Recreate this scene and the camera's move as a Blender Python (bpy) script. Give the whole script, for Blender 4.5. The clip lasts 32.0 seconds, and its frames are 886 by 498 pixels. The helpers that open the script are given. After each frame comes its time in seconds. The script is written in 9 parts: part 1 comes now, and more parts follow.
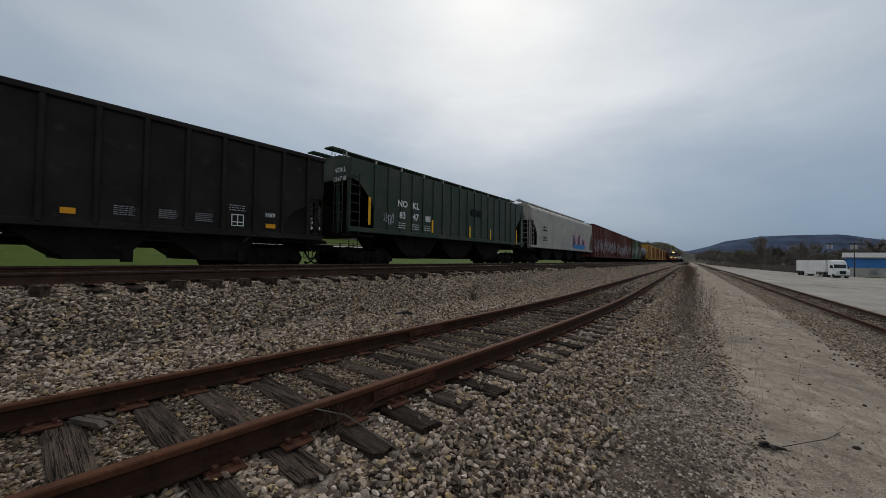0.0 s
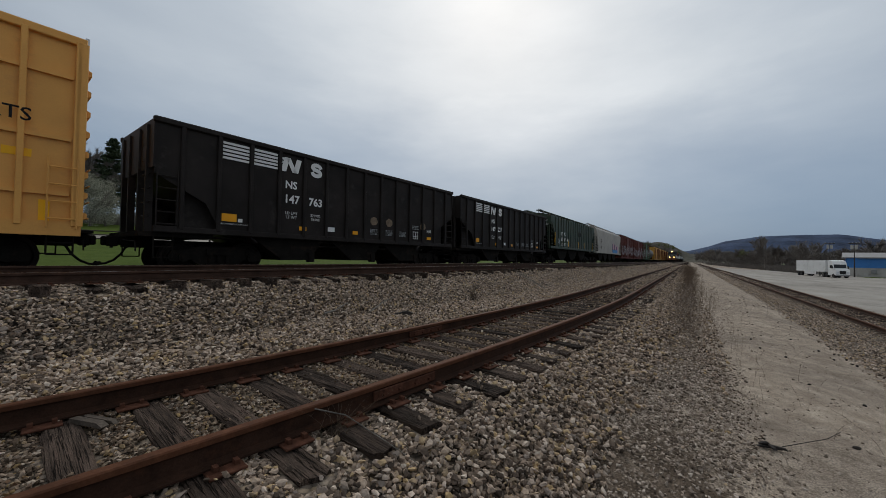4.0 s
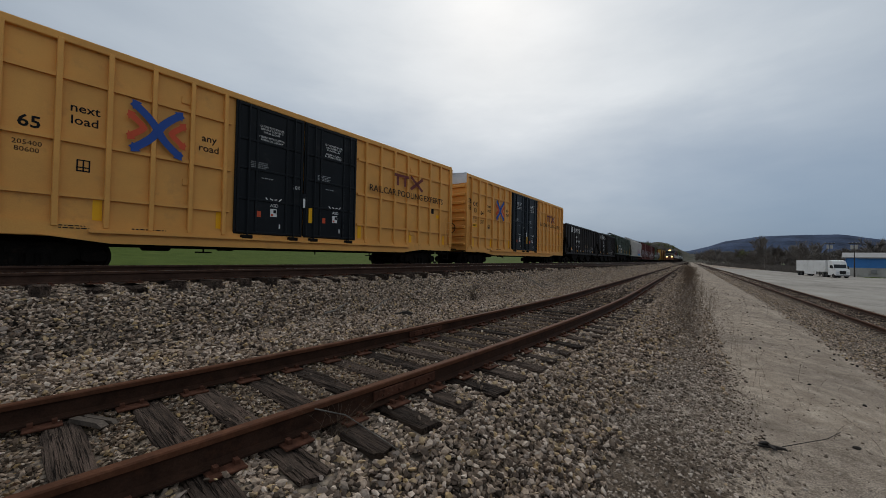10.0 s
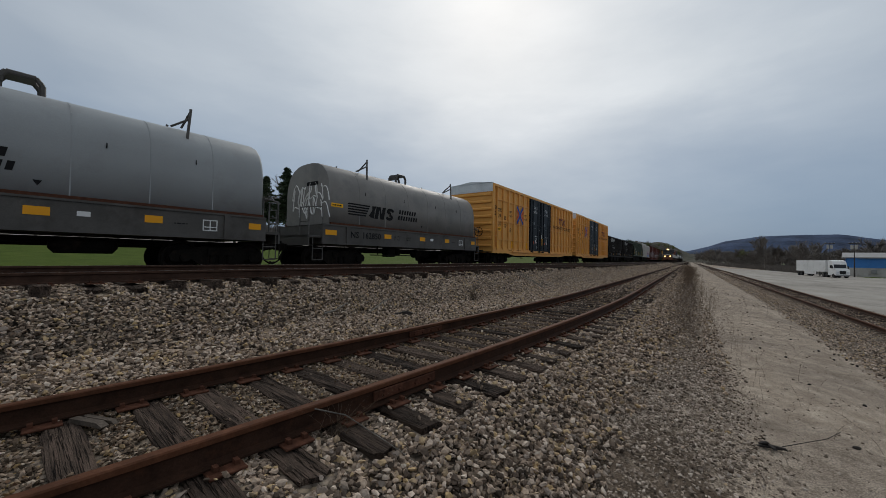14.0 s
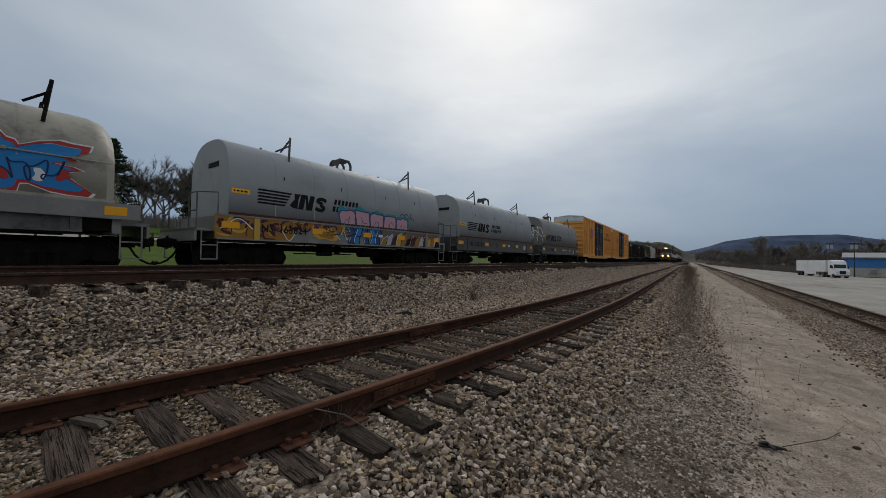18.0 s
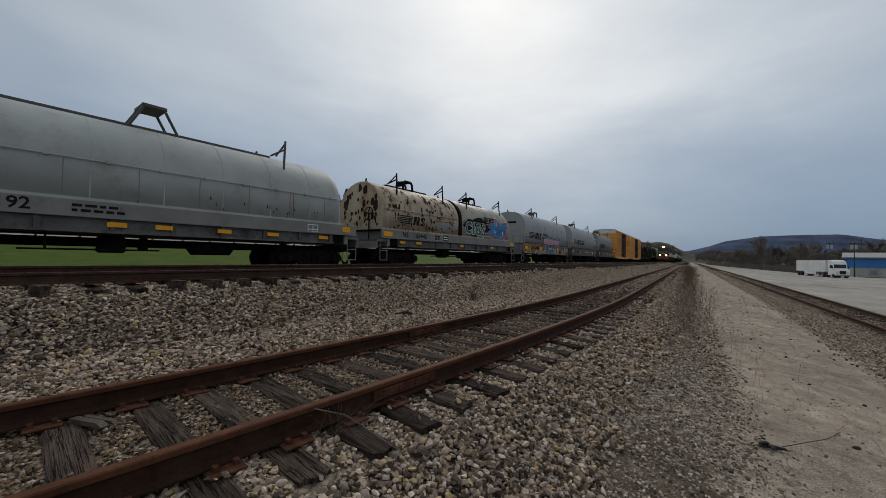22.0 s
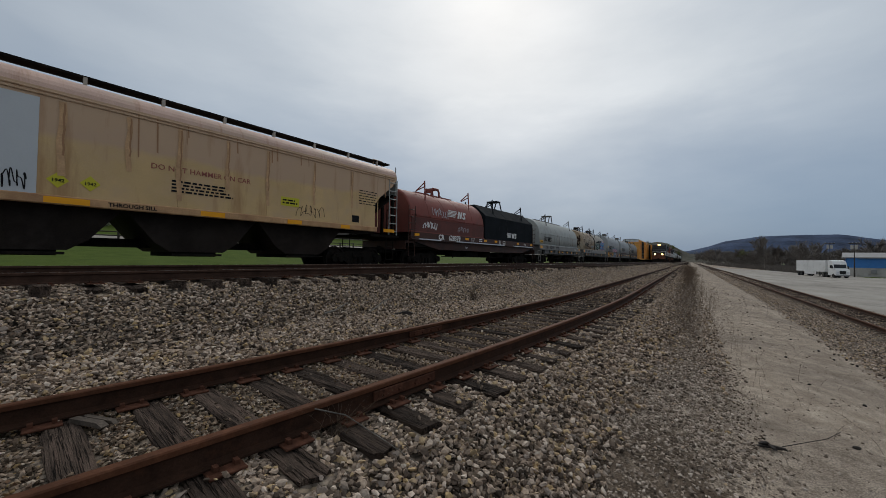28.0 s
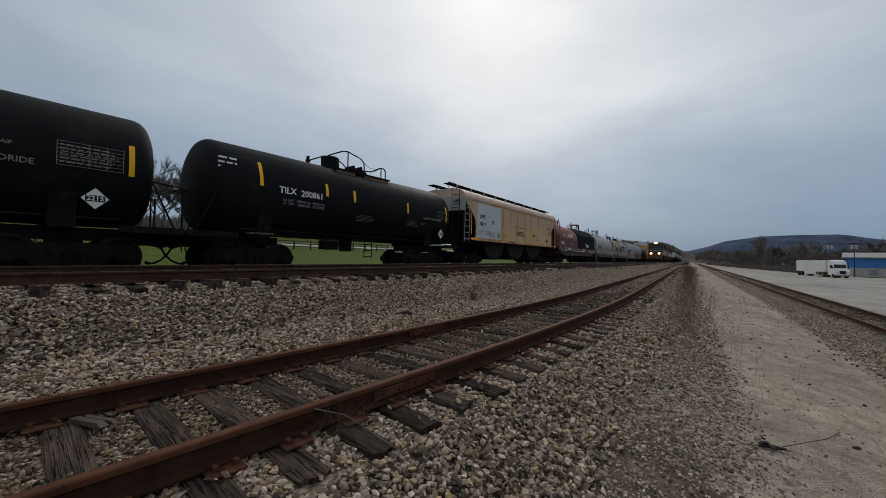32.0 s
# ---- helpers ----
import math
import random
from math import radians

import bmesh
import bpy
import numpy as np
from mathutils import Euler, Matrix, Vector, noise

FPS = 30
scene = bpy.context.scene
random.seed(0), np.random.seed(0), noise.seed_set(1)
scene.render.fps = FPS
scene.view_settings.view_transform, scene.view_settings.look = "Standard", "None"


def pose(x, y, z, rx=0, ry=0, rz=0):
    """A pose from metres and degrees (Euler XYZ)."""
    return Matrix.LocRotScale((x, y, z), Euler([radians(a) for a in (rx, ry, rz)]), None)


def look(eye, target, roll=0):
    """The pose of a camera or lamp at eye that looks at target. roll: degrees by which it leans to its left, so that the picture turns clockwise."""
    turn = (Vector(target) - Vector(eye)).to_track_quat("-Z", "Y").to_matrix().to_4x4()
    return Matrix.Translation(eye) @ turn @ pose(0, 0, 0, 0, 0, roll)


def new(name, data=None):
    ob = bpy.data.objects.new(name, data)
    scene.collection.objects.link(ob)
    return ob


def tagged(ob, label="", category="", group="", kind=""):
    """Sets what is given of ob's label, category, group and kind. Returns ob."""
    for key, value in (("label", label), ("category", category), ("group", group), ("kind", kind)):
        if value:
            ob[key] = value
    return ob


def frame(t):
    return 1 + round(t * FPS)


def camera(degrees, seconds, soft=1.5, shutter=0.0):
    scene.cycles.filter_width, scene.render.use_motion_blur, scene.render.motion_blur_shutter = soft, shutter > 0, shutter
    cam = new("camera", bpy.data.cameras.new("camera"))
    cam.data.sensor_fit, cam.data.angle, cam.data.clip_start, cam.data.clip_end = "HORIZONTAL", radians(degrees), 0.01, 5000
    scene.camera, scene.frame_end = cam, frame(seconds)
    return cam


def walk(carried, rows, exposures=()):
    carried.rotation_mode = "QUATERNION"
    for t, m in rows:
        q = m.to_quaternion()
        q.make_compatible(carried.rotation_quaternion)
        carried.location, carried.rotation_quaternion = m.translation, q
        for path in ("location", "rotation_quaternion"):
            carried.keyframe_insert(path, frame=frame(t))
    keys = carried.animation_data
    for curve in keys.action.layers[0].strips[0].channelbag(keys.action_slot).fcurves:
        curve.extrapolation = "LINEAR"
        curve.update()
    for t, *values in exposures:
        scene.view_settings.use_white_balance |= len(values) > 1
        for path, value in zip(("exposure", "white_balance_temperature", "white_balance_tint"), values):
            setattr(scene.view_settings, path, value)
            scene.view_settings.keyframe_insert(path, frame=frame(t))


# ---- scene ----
# World axes: x runs along the tracks, y to their left-hand side, z up. The camera stands on the gravel beside the siding.
EYE = Vector((0.0, 0.0, 1.55))
AIM, TILT, ROLL = radians(33.974), radians(1.248), 1.0
cam = camera(100.677, 32.0, soft=0.5)
eye_pose = look(EYE, EYE + Vector((math.cos(AIM) * math.cos(TILT), math.sin(AIM) * math.cos(TILT), math.sin(TILT))), ROLL)
walk(cam, [(0.0, eye_pose), (32.0, eye_pose)], exposures=[(0.0, 0.0), (32.0, 0.0)])

# ---- light: an overcast sky with the sun behind thin cloud, ahead and to the left of the tracks ----
SUN_AZ, SUN_EL = radians(26.0), radians(38.0)
SUN_DIR = Vector((math.cos(SUN_AZ) * math.cos(SUN_EL), math.sin(SUN_AZ) * math.cos(SUN_EL), math.sin(SUN_EL)))


def make_world():
    world = bpy.data.worlds.new("overcast")
    scene.world = world
    world.use_nodes = True
    nt = world.node_tree
    n, l = nt.nodes, nt.links
    n.clear()
    out, bg = n.new("ShaderNodeOutputWorld"), n.new("ShaderNodeBackground")
    sky = n.new("ShaderNodeTexSky")
    sky.sky_type, sky.sun_disc = "NISHITA", False
    sky.sun_elevation, sky.sun_rotation = SUN_EL, radians(90) - SUN_AZ
    sky.air_density, sky.dust_density = 1.0, 2.0
    scale = n.new("ShaderNodeVectorMath")
    scale.operation = "SCALE"
    scale.inputs["Scale"].default_value = 0.055
    l.new(sky.outputs[0], scale.inputs[0])
    tc = n.new("ShaderNodeTexCoord")
    # brightness of the cloud sheet: brighter towards the veiled sun
    dot = n.new("ShaderNodeVectorMath")
    dot.operation = "DOT_PRODUCT"
    dot.inputs[1].default_value = SUN_DIR
    l.new(tc.outputs["Generated"], dot.inputs[0])
    mp = n.new("ShaderNodeMapping")
    mp.inputs["Scale"].default_value = (1.6, 1.6, 5.0)
    l.new(tc.outputs["Generated"], mp.inputs[0])
    noi = n.new("ShaderNodeTexNoise")
    noi.inputs["Scale"].default_value, noi.inputs["Detail"].default_value, noi.inputs["Roughness"].default_value = 1.3, 7.0, 0.55
    l.new(mp.outputs[0], noi.inputs["Vector"])
    ma = n.new("ShaderNodeMath")
    ma.operation = "MULTIPLY_ADD"
    ma.inputs[1].default_value, ma.inputs[2].default_value = 0.34, -0.17
    l.new(noi.outputs["Fac"], ma.inputs[0])
    ad = n.new("ShaderNodeMath")
    ad.operation = "ADD"
    l.new(dot.outputs["Value"], ad.inputs[0])
    l.new(ma.outputs[0], ad.inputs[1])
    ramp = n.new("ShaderNodeValToRGB")
    e = ramp.color_ramp.elements
    e[0].position, e[0].color = 0.30, (0.50, 0.53, 0.56, 1)
    e[1].position, e[1].color = 1.0, (0.80, 0.845, 0.88, 1)
    for pos, col in ((0.62, (0.41, 0.47, 0.54, 1)), (0.82, (0.56, 0.62, 0.68, 1)), (0.93, (0.71, 0.76, 0.80, 1))):
        x = e.new(pos)
        x.color = col
    l.new(ad.outputs[0], ramp.inputs[0])
    # darker, bluer cloud low over the hills
    sep = n.new("ShaderNodeSeparateXYZ")
    l.new(tc.outputs["Generated"], sep.inputs[0])
    low = n.new("ShaderNodeMapRange")
    low.inputs["From Min"].default_value, low.inputs["From Max"].default_value = 0.0, 0.40
    low.inputs["To Min"].default_value, low.inputs["To Max"].default_value = 1.0, 0.0
    lown = n.new("ShaderNodeMath")
    lown.operation = "MULTIPLY_ADD"
    lown.inputs[1].default_value = 0.5
    l.new(ma.outputs[0], lown.inputs[0])
    l.new(sep.outputs["Z"], lown.inputs[2])
    l.new(lown.outputs[0], low.inputs["Value"])
    mix = n.new("ShaderNodeMix")
    mix.data_type = "RGBA"
    mix.inputs[7].default_value = (0.150, 0.250, 0.395, 1)
    l.new(low.outputs[0], mix.inputs[0])
    l.new(ramp.outputs[0], mix.inputs[6])
    mix2 = n.new("ShaderNodeMix")
    mix2.data_type = "RGBA"
    mix2.inputs[0].default_value = 0.82
    l.new(scale.outputs[0], mix2.inputs[6])
    l.new(mix.outputs[2], mix2.inputs[7])
    l.new(mix2.outputs[2], bg.inputs[0])
    bg.inputs[1].default_value = 1.0
    l.new(bg.outputs[0], out.inputs[0])


make_world()
sun = new("sun", bpy.data.lights.new("sun", "SUN"))
sun.data.energy, sun.data.angle, sun.data.color = 0.9, radians(25), (1.0, 0.96, 0.90)
sun.matrix_world = look(SUN_DIR * 100, (0, 0, 0))


# ---- the plan: gentle left-hand bend of the tracks, and the lie of the land ----
def bend(x):
    """Sideways shift of the two main tracks."""
    if x > 50:
        return 0.0
    if x < -40:
        return 1.75 * 3.24 + 0.126 * (-40 - x)
    return 1.75 * (1 - x / 50) ** 2


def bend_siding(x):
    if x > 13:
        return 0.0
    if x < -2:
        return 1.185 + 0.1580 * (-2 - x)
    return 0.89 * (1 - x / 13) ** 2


def straight(x):
    return 0.0


SIDING_Y, SIDING_TOP = 2.33, 0.48
MAIN_Y, MAIN_TOP = 6.66, 1.234
TRAIN_Y, TRAIN_TOP = 10.98, 0.96
RIGHT_Y, RIGHT_TOP = -6.72, -0.81


def smooth(a, b, x):
    u = min(max((x - a) / (b - a), 0.0), 1.0)
    return u * u * (3 - 2 * u)


def ramp_line(points, x):
    for (x0, z0), (x1, z1) in zip(points, points[1:]):
        if x <= x1:
            return z0 + (z1 - z0) * min(max((x - x0) / (x1 - x0), 0.0), 1.0)
    return points[-1][1]


MAIN_SECTION = [(-3.0, 0.0), (-2.75, 0.10), (-1.36, 0.90), (-1.18, 0.985), (1.6, 1.0), (2.0, 0.74), (2.7, 0.72), (6.1, 0.72), (7.2, 0.25), (9.5, 0.05)]
SIDING_SECTION = [(-2.45, 0.0), (-2.05, 0.03), (-1.4, 0.23), (-1.1, 0.262), (1.25, 0.262), (1.75, 0.28), (2.1, 0.28)]
DRIVE_SECTION = [(-30.0, -1.62), (-22.0, -1.62), (-9.0, -1.08), (-8.3, -1.03), (-5.3, -1.0), (-4.3, -0.76), (-2.3, -0.17), (-1.2, -0.03), (0.0, 0.0)]


FIELD = [(17, 0.05), (24, 0.35), (34, 1.1), (44, 2.2), (54, 3.6), (64, 5.1), (80, 5.9), (120, 8.1), (260, 13.0), (2600, 20.0)]


def land(x, y):
    """Height of the ground at a place."""
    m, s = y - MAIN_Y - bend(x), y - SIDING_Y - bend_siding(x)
    z = 0.0
    if s > -2.5:
        z = ramp_line(SIDING_SECTION, s)
    if m > -3.0:
        z = max(z, ramp_line(MAIN_SECTION, m)) if m < 2.0 else ramp_line(MAIN_SECTION, m)
    if y < 0:
        z = ramp_line(DRIVE_SECTION, y)
    if y > 17:
        z = ramp_line(FIELD, y)
    z += 0.02 * noise.noise((x * 0.6, y * 0.6, 0.0)) 
    return z


# ---- materials ----
def material(name, base, rough=0.6, metal=0.0, vary=0.25, scale=3.0, grain=40.0, bump=0.15, spec=0.25, dirt=None, dirt_amount=0.4, coords="Object", stretch=(1, 1, 1), random_tint=0.0, bump_scale=None):
    """A node material: base colour varied at two scales, patches of dirt, fine relief."""
    m = bpy.data.materials.new(name)
    m.use_nodes = True
    n, l = m.node_tree.nodes, m.node_tree.links
    bs = n["Principled BSDF"]
    bs.inputs["Roughness"].default_value, bs.inputs["Metallic"].default_value = rough, metal
    bs.inputs["Specular IOR Level"].default_value = spec
    tc, mp = n.new("ShaderNodeTexCoord"), n.new("ShaderNodeMapping")
    mp.inputs["Scale"].default_value = stretch
    l.new(tc.outputs[coords], mp.inputs[0])
    big, fine = n.new("ShaderNodeTexNoise"), n.new("ShaderNodeTexNoise")
    for t, s, d in ((big, scale, 5.0), (fine, grain, 4.0)):
        t.inputs["Scale"].default_value, t.inputs["Detail"].default_value, t.inputs["Roughness"].default_value = s, d, 0.6
        l.new(mp.outputs[0], t.inputs["Vector"])
    ramp = n.new("ShaderNodeValToRGB")
    e = ramp.color_ramp.elements
    e[0].position, e[1].position = 0.32, 0.68
    e[0].color = (*[c * (1 - vary) for c in base], 1)
    e[1].color = (*[min(c * (1 + vary), 1) for c in base], 1)
    l.new(big.outputs["Fac"], ramp.inputs[0])
    mul = n.new("ShaderNodeMix")
    mul.data_type, mul.blend_type = "RGBA", "OVERLAY"
    mul.inputs[0].default_value = min(vary * 1.5, 0.9)
    l.new(ramp.outputs[0], mul.inputs[6])
    l.new(fine.outputs["Color"], mul.inputs[7])
    # overlay with grey noise only
    bw = n.new("ShaderNodeRGBToBW")
    l.new(fine.outputs["Fac"], bw.inputs[0])
    l.new(bw.outputs[0], mul.inputs[7])
    col = mul.outputs[2]
    if random_tint:
        oi, hsv = n.new("ShaderNodeObjectInfo"), n.new("ShaderNodeMapRange")
        hsv.inputs["To Min"].default_value, hsv.inputs["To Max"].default_value = 1 - random_tint, 1 + random_tint
        l.new(oi.outputs["Random"], hsv.inputs["Value"])
        sc = n.new("ShaderNodeVectorMath")
        sc.operation = "SCALE"
        l.new(col, sc.inputs[0])
        l.new(hsv.outputs[0], sc.inputs["Scale"])
        col = sc.outputs[0]
    if dirt:
        dn = n.new("ShaderNodeTexNoise")
        dn.inputs["Scale"].default_value, dn.inputs["Detail"].default_value, dn.inputs["Roughness"].default_value = scale * 1.7, 8.0, 0.7
        l.new(mp.outputs[0], dn.inputs["Vector"])
        dr = n.new("ShaderNodeMapRange")
        dr.inputs["From Min"].default_value, dr.inputs["From Max"].default_value = 0.62 - dirt_amount * 0.3, 0.78 - dirt_amount * 0.2
        l.new(dn.outputs["Fac"], dr.inputs["Value"])
        mx = n.new("ShaderNodeMix")
        mx.data_type = "RGBA"
        l.new(dr.outputs[0], mx.inputs[0])
        l.new(col, mx.inputs[6])
        mx.inputs[7].default_value = (*dirt, 1)
        col = mx.outputs[2]
    l.new(col, bs.inputs["Base Color"])
    rr = n.new("ShaderNodeMapRange")
    rr.inputs["To Min"].default_value, rr.inputs["To Max"].default_value = max(rough - 0.12, 0.03), min(rough + 0.12, 1)
    l.new(big.outputs["Fac"], rr.inputs["Value"])
    l.new(rr.outputs[0], bs.inputs["Roughness"])
    if bump:
        b = n.new("ShaderNodeBump")
        b.inputs["Strength"].default_value, b.inputs["Distance"].default_value = bump, bump_scale or 0.01
        l.new(fine.outputs["Fac"], b.inputs["Height"])
        l.new(b.outputs[0], bs.inputs["Normal"])
    return m


def crack_along_grain(m):
    """Long dark splits running along a tie."""
    n, l = m.node_tree.nodes, m.node_tree.links
    bs = n["Principled BSDF"]
    tc, mp, t = n.new("ShaderNodeTexCoord"), n.new("ShaderNodeMapping"), n.new("ShaderNodeTexNoise")
    mp.inputs["Scale"].default_value = (44, 1.1, 30)
    oi, sh = n.new("ShaderNodeObjectInfo"), n.new("ShaderNodeVectorMath")
    sh.operation = "ADD"
    l.new(tc.outputs["Object"], sh.inputs[0])
    l.new(oi.outputs["Random"], sh.inputs[1])
    l.new(sh.outputs[0], mp.inputs[0])
    t.inputs["Scale"].default_value, t.inputs["Detail"].default_value = 1.0, 3.0
    l.new(mp.outputs[0], t.inputs["Vector"])
    off, ab, lim = n.new("ShaderNodeMath"), n.new("ShaderNodeMath"), n.new("ShaderNodeMapRange")
    off.operation, ab.operation = "SUBTRACT", "ABSOLUTE"
    off.inputs[1].default_value = 0.5
    l.new(t.outputs["Fac"], off.inputs[0])
    l.new(off.outputs[0], ab.inputs[0])
    l.new(ab.outputs[0], lim.inputs["Value"])
    lim.inputs["From Min"].default_value, lim.inputs["From Max"].default_value = 0.004, 0.03
    lim.inputs["To Min"].default_value, lim.inputs["To Max"].default_value = 0.15, 1.0
    sc = n.new("ShaderNodeVectorMath")
    sc.operation = "SCALE"
    l.new(bs.inputs["Base Color"].links[0].from_socket, sc.inputs[0])
    l.new(lim.outputs[0], sc.inputs["Scale"])
    l.new(sc.outputs[0], bs.inputs["Base Color"])
    b = n.new("ShaderNodeBump")
    b.inputs["Strength"].default_value, b.inputs["Distance"].default_value = 1.0, 0.02
    l.new(lim.outputs[0], b.inputs["Height"])
    l.new(bs.inputs["Normal"].links[0].from_socket, b.inputs["Normal"])
    l.new(b.outputs[0], bs.inputs["Normal"])
    return m


def streaked(m, colour, amount, across, down, low=0.52, high=0.72):
    """Stains running down the sides of a painted car."""
    n, l = m.node_tree.nodes, m.node_tree.links
    bs = n["Principled BSDF"]
    tc, mp, t = n.new("ShaderNodeTexCoord"), n.new("ShaderNodeMapping"), n.new("ShaderNodeTexNoise")
    mp.inputs["Scale"].default_value = (across, 0.6, down)
    l.new(tc.outputs["Object"], mp.inputs[0])
    t.inputs["Scale"].default_value, t.inputs["Detail"].default_value, t.inputs["Roughness"].default_value = 1.0, 5.0, 0.65
    l.new(mp.outputs[0], t.inputs["Vector"])
    r, mx = n.new("ShaderNodeMapRange"), n.new("ShaderNodeMix")
    r.inputs["From Min"].default_value, r.inputs["From Max"].default_value, r.inputs["To Max"].default_value = low, high, amount
    l.new(t.outputs["Fac"], r.inputs["Value"])
    mx.data_type = "RGBA"
    l.new(r.outputs[0], mx.inputs[0])
    l.new(bs.inputs["Base Color"].links[0].from_socket, mx.inputs[6])
    mx.inputs[7].default_value = (*colour, 1)
    l.new(mx.outputs[2], bs.inputs["Base Color"])
    return m


def plain(name, base, rough=0.6, metal=0.0, glow=0.0):
    """Paint for small marks and lettering."""
    m = bpy.data.materials.new(name)
    m.use_nodes = True
    bs = m.node_tree.nodes["Principled BSDF"]
    bs.inputs["Base Color"].default_value = (*base, 1)
    bs.inputs["Roughness"].default_value, bs.inputs["Metallic"].default_value = rough, metal
    bs.inputs["Specular IOR Level"].default_value = 0.25
    if glow:
        bs.inputs["Emission Color"].default_value = (*base, 1)
        bs.inputs["Emission Strength"].default_value = glow
    return m


M_BLACK = material("black_car_paint", (0.024, 0.020, 0.018), 0.55, spec=0.1, vary=0.35, scale=0.8, dirt=(0.05, 0.045, 0.04), dirt_amount=0.2, bump=0.05)
M_UNDER = material("underframe_grime", (0.012, 0.0105, 0.009), 0.85, spec=0.06, vary=0.4, scale=2.0, dirt=(0.032, 0.022, 0.016), dirt_amount=0.3)
M_WHEEL = material("wheel_steel", (0.018, 0.014, 0.012), 0.7, spec=0.1, metal=0.15, vary=0.3, scale=4)
M_YELLOW = material("yellow_car_paint", (0.74, 0.365, 0.092), 0.5, vary=0.1, scale=0.7, dirt=(0.58, 0.29, 0.085), dirt_amount=0.2, bump=0.05)
M_SILVER = material("galvanised_roof", (0.62, 0.64, 0.66), 0.45, metal=0.3, vary=0.12, scale=2)
M_GREEN = material("green_car_paint", (0.026, 0.047, 0.030), 0.5, vary=0.25, scale=0.6, dirt=(0.070, 0.064, 0.044), dirt_amount=0.5)
M_GREY = material("grey_car_paint", (0.215, 0.205, 0.19), 0.5, vary=0.15, scale=0.8, dirt=(0.16, 0.155, 0.15), dirt_amount=0.35, bump=0.05)
M_PALE = material("pale_grey_car_paint", (0.37, 0.385, 0.365), 0.6, vary=0.12, scale=0.8, dirt=(0.30, 0.28, 0.25), dirt_amount=0.3, bump=0.05)
M_RED = material("oxide_red_car_paint", (0.215, 0.062, 0.048), 0.6, vary=0.14, scale=0.9, dirt=(0.15, 0.058, 0.045), dirt_amount=0.35, bump=0.05)
M_BROWN = material("brown_car_paint", (0.12, 0.036, 0.028), 0.65, spec=0.1, vary=0.3, scale=1.0, dirt=(0.06, 0.025, 0.02), dirt_amount=0.4)
M_DARK = material("charcoal_car_paint", (0.014, 0.017, 0.020), 0.8, spec=0.04, vary=0.25, scale=0.8, dirt=(0.035, 0.037, 0.038), dirt_amount=0.2, bump=0.05)
M_CREAMS = streaked(material("ochre_sill_paint", (0.50, 0.30, 0.15), 0.55, vary=0.2, scale=0.8, dirt=(0.34, 0.18, 0.09), dirt_amount=0.5, bump=0.05), (0.30, 0.15, 0.07), 0.6, 3.0, 0.5)
def two_toned(m, upper, height, wave):
    """An older coat showing above a wavering line."""
    n, l = m.node_tree.nodes, m.node_tree.links
    bs = n["Principled BSDF"]
    tc, mp, t, sep, add, edge, mx = [n.new("ShaderNode" + k) for k in ("TexCoord", "Mapping", "TexNoise", "SeparateXYZ", "Math", "MapRange", "Mix")]
    mp.inputs["Scale"].default_value = (0.7, 0.7, 0.15)
    l.new(tc.outputs["Object"], mp.inputs[0])
    l.new(mp.outputs[0], t.inputs["Vector"])
    t.inputs["Scale"].default_value, t.inputs["Detail"].default_value = 1.0, 5.0
    l.new(tc.outputs["Object"], sep.inputs[0])
    add.operation = "MULTIPLY_ADD"
    add.inputs[1].default_value = wave
    l.new(t.outputs["Fac"], add.inputs[0])
    l.new(sep.outputs["Z"], add.inputs[2])
    edge.inputs["From Min"].default_value, edge.inputs["From Max"].default_value, edge.inputs["To Max"].default_value = height + wave / 2 - 0.05, height + wave / 2 + 0.10, 0.8
    l.new(add.outputs[0], edge.inputs["Value"])
    mx.data_type = "RGBA"
    l.new(edge.outputs[0], mx.inputs[0])
    l.new(bs.inputs["Base Color"].links[0].from_socket, mx.inputs[6])
    mx.inputs[7].default_value = (*upper, 1)
    l.new(mx.outputs[2], bs.inputs["Base Color"])
    return m


M_PINKROOF = streaked(material("pink_stained_roof_paint", (0.58, 0.40, 0.32), 0.55, vary=0.18, scale=0.5, dirt=(0.50, 0.38, 0.28), dirt_amount=0.4, bump=0.05), (0.36, 0.17, 0.08), 0.6, 5.0, 0.4)
M_GREYC = material("clean_grey_hood_paint", (0.315, 0.33, 0.335), 0.55, vary=0.08, scale=0.5, dirt=(0.255, 0.262, 0.26), dirt_amount=0.3, bump=0.03)
M_WHITE = plain("white_marks", (0.75, 0.75, 0.73), 0.6)
M_INK = plain("black_marks", (0.008, 0.008, 0.009), 0.85)
M_ORANGE = plain("orange_reflector", (0.85, 0.37, 0.012), 0.35)
M_TIE = crack_along_grain(material("weathered_tie_wood", (0.062, 0.045, 0.035), 0.9, spec=0.1, vary=0.55, scale=1.6, grain=26, bump=0.9, stretch=(9, 1, 6), random_tint=0.6, dirt=(0.155, 0.105, 0.083), dirt_amount=0.30, bump_scale=0.02))
M_RAIL = material("rusty_rail", (0.038, 0.019, 0.012), 0.8, spec=0.1, metal=0.0, vary=0.35, scale=6, grain=80, bump=0.3, dirt=(0.062, 0.026, 0.014), dirt_amount=0.3)
M_RAILM = material("main_line_rail", (0.060, 0.034, 0.024), 0.7, spec=0.1, metal=0.3, vary=0.35, scale=5, grain=60, bump=0.2)
M_HEAD = material("worn_rail_head", (0.34, 0.33, 0.32), 0.28, metal=1.0, vary=0.2, scale=8, bump=0.03)
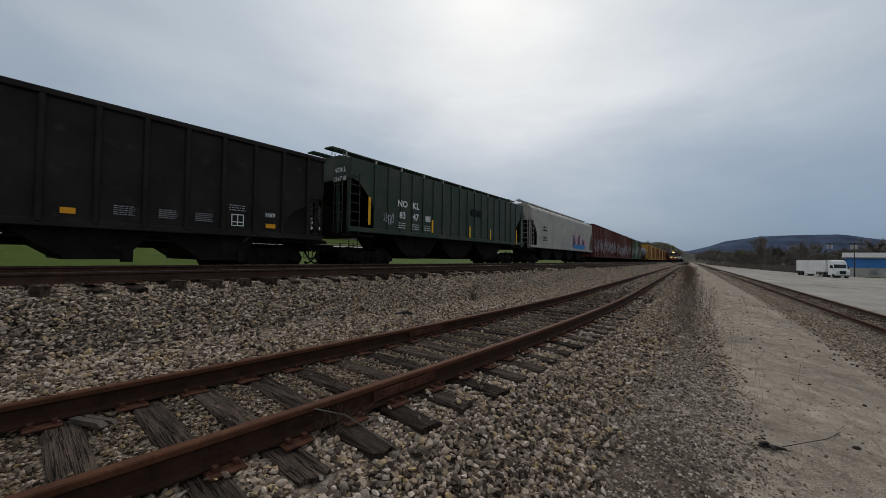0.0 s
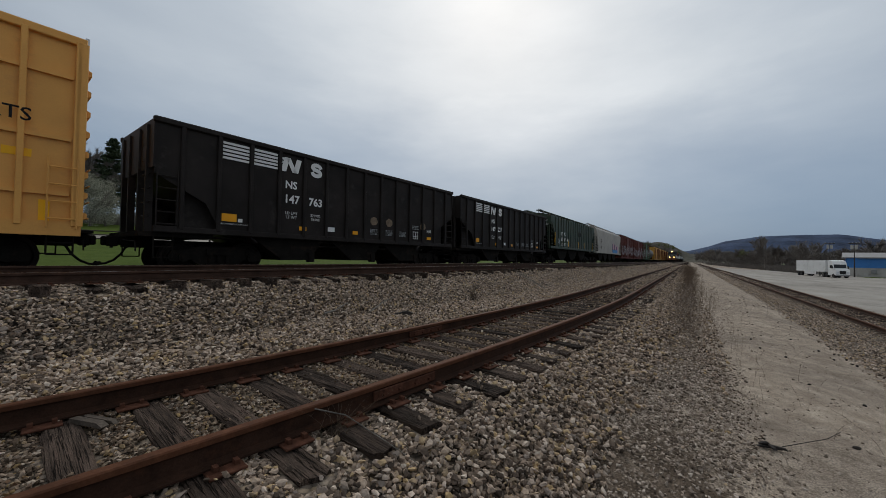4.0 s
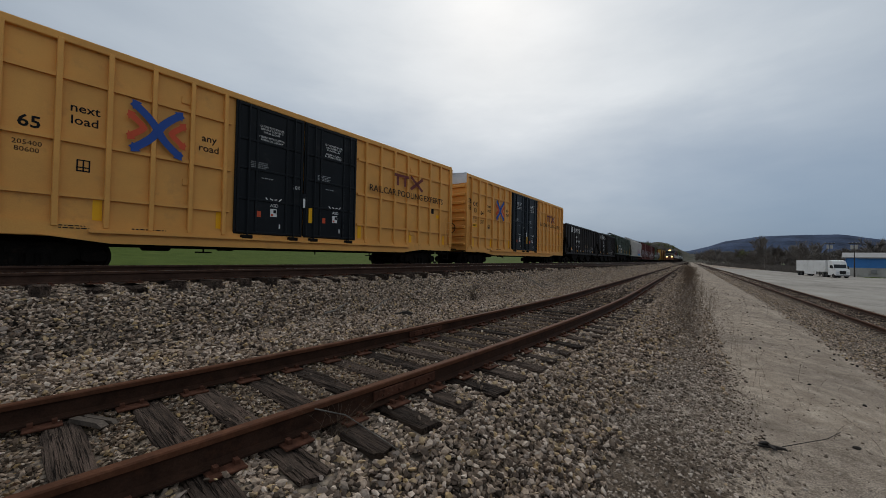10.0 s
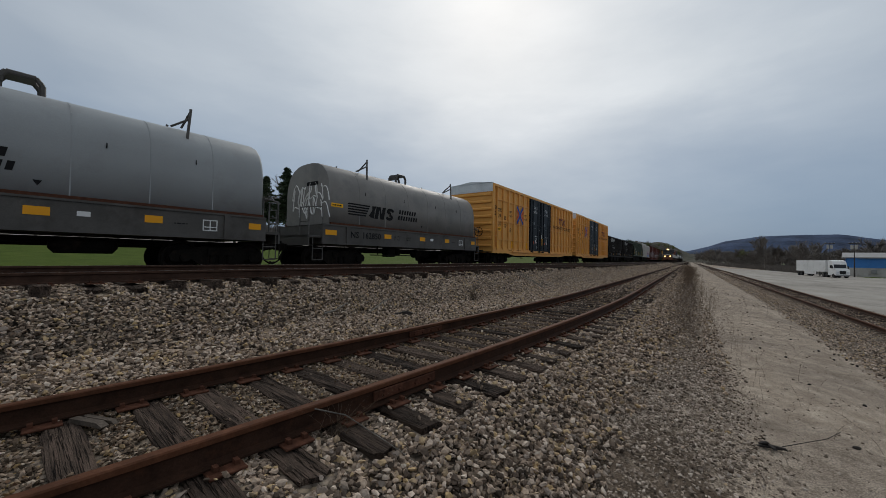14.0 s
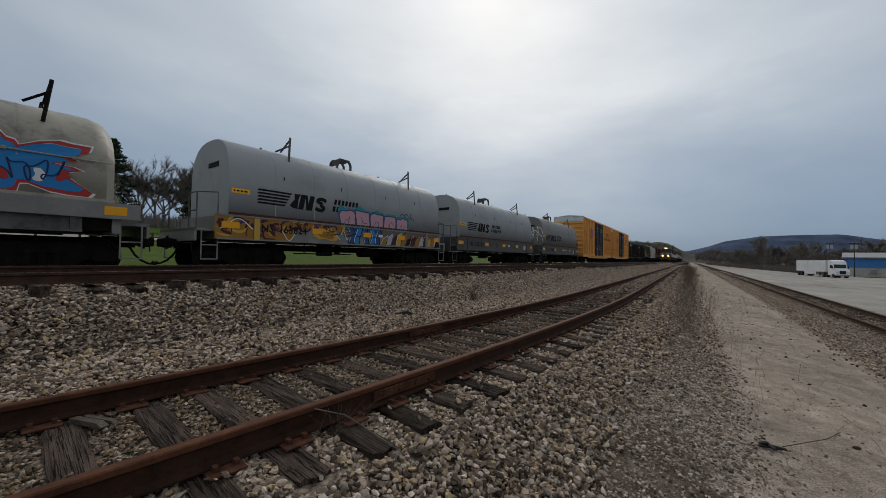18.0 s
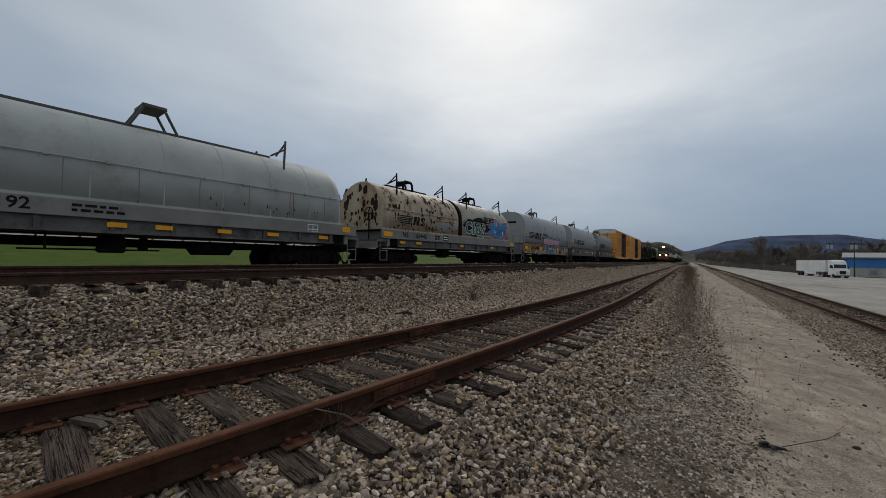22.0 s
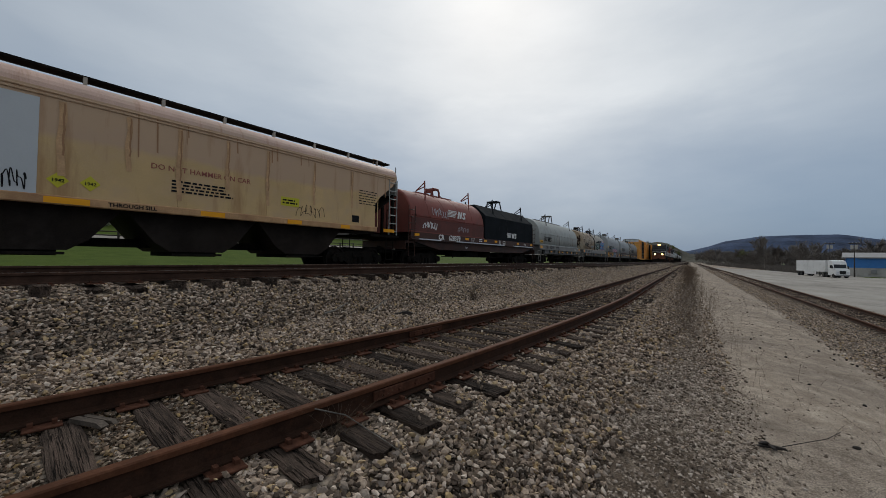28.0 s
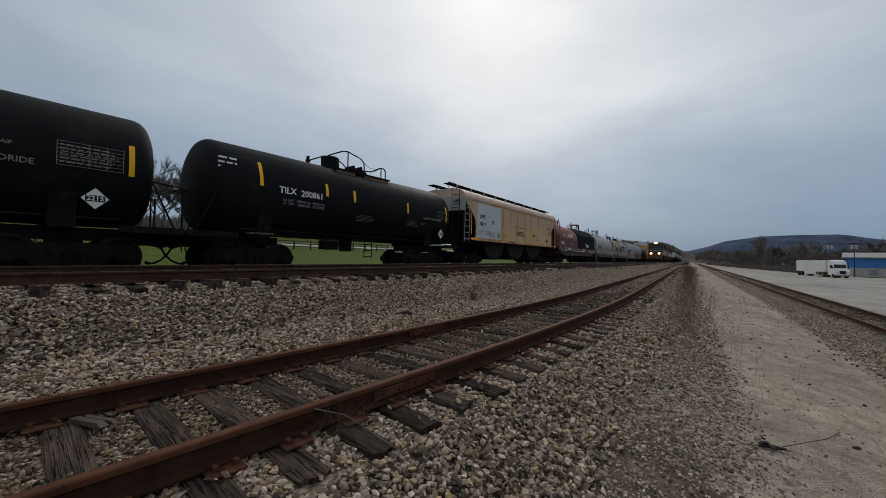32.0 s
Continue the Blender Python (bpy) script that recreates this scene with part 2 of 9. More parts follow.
M_RAILTOP = material("rusted_rail_head", (0.095, 0.040, 0.021), 0.7, spec=0.1, metal=0.1, vary=0.3, scale=7, grain=60, bump=0.15, dirt=(0.09, 0.034, 0.017), dirt_amount=0.4)
M_PLATE = material("rusty_tie_plate", (0.085, 0.036, 0.022), 0.85, spec=0.1, vary=0.4, scale=12, bump=0.3)


# ---- small mesh helpers ----
def part(name, bm, mat, parent=None, label="", smooth_shade=False):
    """Link a bmesh (or a ready mesh) as one mesh object under a thing."""
    if isinstance(bm, bpy.types.Mesh):
        me = bm
    else:
        me = bpy.data.meshes.new(name)
        bm.to_mesh(me)
        bm.free()
    if mat is not None:
        if len(me.materials):
            me.materials.clear()
        for x in (mat if isinstance(mat, (list, tuple)) else [mat]):
            me.materials.append(x)
    if smooth_shade:
        me.polygons.foreach_set("use_smooth", [True] * len(me.polygons))
    ob = new(name, me)
    if parent is not None:
        ob.parent = parent
    if label:
        ob["label"] = label
    return ob


def empty(name, label, category, group="", kind="", m=None):
    ob = new(name)
    ob.empty_display_size = 0.2
    if m is not None:
        ob.matrix_basis = m
    return tagged(ob, label, category, group, kind)


def box(bm, x0, x1, y0, y1, z0, z1, bevel=0.0):
    r = bmesh.ops.create_cube(bm, size=1.0, matrix=Matrix.Translation(((x0 + x1) / 2, (y0 + y1) / 2, (z0 + z1) / 2)) @ Matrix.Diagonal((abs(x1 - x0), abs(y1 - y0), abs(z1 - z0), 1)))
    if bevel:
        es = list({e for v in r["verts"] for e in v.link_edges})
        bmesh.ops.bevel(bm, geom=es, offset=bevel, segments=1, affect="EDGES")
    return bm


def boxes(*args, bevel=0.0):
    bm = bmesh.new()
    for a in args:
        box(bm, *a, bevel=bevel)
    return bm


def rod(bm, a, b, r, n=8):
    a, b = Vector(a), Vector(b)
    d = b - a
    m = Matrix.Translation((a + b) / 2) @ d.to_track_quat("Z", "Y").to_matrix().to_4x4()
    bmesh.ops.create_cone(bm, cap_ends=True, segments=n, radius1=r, radius2=r, depth=d.length, matrix=m)
    return bm


def rods(lines, r, n=6):
    bm = bmesh.new()
    for a, b in lines:
        rod(bm, a, b, r, n)
    return bm


def prism(profile, x0, x1, axis="x"):
    """A closed profile of (u, v) points drawn out along an axis (x: u is y and v is z; y: u is x and v is z)."""
    bm = bmesh.new()
    put = (lambda s, u, v: (s, u, v)) if axis == "x" else (lambda s, u, v: (u, s, v))
    a = [bm.verts.new(put(x0, u, v)) for u, v in profile]
    b = [bm.verts.new(put(x1, u, v)) for u, v in profile]
    bm.faces.new(a)
    bm.faces.new(list(reversed(b)))
    for i in range(len(profile)):
        j = (i + 1) % len(profile)
        bm.faces.new((a[j], a[i], b[i], b[j]))
    bmesh.ops.recalc_face_normals(bm, faces=bm.faces)
    return bm


def loft(sections, closed_ends=True):
    """Rings of equal length joined in turn."""
    bm = bmesh.new()
    rings = [[bm.verts.new(p) for p in s] for s in sections]
    k = len(rings[0])
    for r0, r1 in zip(rings, rings[1:]):
        for i in range(k):
            j = (i + 1) % k
            bm.faces.new((r0[i], r0[j], r1[j], r1[i]))
    if closed_ends:
        bm.faces.new(list(reversed(rings[0])))
        bm.faces.new(rings[-1])
    bmesh.ops.recalc_face_normals(bm, faces=bm.faces)
    return bm


LETTERS = {}


def lettering(body, size, bold=0.0):
    """A flat mesh of words in the built-in font, centred, in the x-z plane and readable from -y."""
    key = (body, size, bold)
    if key not in LETTERS:
        cu = bpy.data.curves.new("words", "FONT")
        cu.body, cu.size, cu.align_x, cu.align_y, cu.offset, cu.resolution_u = body, size, "CENTER", "CENTER", bold, 2
        cu.space_line = 1.0
        ob = bpy.data.objects.new("words", cu)
        scene.collection.objects.link(ob)
        me = bpy.data.meshes.new_from_object(ob.evaluated_get(bpy.context.evaluated_depsgraph_get()))
        bpy.data.objects.remove(ob)
        me.transform(Matrix.Rotation(radians(90), 4, "X"))
        LETTERS[key] = me
    return LETTERS[key].copy()


def sign(name, parent, body, x, y, z, size, mat, bold=0.0, tilt=0):
    rows = body.split("\n")
    for i, line in enumerate(rows):
        pieces = line.split() if name == "slogan" else [line]
        meshes = [lettering(w, size, bold) for w in pieces]
        wide = [max(v.co.x for v in me.vertices) - min(v.co.x for v in me.vertices) for me in meshes]
        at = x - (sum(wide) + 0.3 * size * (len(pieces) - 1)) / 2
        for me, w in zip(meshes, wide):
            ob = part(name, me, mat, parent)
            ob.matrix_basis = pose(at + w / 2, y, z + size * ((len(rows) - 1) / 2 - i), tilt)
            at += w + 0.3 * size
    return ob


def lathe_y(profile, y_sign=1, n=22):
    """A profile of (radius, y) turned round the y axis."""
    rings = [[(r * math.cos(2 * math.pi * i / n), y * y_sign, r * math.sin(2 * math.pi * i / n)) for i in range(n)] for r, y in profile]
    return loft(rings)


# ---- ground ----
def ground_material():
    """One sheet: crushed-stone drive, ballast, grass and old pavement, told apart by where they lie."""
    m = bpy.data.materials.new("ground_cover")
    m.use_nodes = True
    n, l = m.node_tree.nodes, m.node_tree.links
    bs = n["Principled BSDF"]
    bs.inputs["Roughness"].default_value = 0.95
    bs.inputs["Specular IOR Level"].default_value = 0.08
    tc = n.new("ShaderNodeTexCoord")

    def noi(scale, detail=6.0, rough=0.6):
        t = n.new("ShaderNodeTexNoise")
        t.inputs["Scale"].default_value, t.inputs["Detail"].default_value, t.inputs["Roughness"].default_value = scale, detail, rough
        l.new(tc.outputs["Object"], t.inputs["Vector"])
        return t

    def ramp(src, stops):
        r = n.new("ShaderNodeValToRGB")
        e = r.color_ramp.elements
        e[0].position, e[0].color = stops[0][0], (*stops[0][1], 1)
        e[1].position, e[1].color = stops[-1][0], (*stops[-1][1], 1)
        for p, c in stops[1:-1]:
            x = e.new(p)
            x.color = (*c, 1)
        l.new(src, r.inputs[0])
        return r.outputs[0]

    def mix(f, a, b, mode="MIX", amount=None):
        x = n.new("ShaderNodeMix")
        x.data_type, x.blend_type = "RGBA", mode
        if f is None:
            x.inputs[0].default_value = amount
        else:
            l.new(f, x.inputs[0])
        l.new(a, x.inputs[6])
        l.new(b, x.inputs[7])
        return x.outputs[2]

    # crushed stone ground into pale dirt
    big, mid, tiny = noi(0.5), noi(4.0, 8.0, 0.7), noi(90.0, 3.0)
    road = ramp(mid.outputs["Fac"], [(0.3, (0.19, 0.153, 0.121)), (0.5, (0.285, 0.239, 0.195)), (0.7, (0.38, 0.325, 0.268))])
    road = mix(None, road, ramp(big.outputs["Fac"], [(0.35, (0.40, 0.385, 0.37)), (0.65, (0.66, 0.64, 0.60))]), "OVERLAY", 0.7)
    road = mix(None, road, ramp(tiny.outputs["Fac"], [(0.35, (0.2, 0.2, 0.2)), (0.65, (0.8, 0.8, 0.8))]), "OVERLAY", 0.85)
    # ballast stones
    vor = n.new("ShaderNodeTexVoronoi")
    vor.inputs["Scale"].default_value = 17.0
    l.new(tc.outputs["Object"], vor.inputs["Vector"])
    sep = n.new("ShaderNodeSeparateXYZ")
    l.new(vor.outputs["Color"], sep.inputs[0])
    stone = ramp(sep.outputs[0], [(0.0, (0.056, 0.046, 0.037)), (0.35, (0.19, 0.155, 0.124)), (0.6, (0.30, 0.244, 0.196)), (0.8, (0.33, 0.254, 0.172)), (1.0, (0.46, 0.386, 0.313))])
    # darker towards each cell's rim: shade between stones, painted into the colour
    gap_shade = n.new("ShaderNodeMapRange")
    gap_shade.inputs["From Min"].default_value, gap_shade.inputs["From Max"].default_value = 0.15, 0.75
    gap_shade.inputs["To Min"].default_value, gap_shade.inputs["To Max"].default_value = 1.0, 0.25
    l.new(vor.outputs["Distance"], gap_shade.inputs["Value"])
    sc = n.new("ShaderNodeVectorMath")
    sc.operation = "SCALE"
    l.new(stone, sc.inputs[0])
    l.new(gap_shade.outputs[0], sc.inputs["Scale"])
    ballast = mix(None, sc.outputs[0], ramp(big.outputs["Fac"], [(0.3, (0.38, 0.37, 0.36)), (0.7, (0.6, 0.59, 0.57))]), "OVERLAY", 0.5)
    # grass
    gn, gf = noi(0.8, 8, 0.7), noi(14.0, 6, 0.75)
    grass = ramp(gn.outputs["Fac"], [(0.3, (0.050, 0.078, 0.011)), (0.6, (0.074, 0.106, 0.018)), (0.8, (0.125, 0.13, 0.042))])
    grass = mix(None, grass, ramp(gf.outputs["Fac"], [(0.3, (0.25, 0.25, 0.25)), (0.7, (0.75, 0.75, 0.75))]), "OVERLAY", 0.5)
    # pavement of the yard
    pn = noi(0.12, 8, 0.65)
    pave = ramp(pn.outputs["Fac"], [(0.3, (0.25, 0.228, 0.20)), (0.55, (0.34, 0.315, 0.28)), (0.75, (0.42, 0.392, 0.352))])
    pave = mix(None, pave, ramp(big.outputs["Fac"], [(0.32, (0.22, 0.22, 0.22)), (0.45, (0.50, 0.50, 0.50)), (0.7, (0.62, 0.62, 0.61))]), "OVERLAY", 0.45)
    # dark soil of the weedy strip
    soil = ramp(mid.outputs["Fac"], [(0.3, (0.055, 0.040, 0.028)), (0.55, (0.12, 0.091, 0.067)), (0.75, (0.21, 0.168, 0.128))])
    soil = mix(None, soil, ramp(tiny.outputs["Fac"], [(0.35, (0.2, 0.2, 0.2)), (0.65, (0.8, 0.8, 0.8))]), "OVERLAY", 0.8)
    at = n.new("ShaderNodeVertexColor")
    at.layer_name = "cover"
    sp = n.new("ShaderNodeSeparateColor")
    l.new(at.outputs["Color"], sp.inputs[0])

    def mask(src, tex, spread):
        a = n.new("ShaderNodeMath")
        a.operation = "MULTIPLY_ADD"
        a.inputs[1].default_value = spread
        l.new(tex.outputs["Fac"], a.inputs[0])
        l.new(src, a.inputs[2])
        r = n.new("ShaderNodeMapRange")
        r.inputs["From Min"].default_value, r.inputs["From Max"].default_value = 0.42 + spread / 2, 0.58 + spread / 2
        l.new(a.outputs[0], r.inputs["Value"])
        return r.outputs[0]

    col = mix(mask(at.outputs["Alpha"], mid, 1.2), soil, road)
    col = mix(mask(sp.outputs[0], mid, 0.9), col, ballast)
    col = mix(mask(sp.outputs[1], mid, 0.5), col, grass)
    col = mix(mask(sp.outputs[2], mid, 0.5), col, pave)
    l.new(col, bs.inputs["Base Color"])
    bmp = n.new("ShaderNodeBump")
    bmp.inputs["Strength"].default_value, bmp.inputs["Distance"].default_value = 0.6, 0.02
    hh = n.new("ShaderNodeMath")
    hh.operation = "MULTIPLY_ADD"
    l.new(vor.outputs["Distance"], hh.inputs[0])
    l.new(sp.outputs[0], hh.inputs[1])
    l.new(tiny.outputs["Fac"], hh.inputs[2])
    l.new(hh.outputs[0], bmp.inputs["Height"])
    l.new(bmp.outputs[0], bs.inputs["Normal"])
    return m


def spaced(a, b, first, growth, limit):
    out, x, s = [a], a, first
    while x < b:
        x += s
        out.append(min(x, b))
        s = min(s * growth, limit)
    return out


def cover(x, y):
    """What covers the ground: ballast, grass, pavement, and 1 for drive or 0 for weedy soil."""
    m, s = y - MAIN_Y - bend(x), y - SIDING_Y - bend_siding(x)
    near = 1 - smooth(4.6, 7.0, x)
    ball = smooth(0.1 + 0.22 * near, 0.85 + 0.05 * near, y) * (1 - smooth(6.6, 8.0, m))
    r = y - RIGHT_Y
    ball = max(ball, 0.9 * smooth(-1.75, -1.2, r) * (1 - smooth(3.7, 4.7, r + 0.5 * smooth(8, 25, x))))
    gr = smooth(7.4, 8.6, m)
    pv = 0.0
    if y < 0:
        edge = -8.3
        pv = 1 - smooth(edge - 0.5, edge + 0.3, y)
        far = -33 - 0.05 * x
        verge = (138.5 - x) * 0.97 + (y + 34.0) * 0.22
        if x > 100 and y < -34.5:
            gr = max(gr, smooth(0.5, 1.5, verge) * (1 - smooth(9, 11, verge)))
            pv *= 1 - gr
        gr = max(gr, 1 - smooth(far - 3, far, y))
    if x > 190:
        pv *= 1 - smooth(190, 215, x)
    if 47.0 < y < 52.0 and x < 400:
        lane = smooth(47.0, 47.6, y) * (1 - smooth(51.4, 52.0, y))
        gr, pv = gr * (1 - lane), lane
    soil = (0.60 + 0.24 * (1 - smooth(3.0, 3.9, x)) - 0.14 * smooth(3.6, 4.6, x) * near) * (0.18 * smooth(-1.7, -0.5, y) + 0.82 * smooth(-0.6 - 0.15 * near, 0.0 + 0.2 * near, y)) * (1 - smooth(0.35 + 0.3 * near, 0.95, y))
    return ball, gr, pv, 1 - soil


def make_ground():
    xs = sorted({-x for x in spaced(0, 900, 0.7, 1.25, 120)} | set(spaced(0, 3800, 0.22, 1.018, 150)))
    ys = sorted({-y for y in spaced(0, 2600, 0.22, 1.045, 140)} | set([i * 0.11 for i in range(1, 165)]) | {18.15 + y for y in spaced(0, 2600, 0.5, 1.12, 140)})
    nx, ny = len(xs), len(ys)
    co, cols = [], []
    for x in xs:
        for y in ys:
            co.append((x, y, land(x, y)))
            cols.extend(cover(x, y))
    faces = [(i * ny + j, (i + 1) * ny + j, (i + 1) * ny + j + 1, i * ny + j + 1) for i in range(nx - 1) for j in range(ny - 1)]
    me = bpy.data.meshes.new("ground")
    me.from_pydata(co, [], faces)
    ca = me.color_attributes.new("cover", "FLOAT_COLOR", "POINT")
    ca.data.foreach_set("color", cols)
    me.polygons.foreach_set("use_smooth", [True] * len(faces))
    ob = part("ground", me, ground_material())
    tagged(ob, "pale crushed-stone drive, grey ballast banks, grass and worn pavement", "ground", kind="structure")


make_ground()


# ---- tracks ----
TIE_SPOTS = []
RAIL_SECTION = [(-0.070, 0.0), (0.070, 0.0), (0.070, 0.012), (0.014, 0.030), (0.010, 0.110), (0.014, 0.122), (0.036, 0.130), (0.036, 0.160), (0.028, 0.168), (-0.028, 0.168), (-0.036, 0.160), (-0.036, 0.130), (-0.014, 0.122), (-0.010, 0.110), (-0.014, 0.030), (-0.070, 0.012)]


def rail_mesh(offset, curve, top, xs, tall=1.0, rusty=False):
    """One rail drawn along the track; the running surface is the second material."""
    co, faces, mats = [], [], []
    k = len(RAIL_SECTION)
    for x in xs:
        y = offset + curve(x)
        for u, v in RAIL_SECTION:
            co.append((x, y + u, top - 0.168 * tall + v * tall))
    for i in range(len(xs) - 1):
        for a in range(k):
            b = (a + 1) % k
            faces.append((i * k + a, i * k + b, (i + 1) * k + b, (i + 1) * k + a))
            mats.append(1 if a == 8 or rusty and 6 <= a <= 10 else 0)
    faces.append(tuple(range(k)))
    faces.append(tuple((len(xs) - 1) * k + a for a in reversed(range(k))))
    mats += [0, 0]
    me = bpy.data.meshes.new("rail")
    me.from_pydata(co, [], [f[::-1] for f in faces])
    me.polygons.foreach_set("material_index", mats)
    return me


def tie_meshes(count, rng, half=1.3, w=0.215, h=0.18):
    """A few shapes of weathered tie, lying along y, top at 0."""
    out = []
    for k in range(count):
        rows = []
        for i in range(6):
            y = -half + 2 * half * i / 5
            jig = lambda s: rng.uniform(-s, s)
            e = 0.012 if i in (0, 5) else 0.0
            rows.append([(-w / 2 + jig(0.012) + e, y + jig(0.02), -h), (w / 2 + jig(0.012) - e, y + jig(0.02), -h), (w / 2 + jig(0.014) - e, y + jig(0.03), -0.02 + jig(0.01)),
                         (w / 2 - 0.03 + jig(0.012), y + jig(0.03), jig(0.008) - e), (0.02 + jig(0.03), y + jig(0.03), jig(0.006) - 0.006 - e), (-w / 2 + 0.03 + jig(0.012), y + jig(0.03), jig(0.008) - e), (-w / 2 + jig(0.014) + e, y + jig(0.03), -0.02 + jig(0.01))])
        bm = loft(rows)
        me = bpy.data.meshes.new("tie")
        bm.to_mesh(me)
        bm.free()
        me.materials.append(M_TIE)
        out.append(me)
    return out


def plate_mesh():
    bm = boxes((-0.10, 0.10, -0.17, 0.17, 0.0, 0.016), bevel=0.004)
    for x, y in ((-0.06, 0.095), (0.06, 0.095), (-0.05, -0.095), (0.06, -0.095)):
        box(bm, x - 0.014, x + 0.014, y - 0.022, y + 0.022, 0.012, 0.045)
    me = bpy.data.meshes.new("tie_plate")
    bm.to_mesh(me)
    bm.free()
    me.materials.append(M_PLATE)
    return me


def joined_ties(name, parent, spots, y_of, top, rng, curve, half=1.3):
    co, faces = [], []
    for x in spots:
        s = (curve(x + 0.1) - curve(x - 0.1)) / 0.2
        h = 0.115
        y = y_of + curve(x)
        b = len(co)
        z0, z1 = top - 0.18, top + rng.uniform(-0.01, 0.01)
        hy = half + rng.uniform(-0.06, 0.06)
        for z in (z0, z1):
            for sx, sy in ((-h, -hy), (h, -hy), (h, hy), (-h, hy)):
                co.append((x + sx - s * sy, y + sy + s * sx, z))
        faces += [tuple(b + i for i in f) for f in ((3, 2, 1, 0), (4, 5, 6, 7), (0, 1, 5, 4), (1, 2, 6, 5), (2, 3, 7, 6), (3, 0, 4, 7))]
    me = bpy.data.meshes.new(name)
    me.from_pydata(co, [], faces)
    ob = part(name, me, M_TIE, parent)
    return tagged(ob, kind="stuff")


def make_track(name, label, yc, curve, top, x0, x1, pitch, single_to, seed, rail_mat, head_mat, plates=True, tie_drop=0.168, single_from=0.0, cant=0.0):
    rng = random.Random(seed)
    root = empty(name, label, "railway track", kind="structure")
    xs = [x for x in spaced(0, x1, 1.0, 1.06, 60)]
    xs = sorted({-x for x in spaced(0, -x0, 1.0, 1.2, 15)} | set(xs))
    for side in (-0.7525, 0.7525):
        part("rail", rail_mesh(yc + side, curve, top + (cant if side > 0 else 0), xs, rusty=head_mat is M_RAILTOP), [rail_mat, head_mat], root)
    shapes, plate = tie_meshes(7, rng), plate_mesh()
    x, far, near = x0, [], []
    top_t = top - tie_drop - 0.016
    while x < x1:
        if single_from <= x <= single_to:
            s = math.degrees(math.atan((curve(x + 0.1) - curve(x - 0.1)) / 0.2))
            near.append(x)
            t = part("tie", rng.choice(shapes), None, root)
            t.matrix_basis = pose(x, yc + curve(x) + rng.uniform(-0.05, 0.05), top_t, math.degrees(cant / 1.5), rng.uniform(-1, 1), s + rng.uniform(-1.3, 1.3) + rng.choice((0, 180)))
            if plates:
                for side in (-0.7525, 0.7525):
                    p = part("tie_plate", plate, None, root)
                    p.matrix_basis = pose(x, yc + curve(x) + side, top_t + (cant if side > 0 else 0) * 0.9, 0, 0, s + (0 if side < 0 else 180))
        else:
            far.append(x)
        x += pitch * rng.uniform(0.93, 1.07)
    TIE_SPOTS.append((sorted(near + far), yc, curve))
    joined_ties("far_ties", root, far, yc, top_t, rng, curve)
    return root


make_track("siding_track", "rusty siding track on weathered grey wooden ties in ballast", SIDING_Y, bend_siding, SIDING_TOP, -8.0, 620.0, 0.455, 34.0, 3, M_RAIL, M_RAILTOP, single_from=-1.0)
make_track("main_track", "dark main-line track with worn bright rail heads on a ballast bank", MAIN_Y, bend, MAIN_TOP, -30.0, 900.0, 0.5, 30.0, 4, M_RAILM, M_HEAD, cant=0.05, single_from=-1.0)
make_track("train_track", "main-line track carrying the moving freight train", TRAIN_Y, bend, TRAIN_TOP, -60.0, 900.0, 0.55, -1.0, 5, M_RAILM, M_HEAD, plates=False)
make_track("yard_track", "rusty yard track beside the worn pavement", RIGHT_Y, straight, RIGHT_TOP, -6.0, 420.0, 0.5, 55.0, 6, M_RAIL, M_RAILTOP, plates=False, single_from=12.0)


# ---- distance: hills, woods, yard, houses ----
M_BARK = material("grey_bark", (0.15, 0.132, 0.115), 0.95, vary=0.35, scale=3, grain=30, bump=0.5)
M_TWIG = material("brown_twigs", (0.20, 0.178, 0.158), 0.95, vary=0.4, scale=0.6, bump=0.0)
M_PINE = material("pine_needles", (0.050, 0.068, 0.036), 0.9, vary=0.45, scale=0.9, grain=8, bump=0.0)
M_BLOSSOM = material("white_blossom", (0.36, 0.355, 0.28), 0.9, vary=0.35, scale=1.2, grain=9, bump=0.0)
M_BUDS = material("young_green_buds", (0.12, 0.13, 0.045), 0.9, vary=0.35, scale=0.8, bump=0.0)
M_WEED = material("dry_weed_stalks", (0.15, 0.11, 0.075), 0.95, vary=0.4, scale=2.0, bump=0.0)
# the blue in the far ridge's colour stands in for distance haze
M_HILL = material("haze_tinted_wooded_hill", (0.047, 0.066, 0.112), 1.0, vary=0.45, scale=0.009, grain=0.10, bump=0.0, spec=0.05)
M_HILL2 = material("nearer_wooded_slope", (0.078, 0.074, 0.058), 1.0, vary=0.4, scale=0.012, grain=0.2, bump=0.0, spec=0.05)


def raw_mesh(name, co, faces):
    me = bpy.data.meshes.new(name)
    me.from_pydata(co, [], faces)
    return me


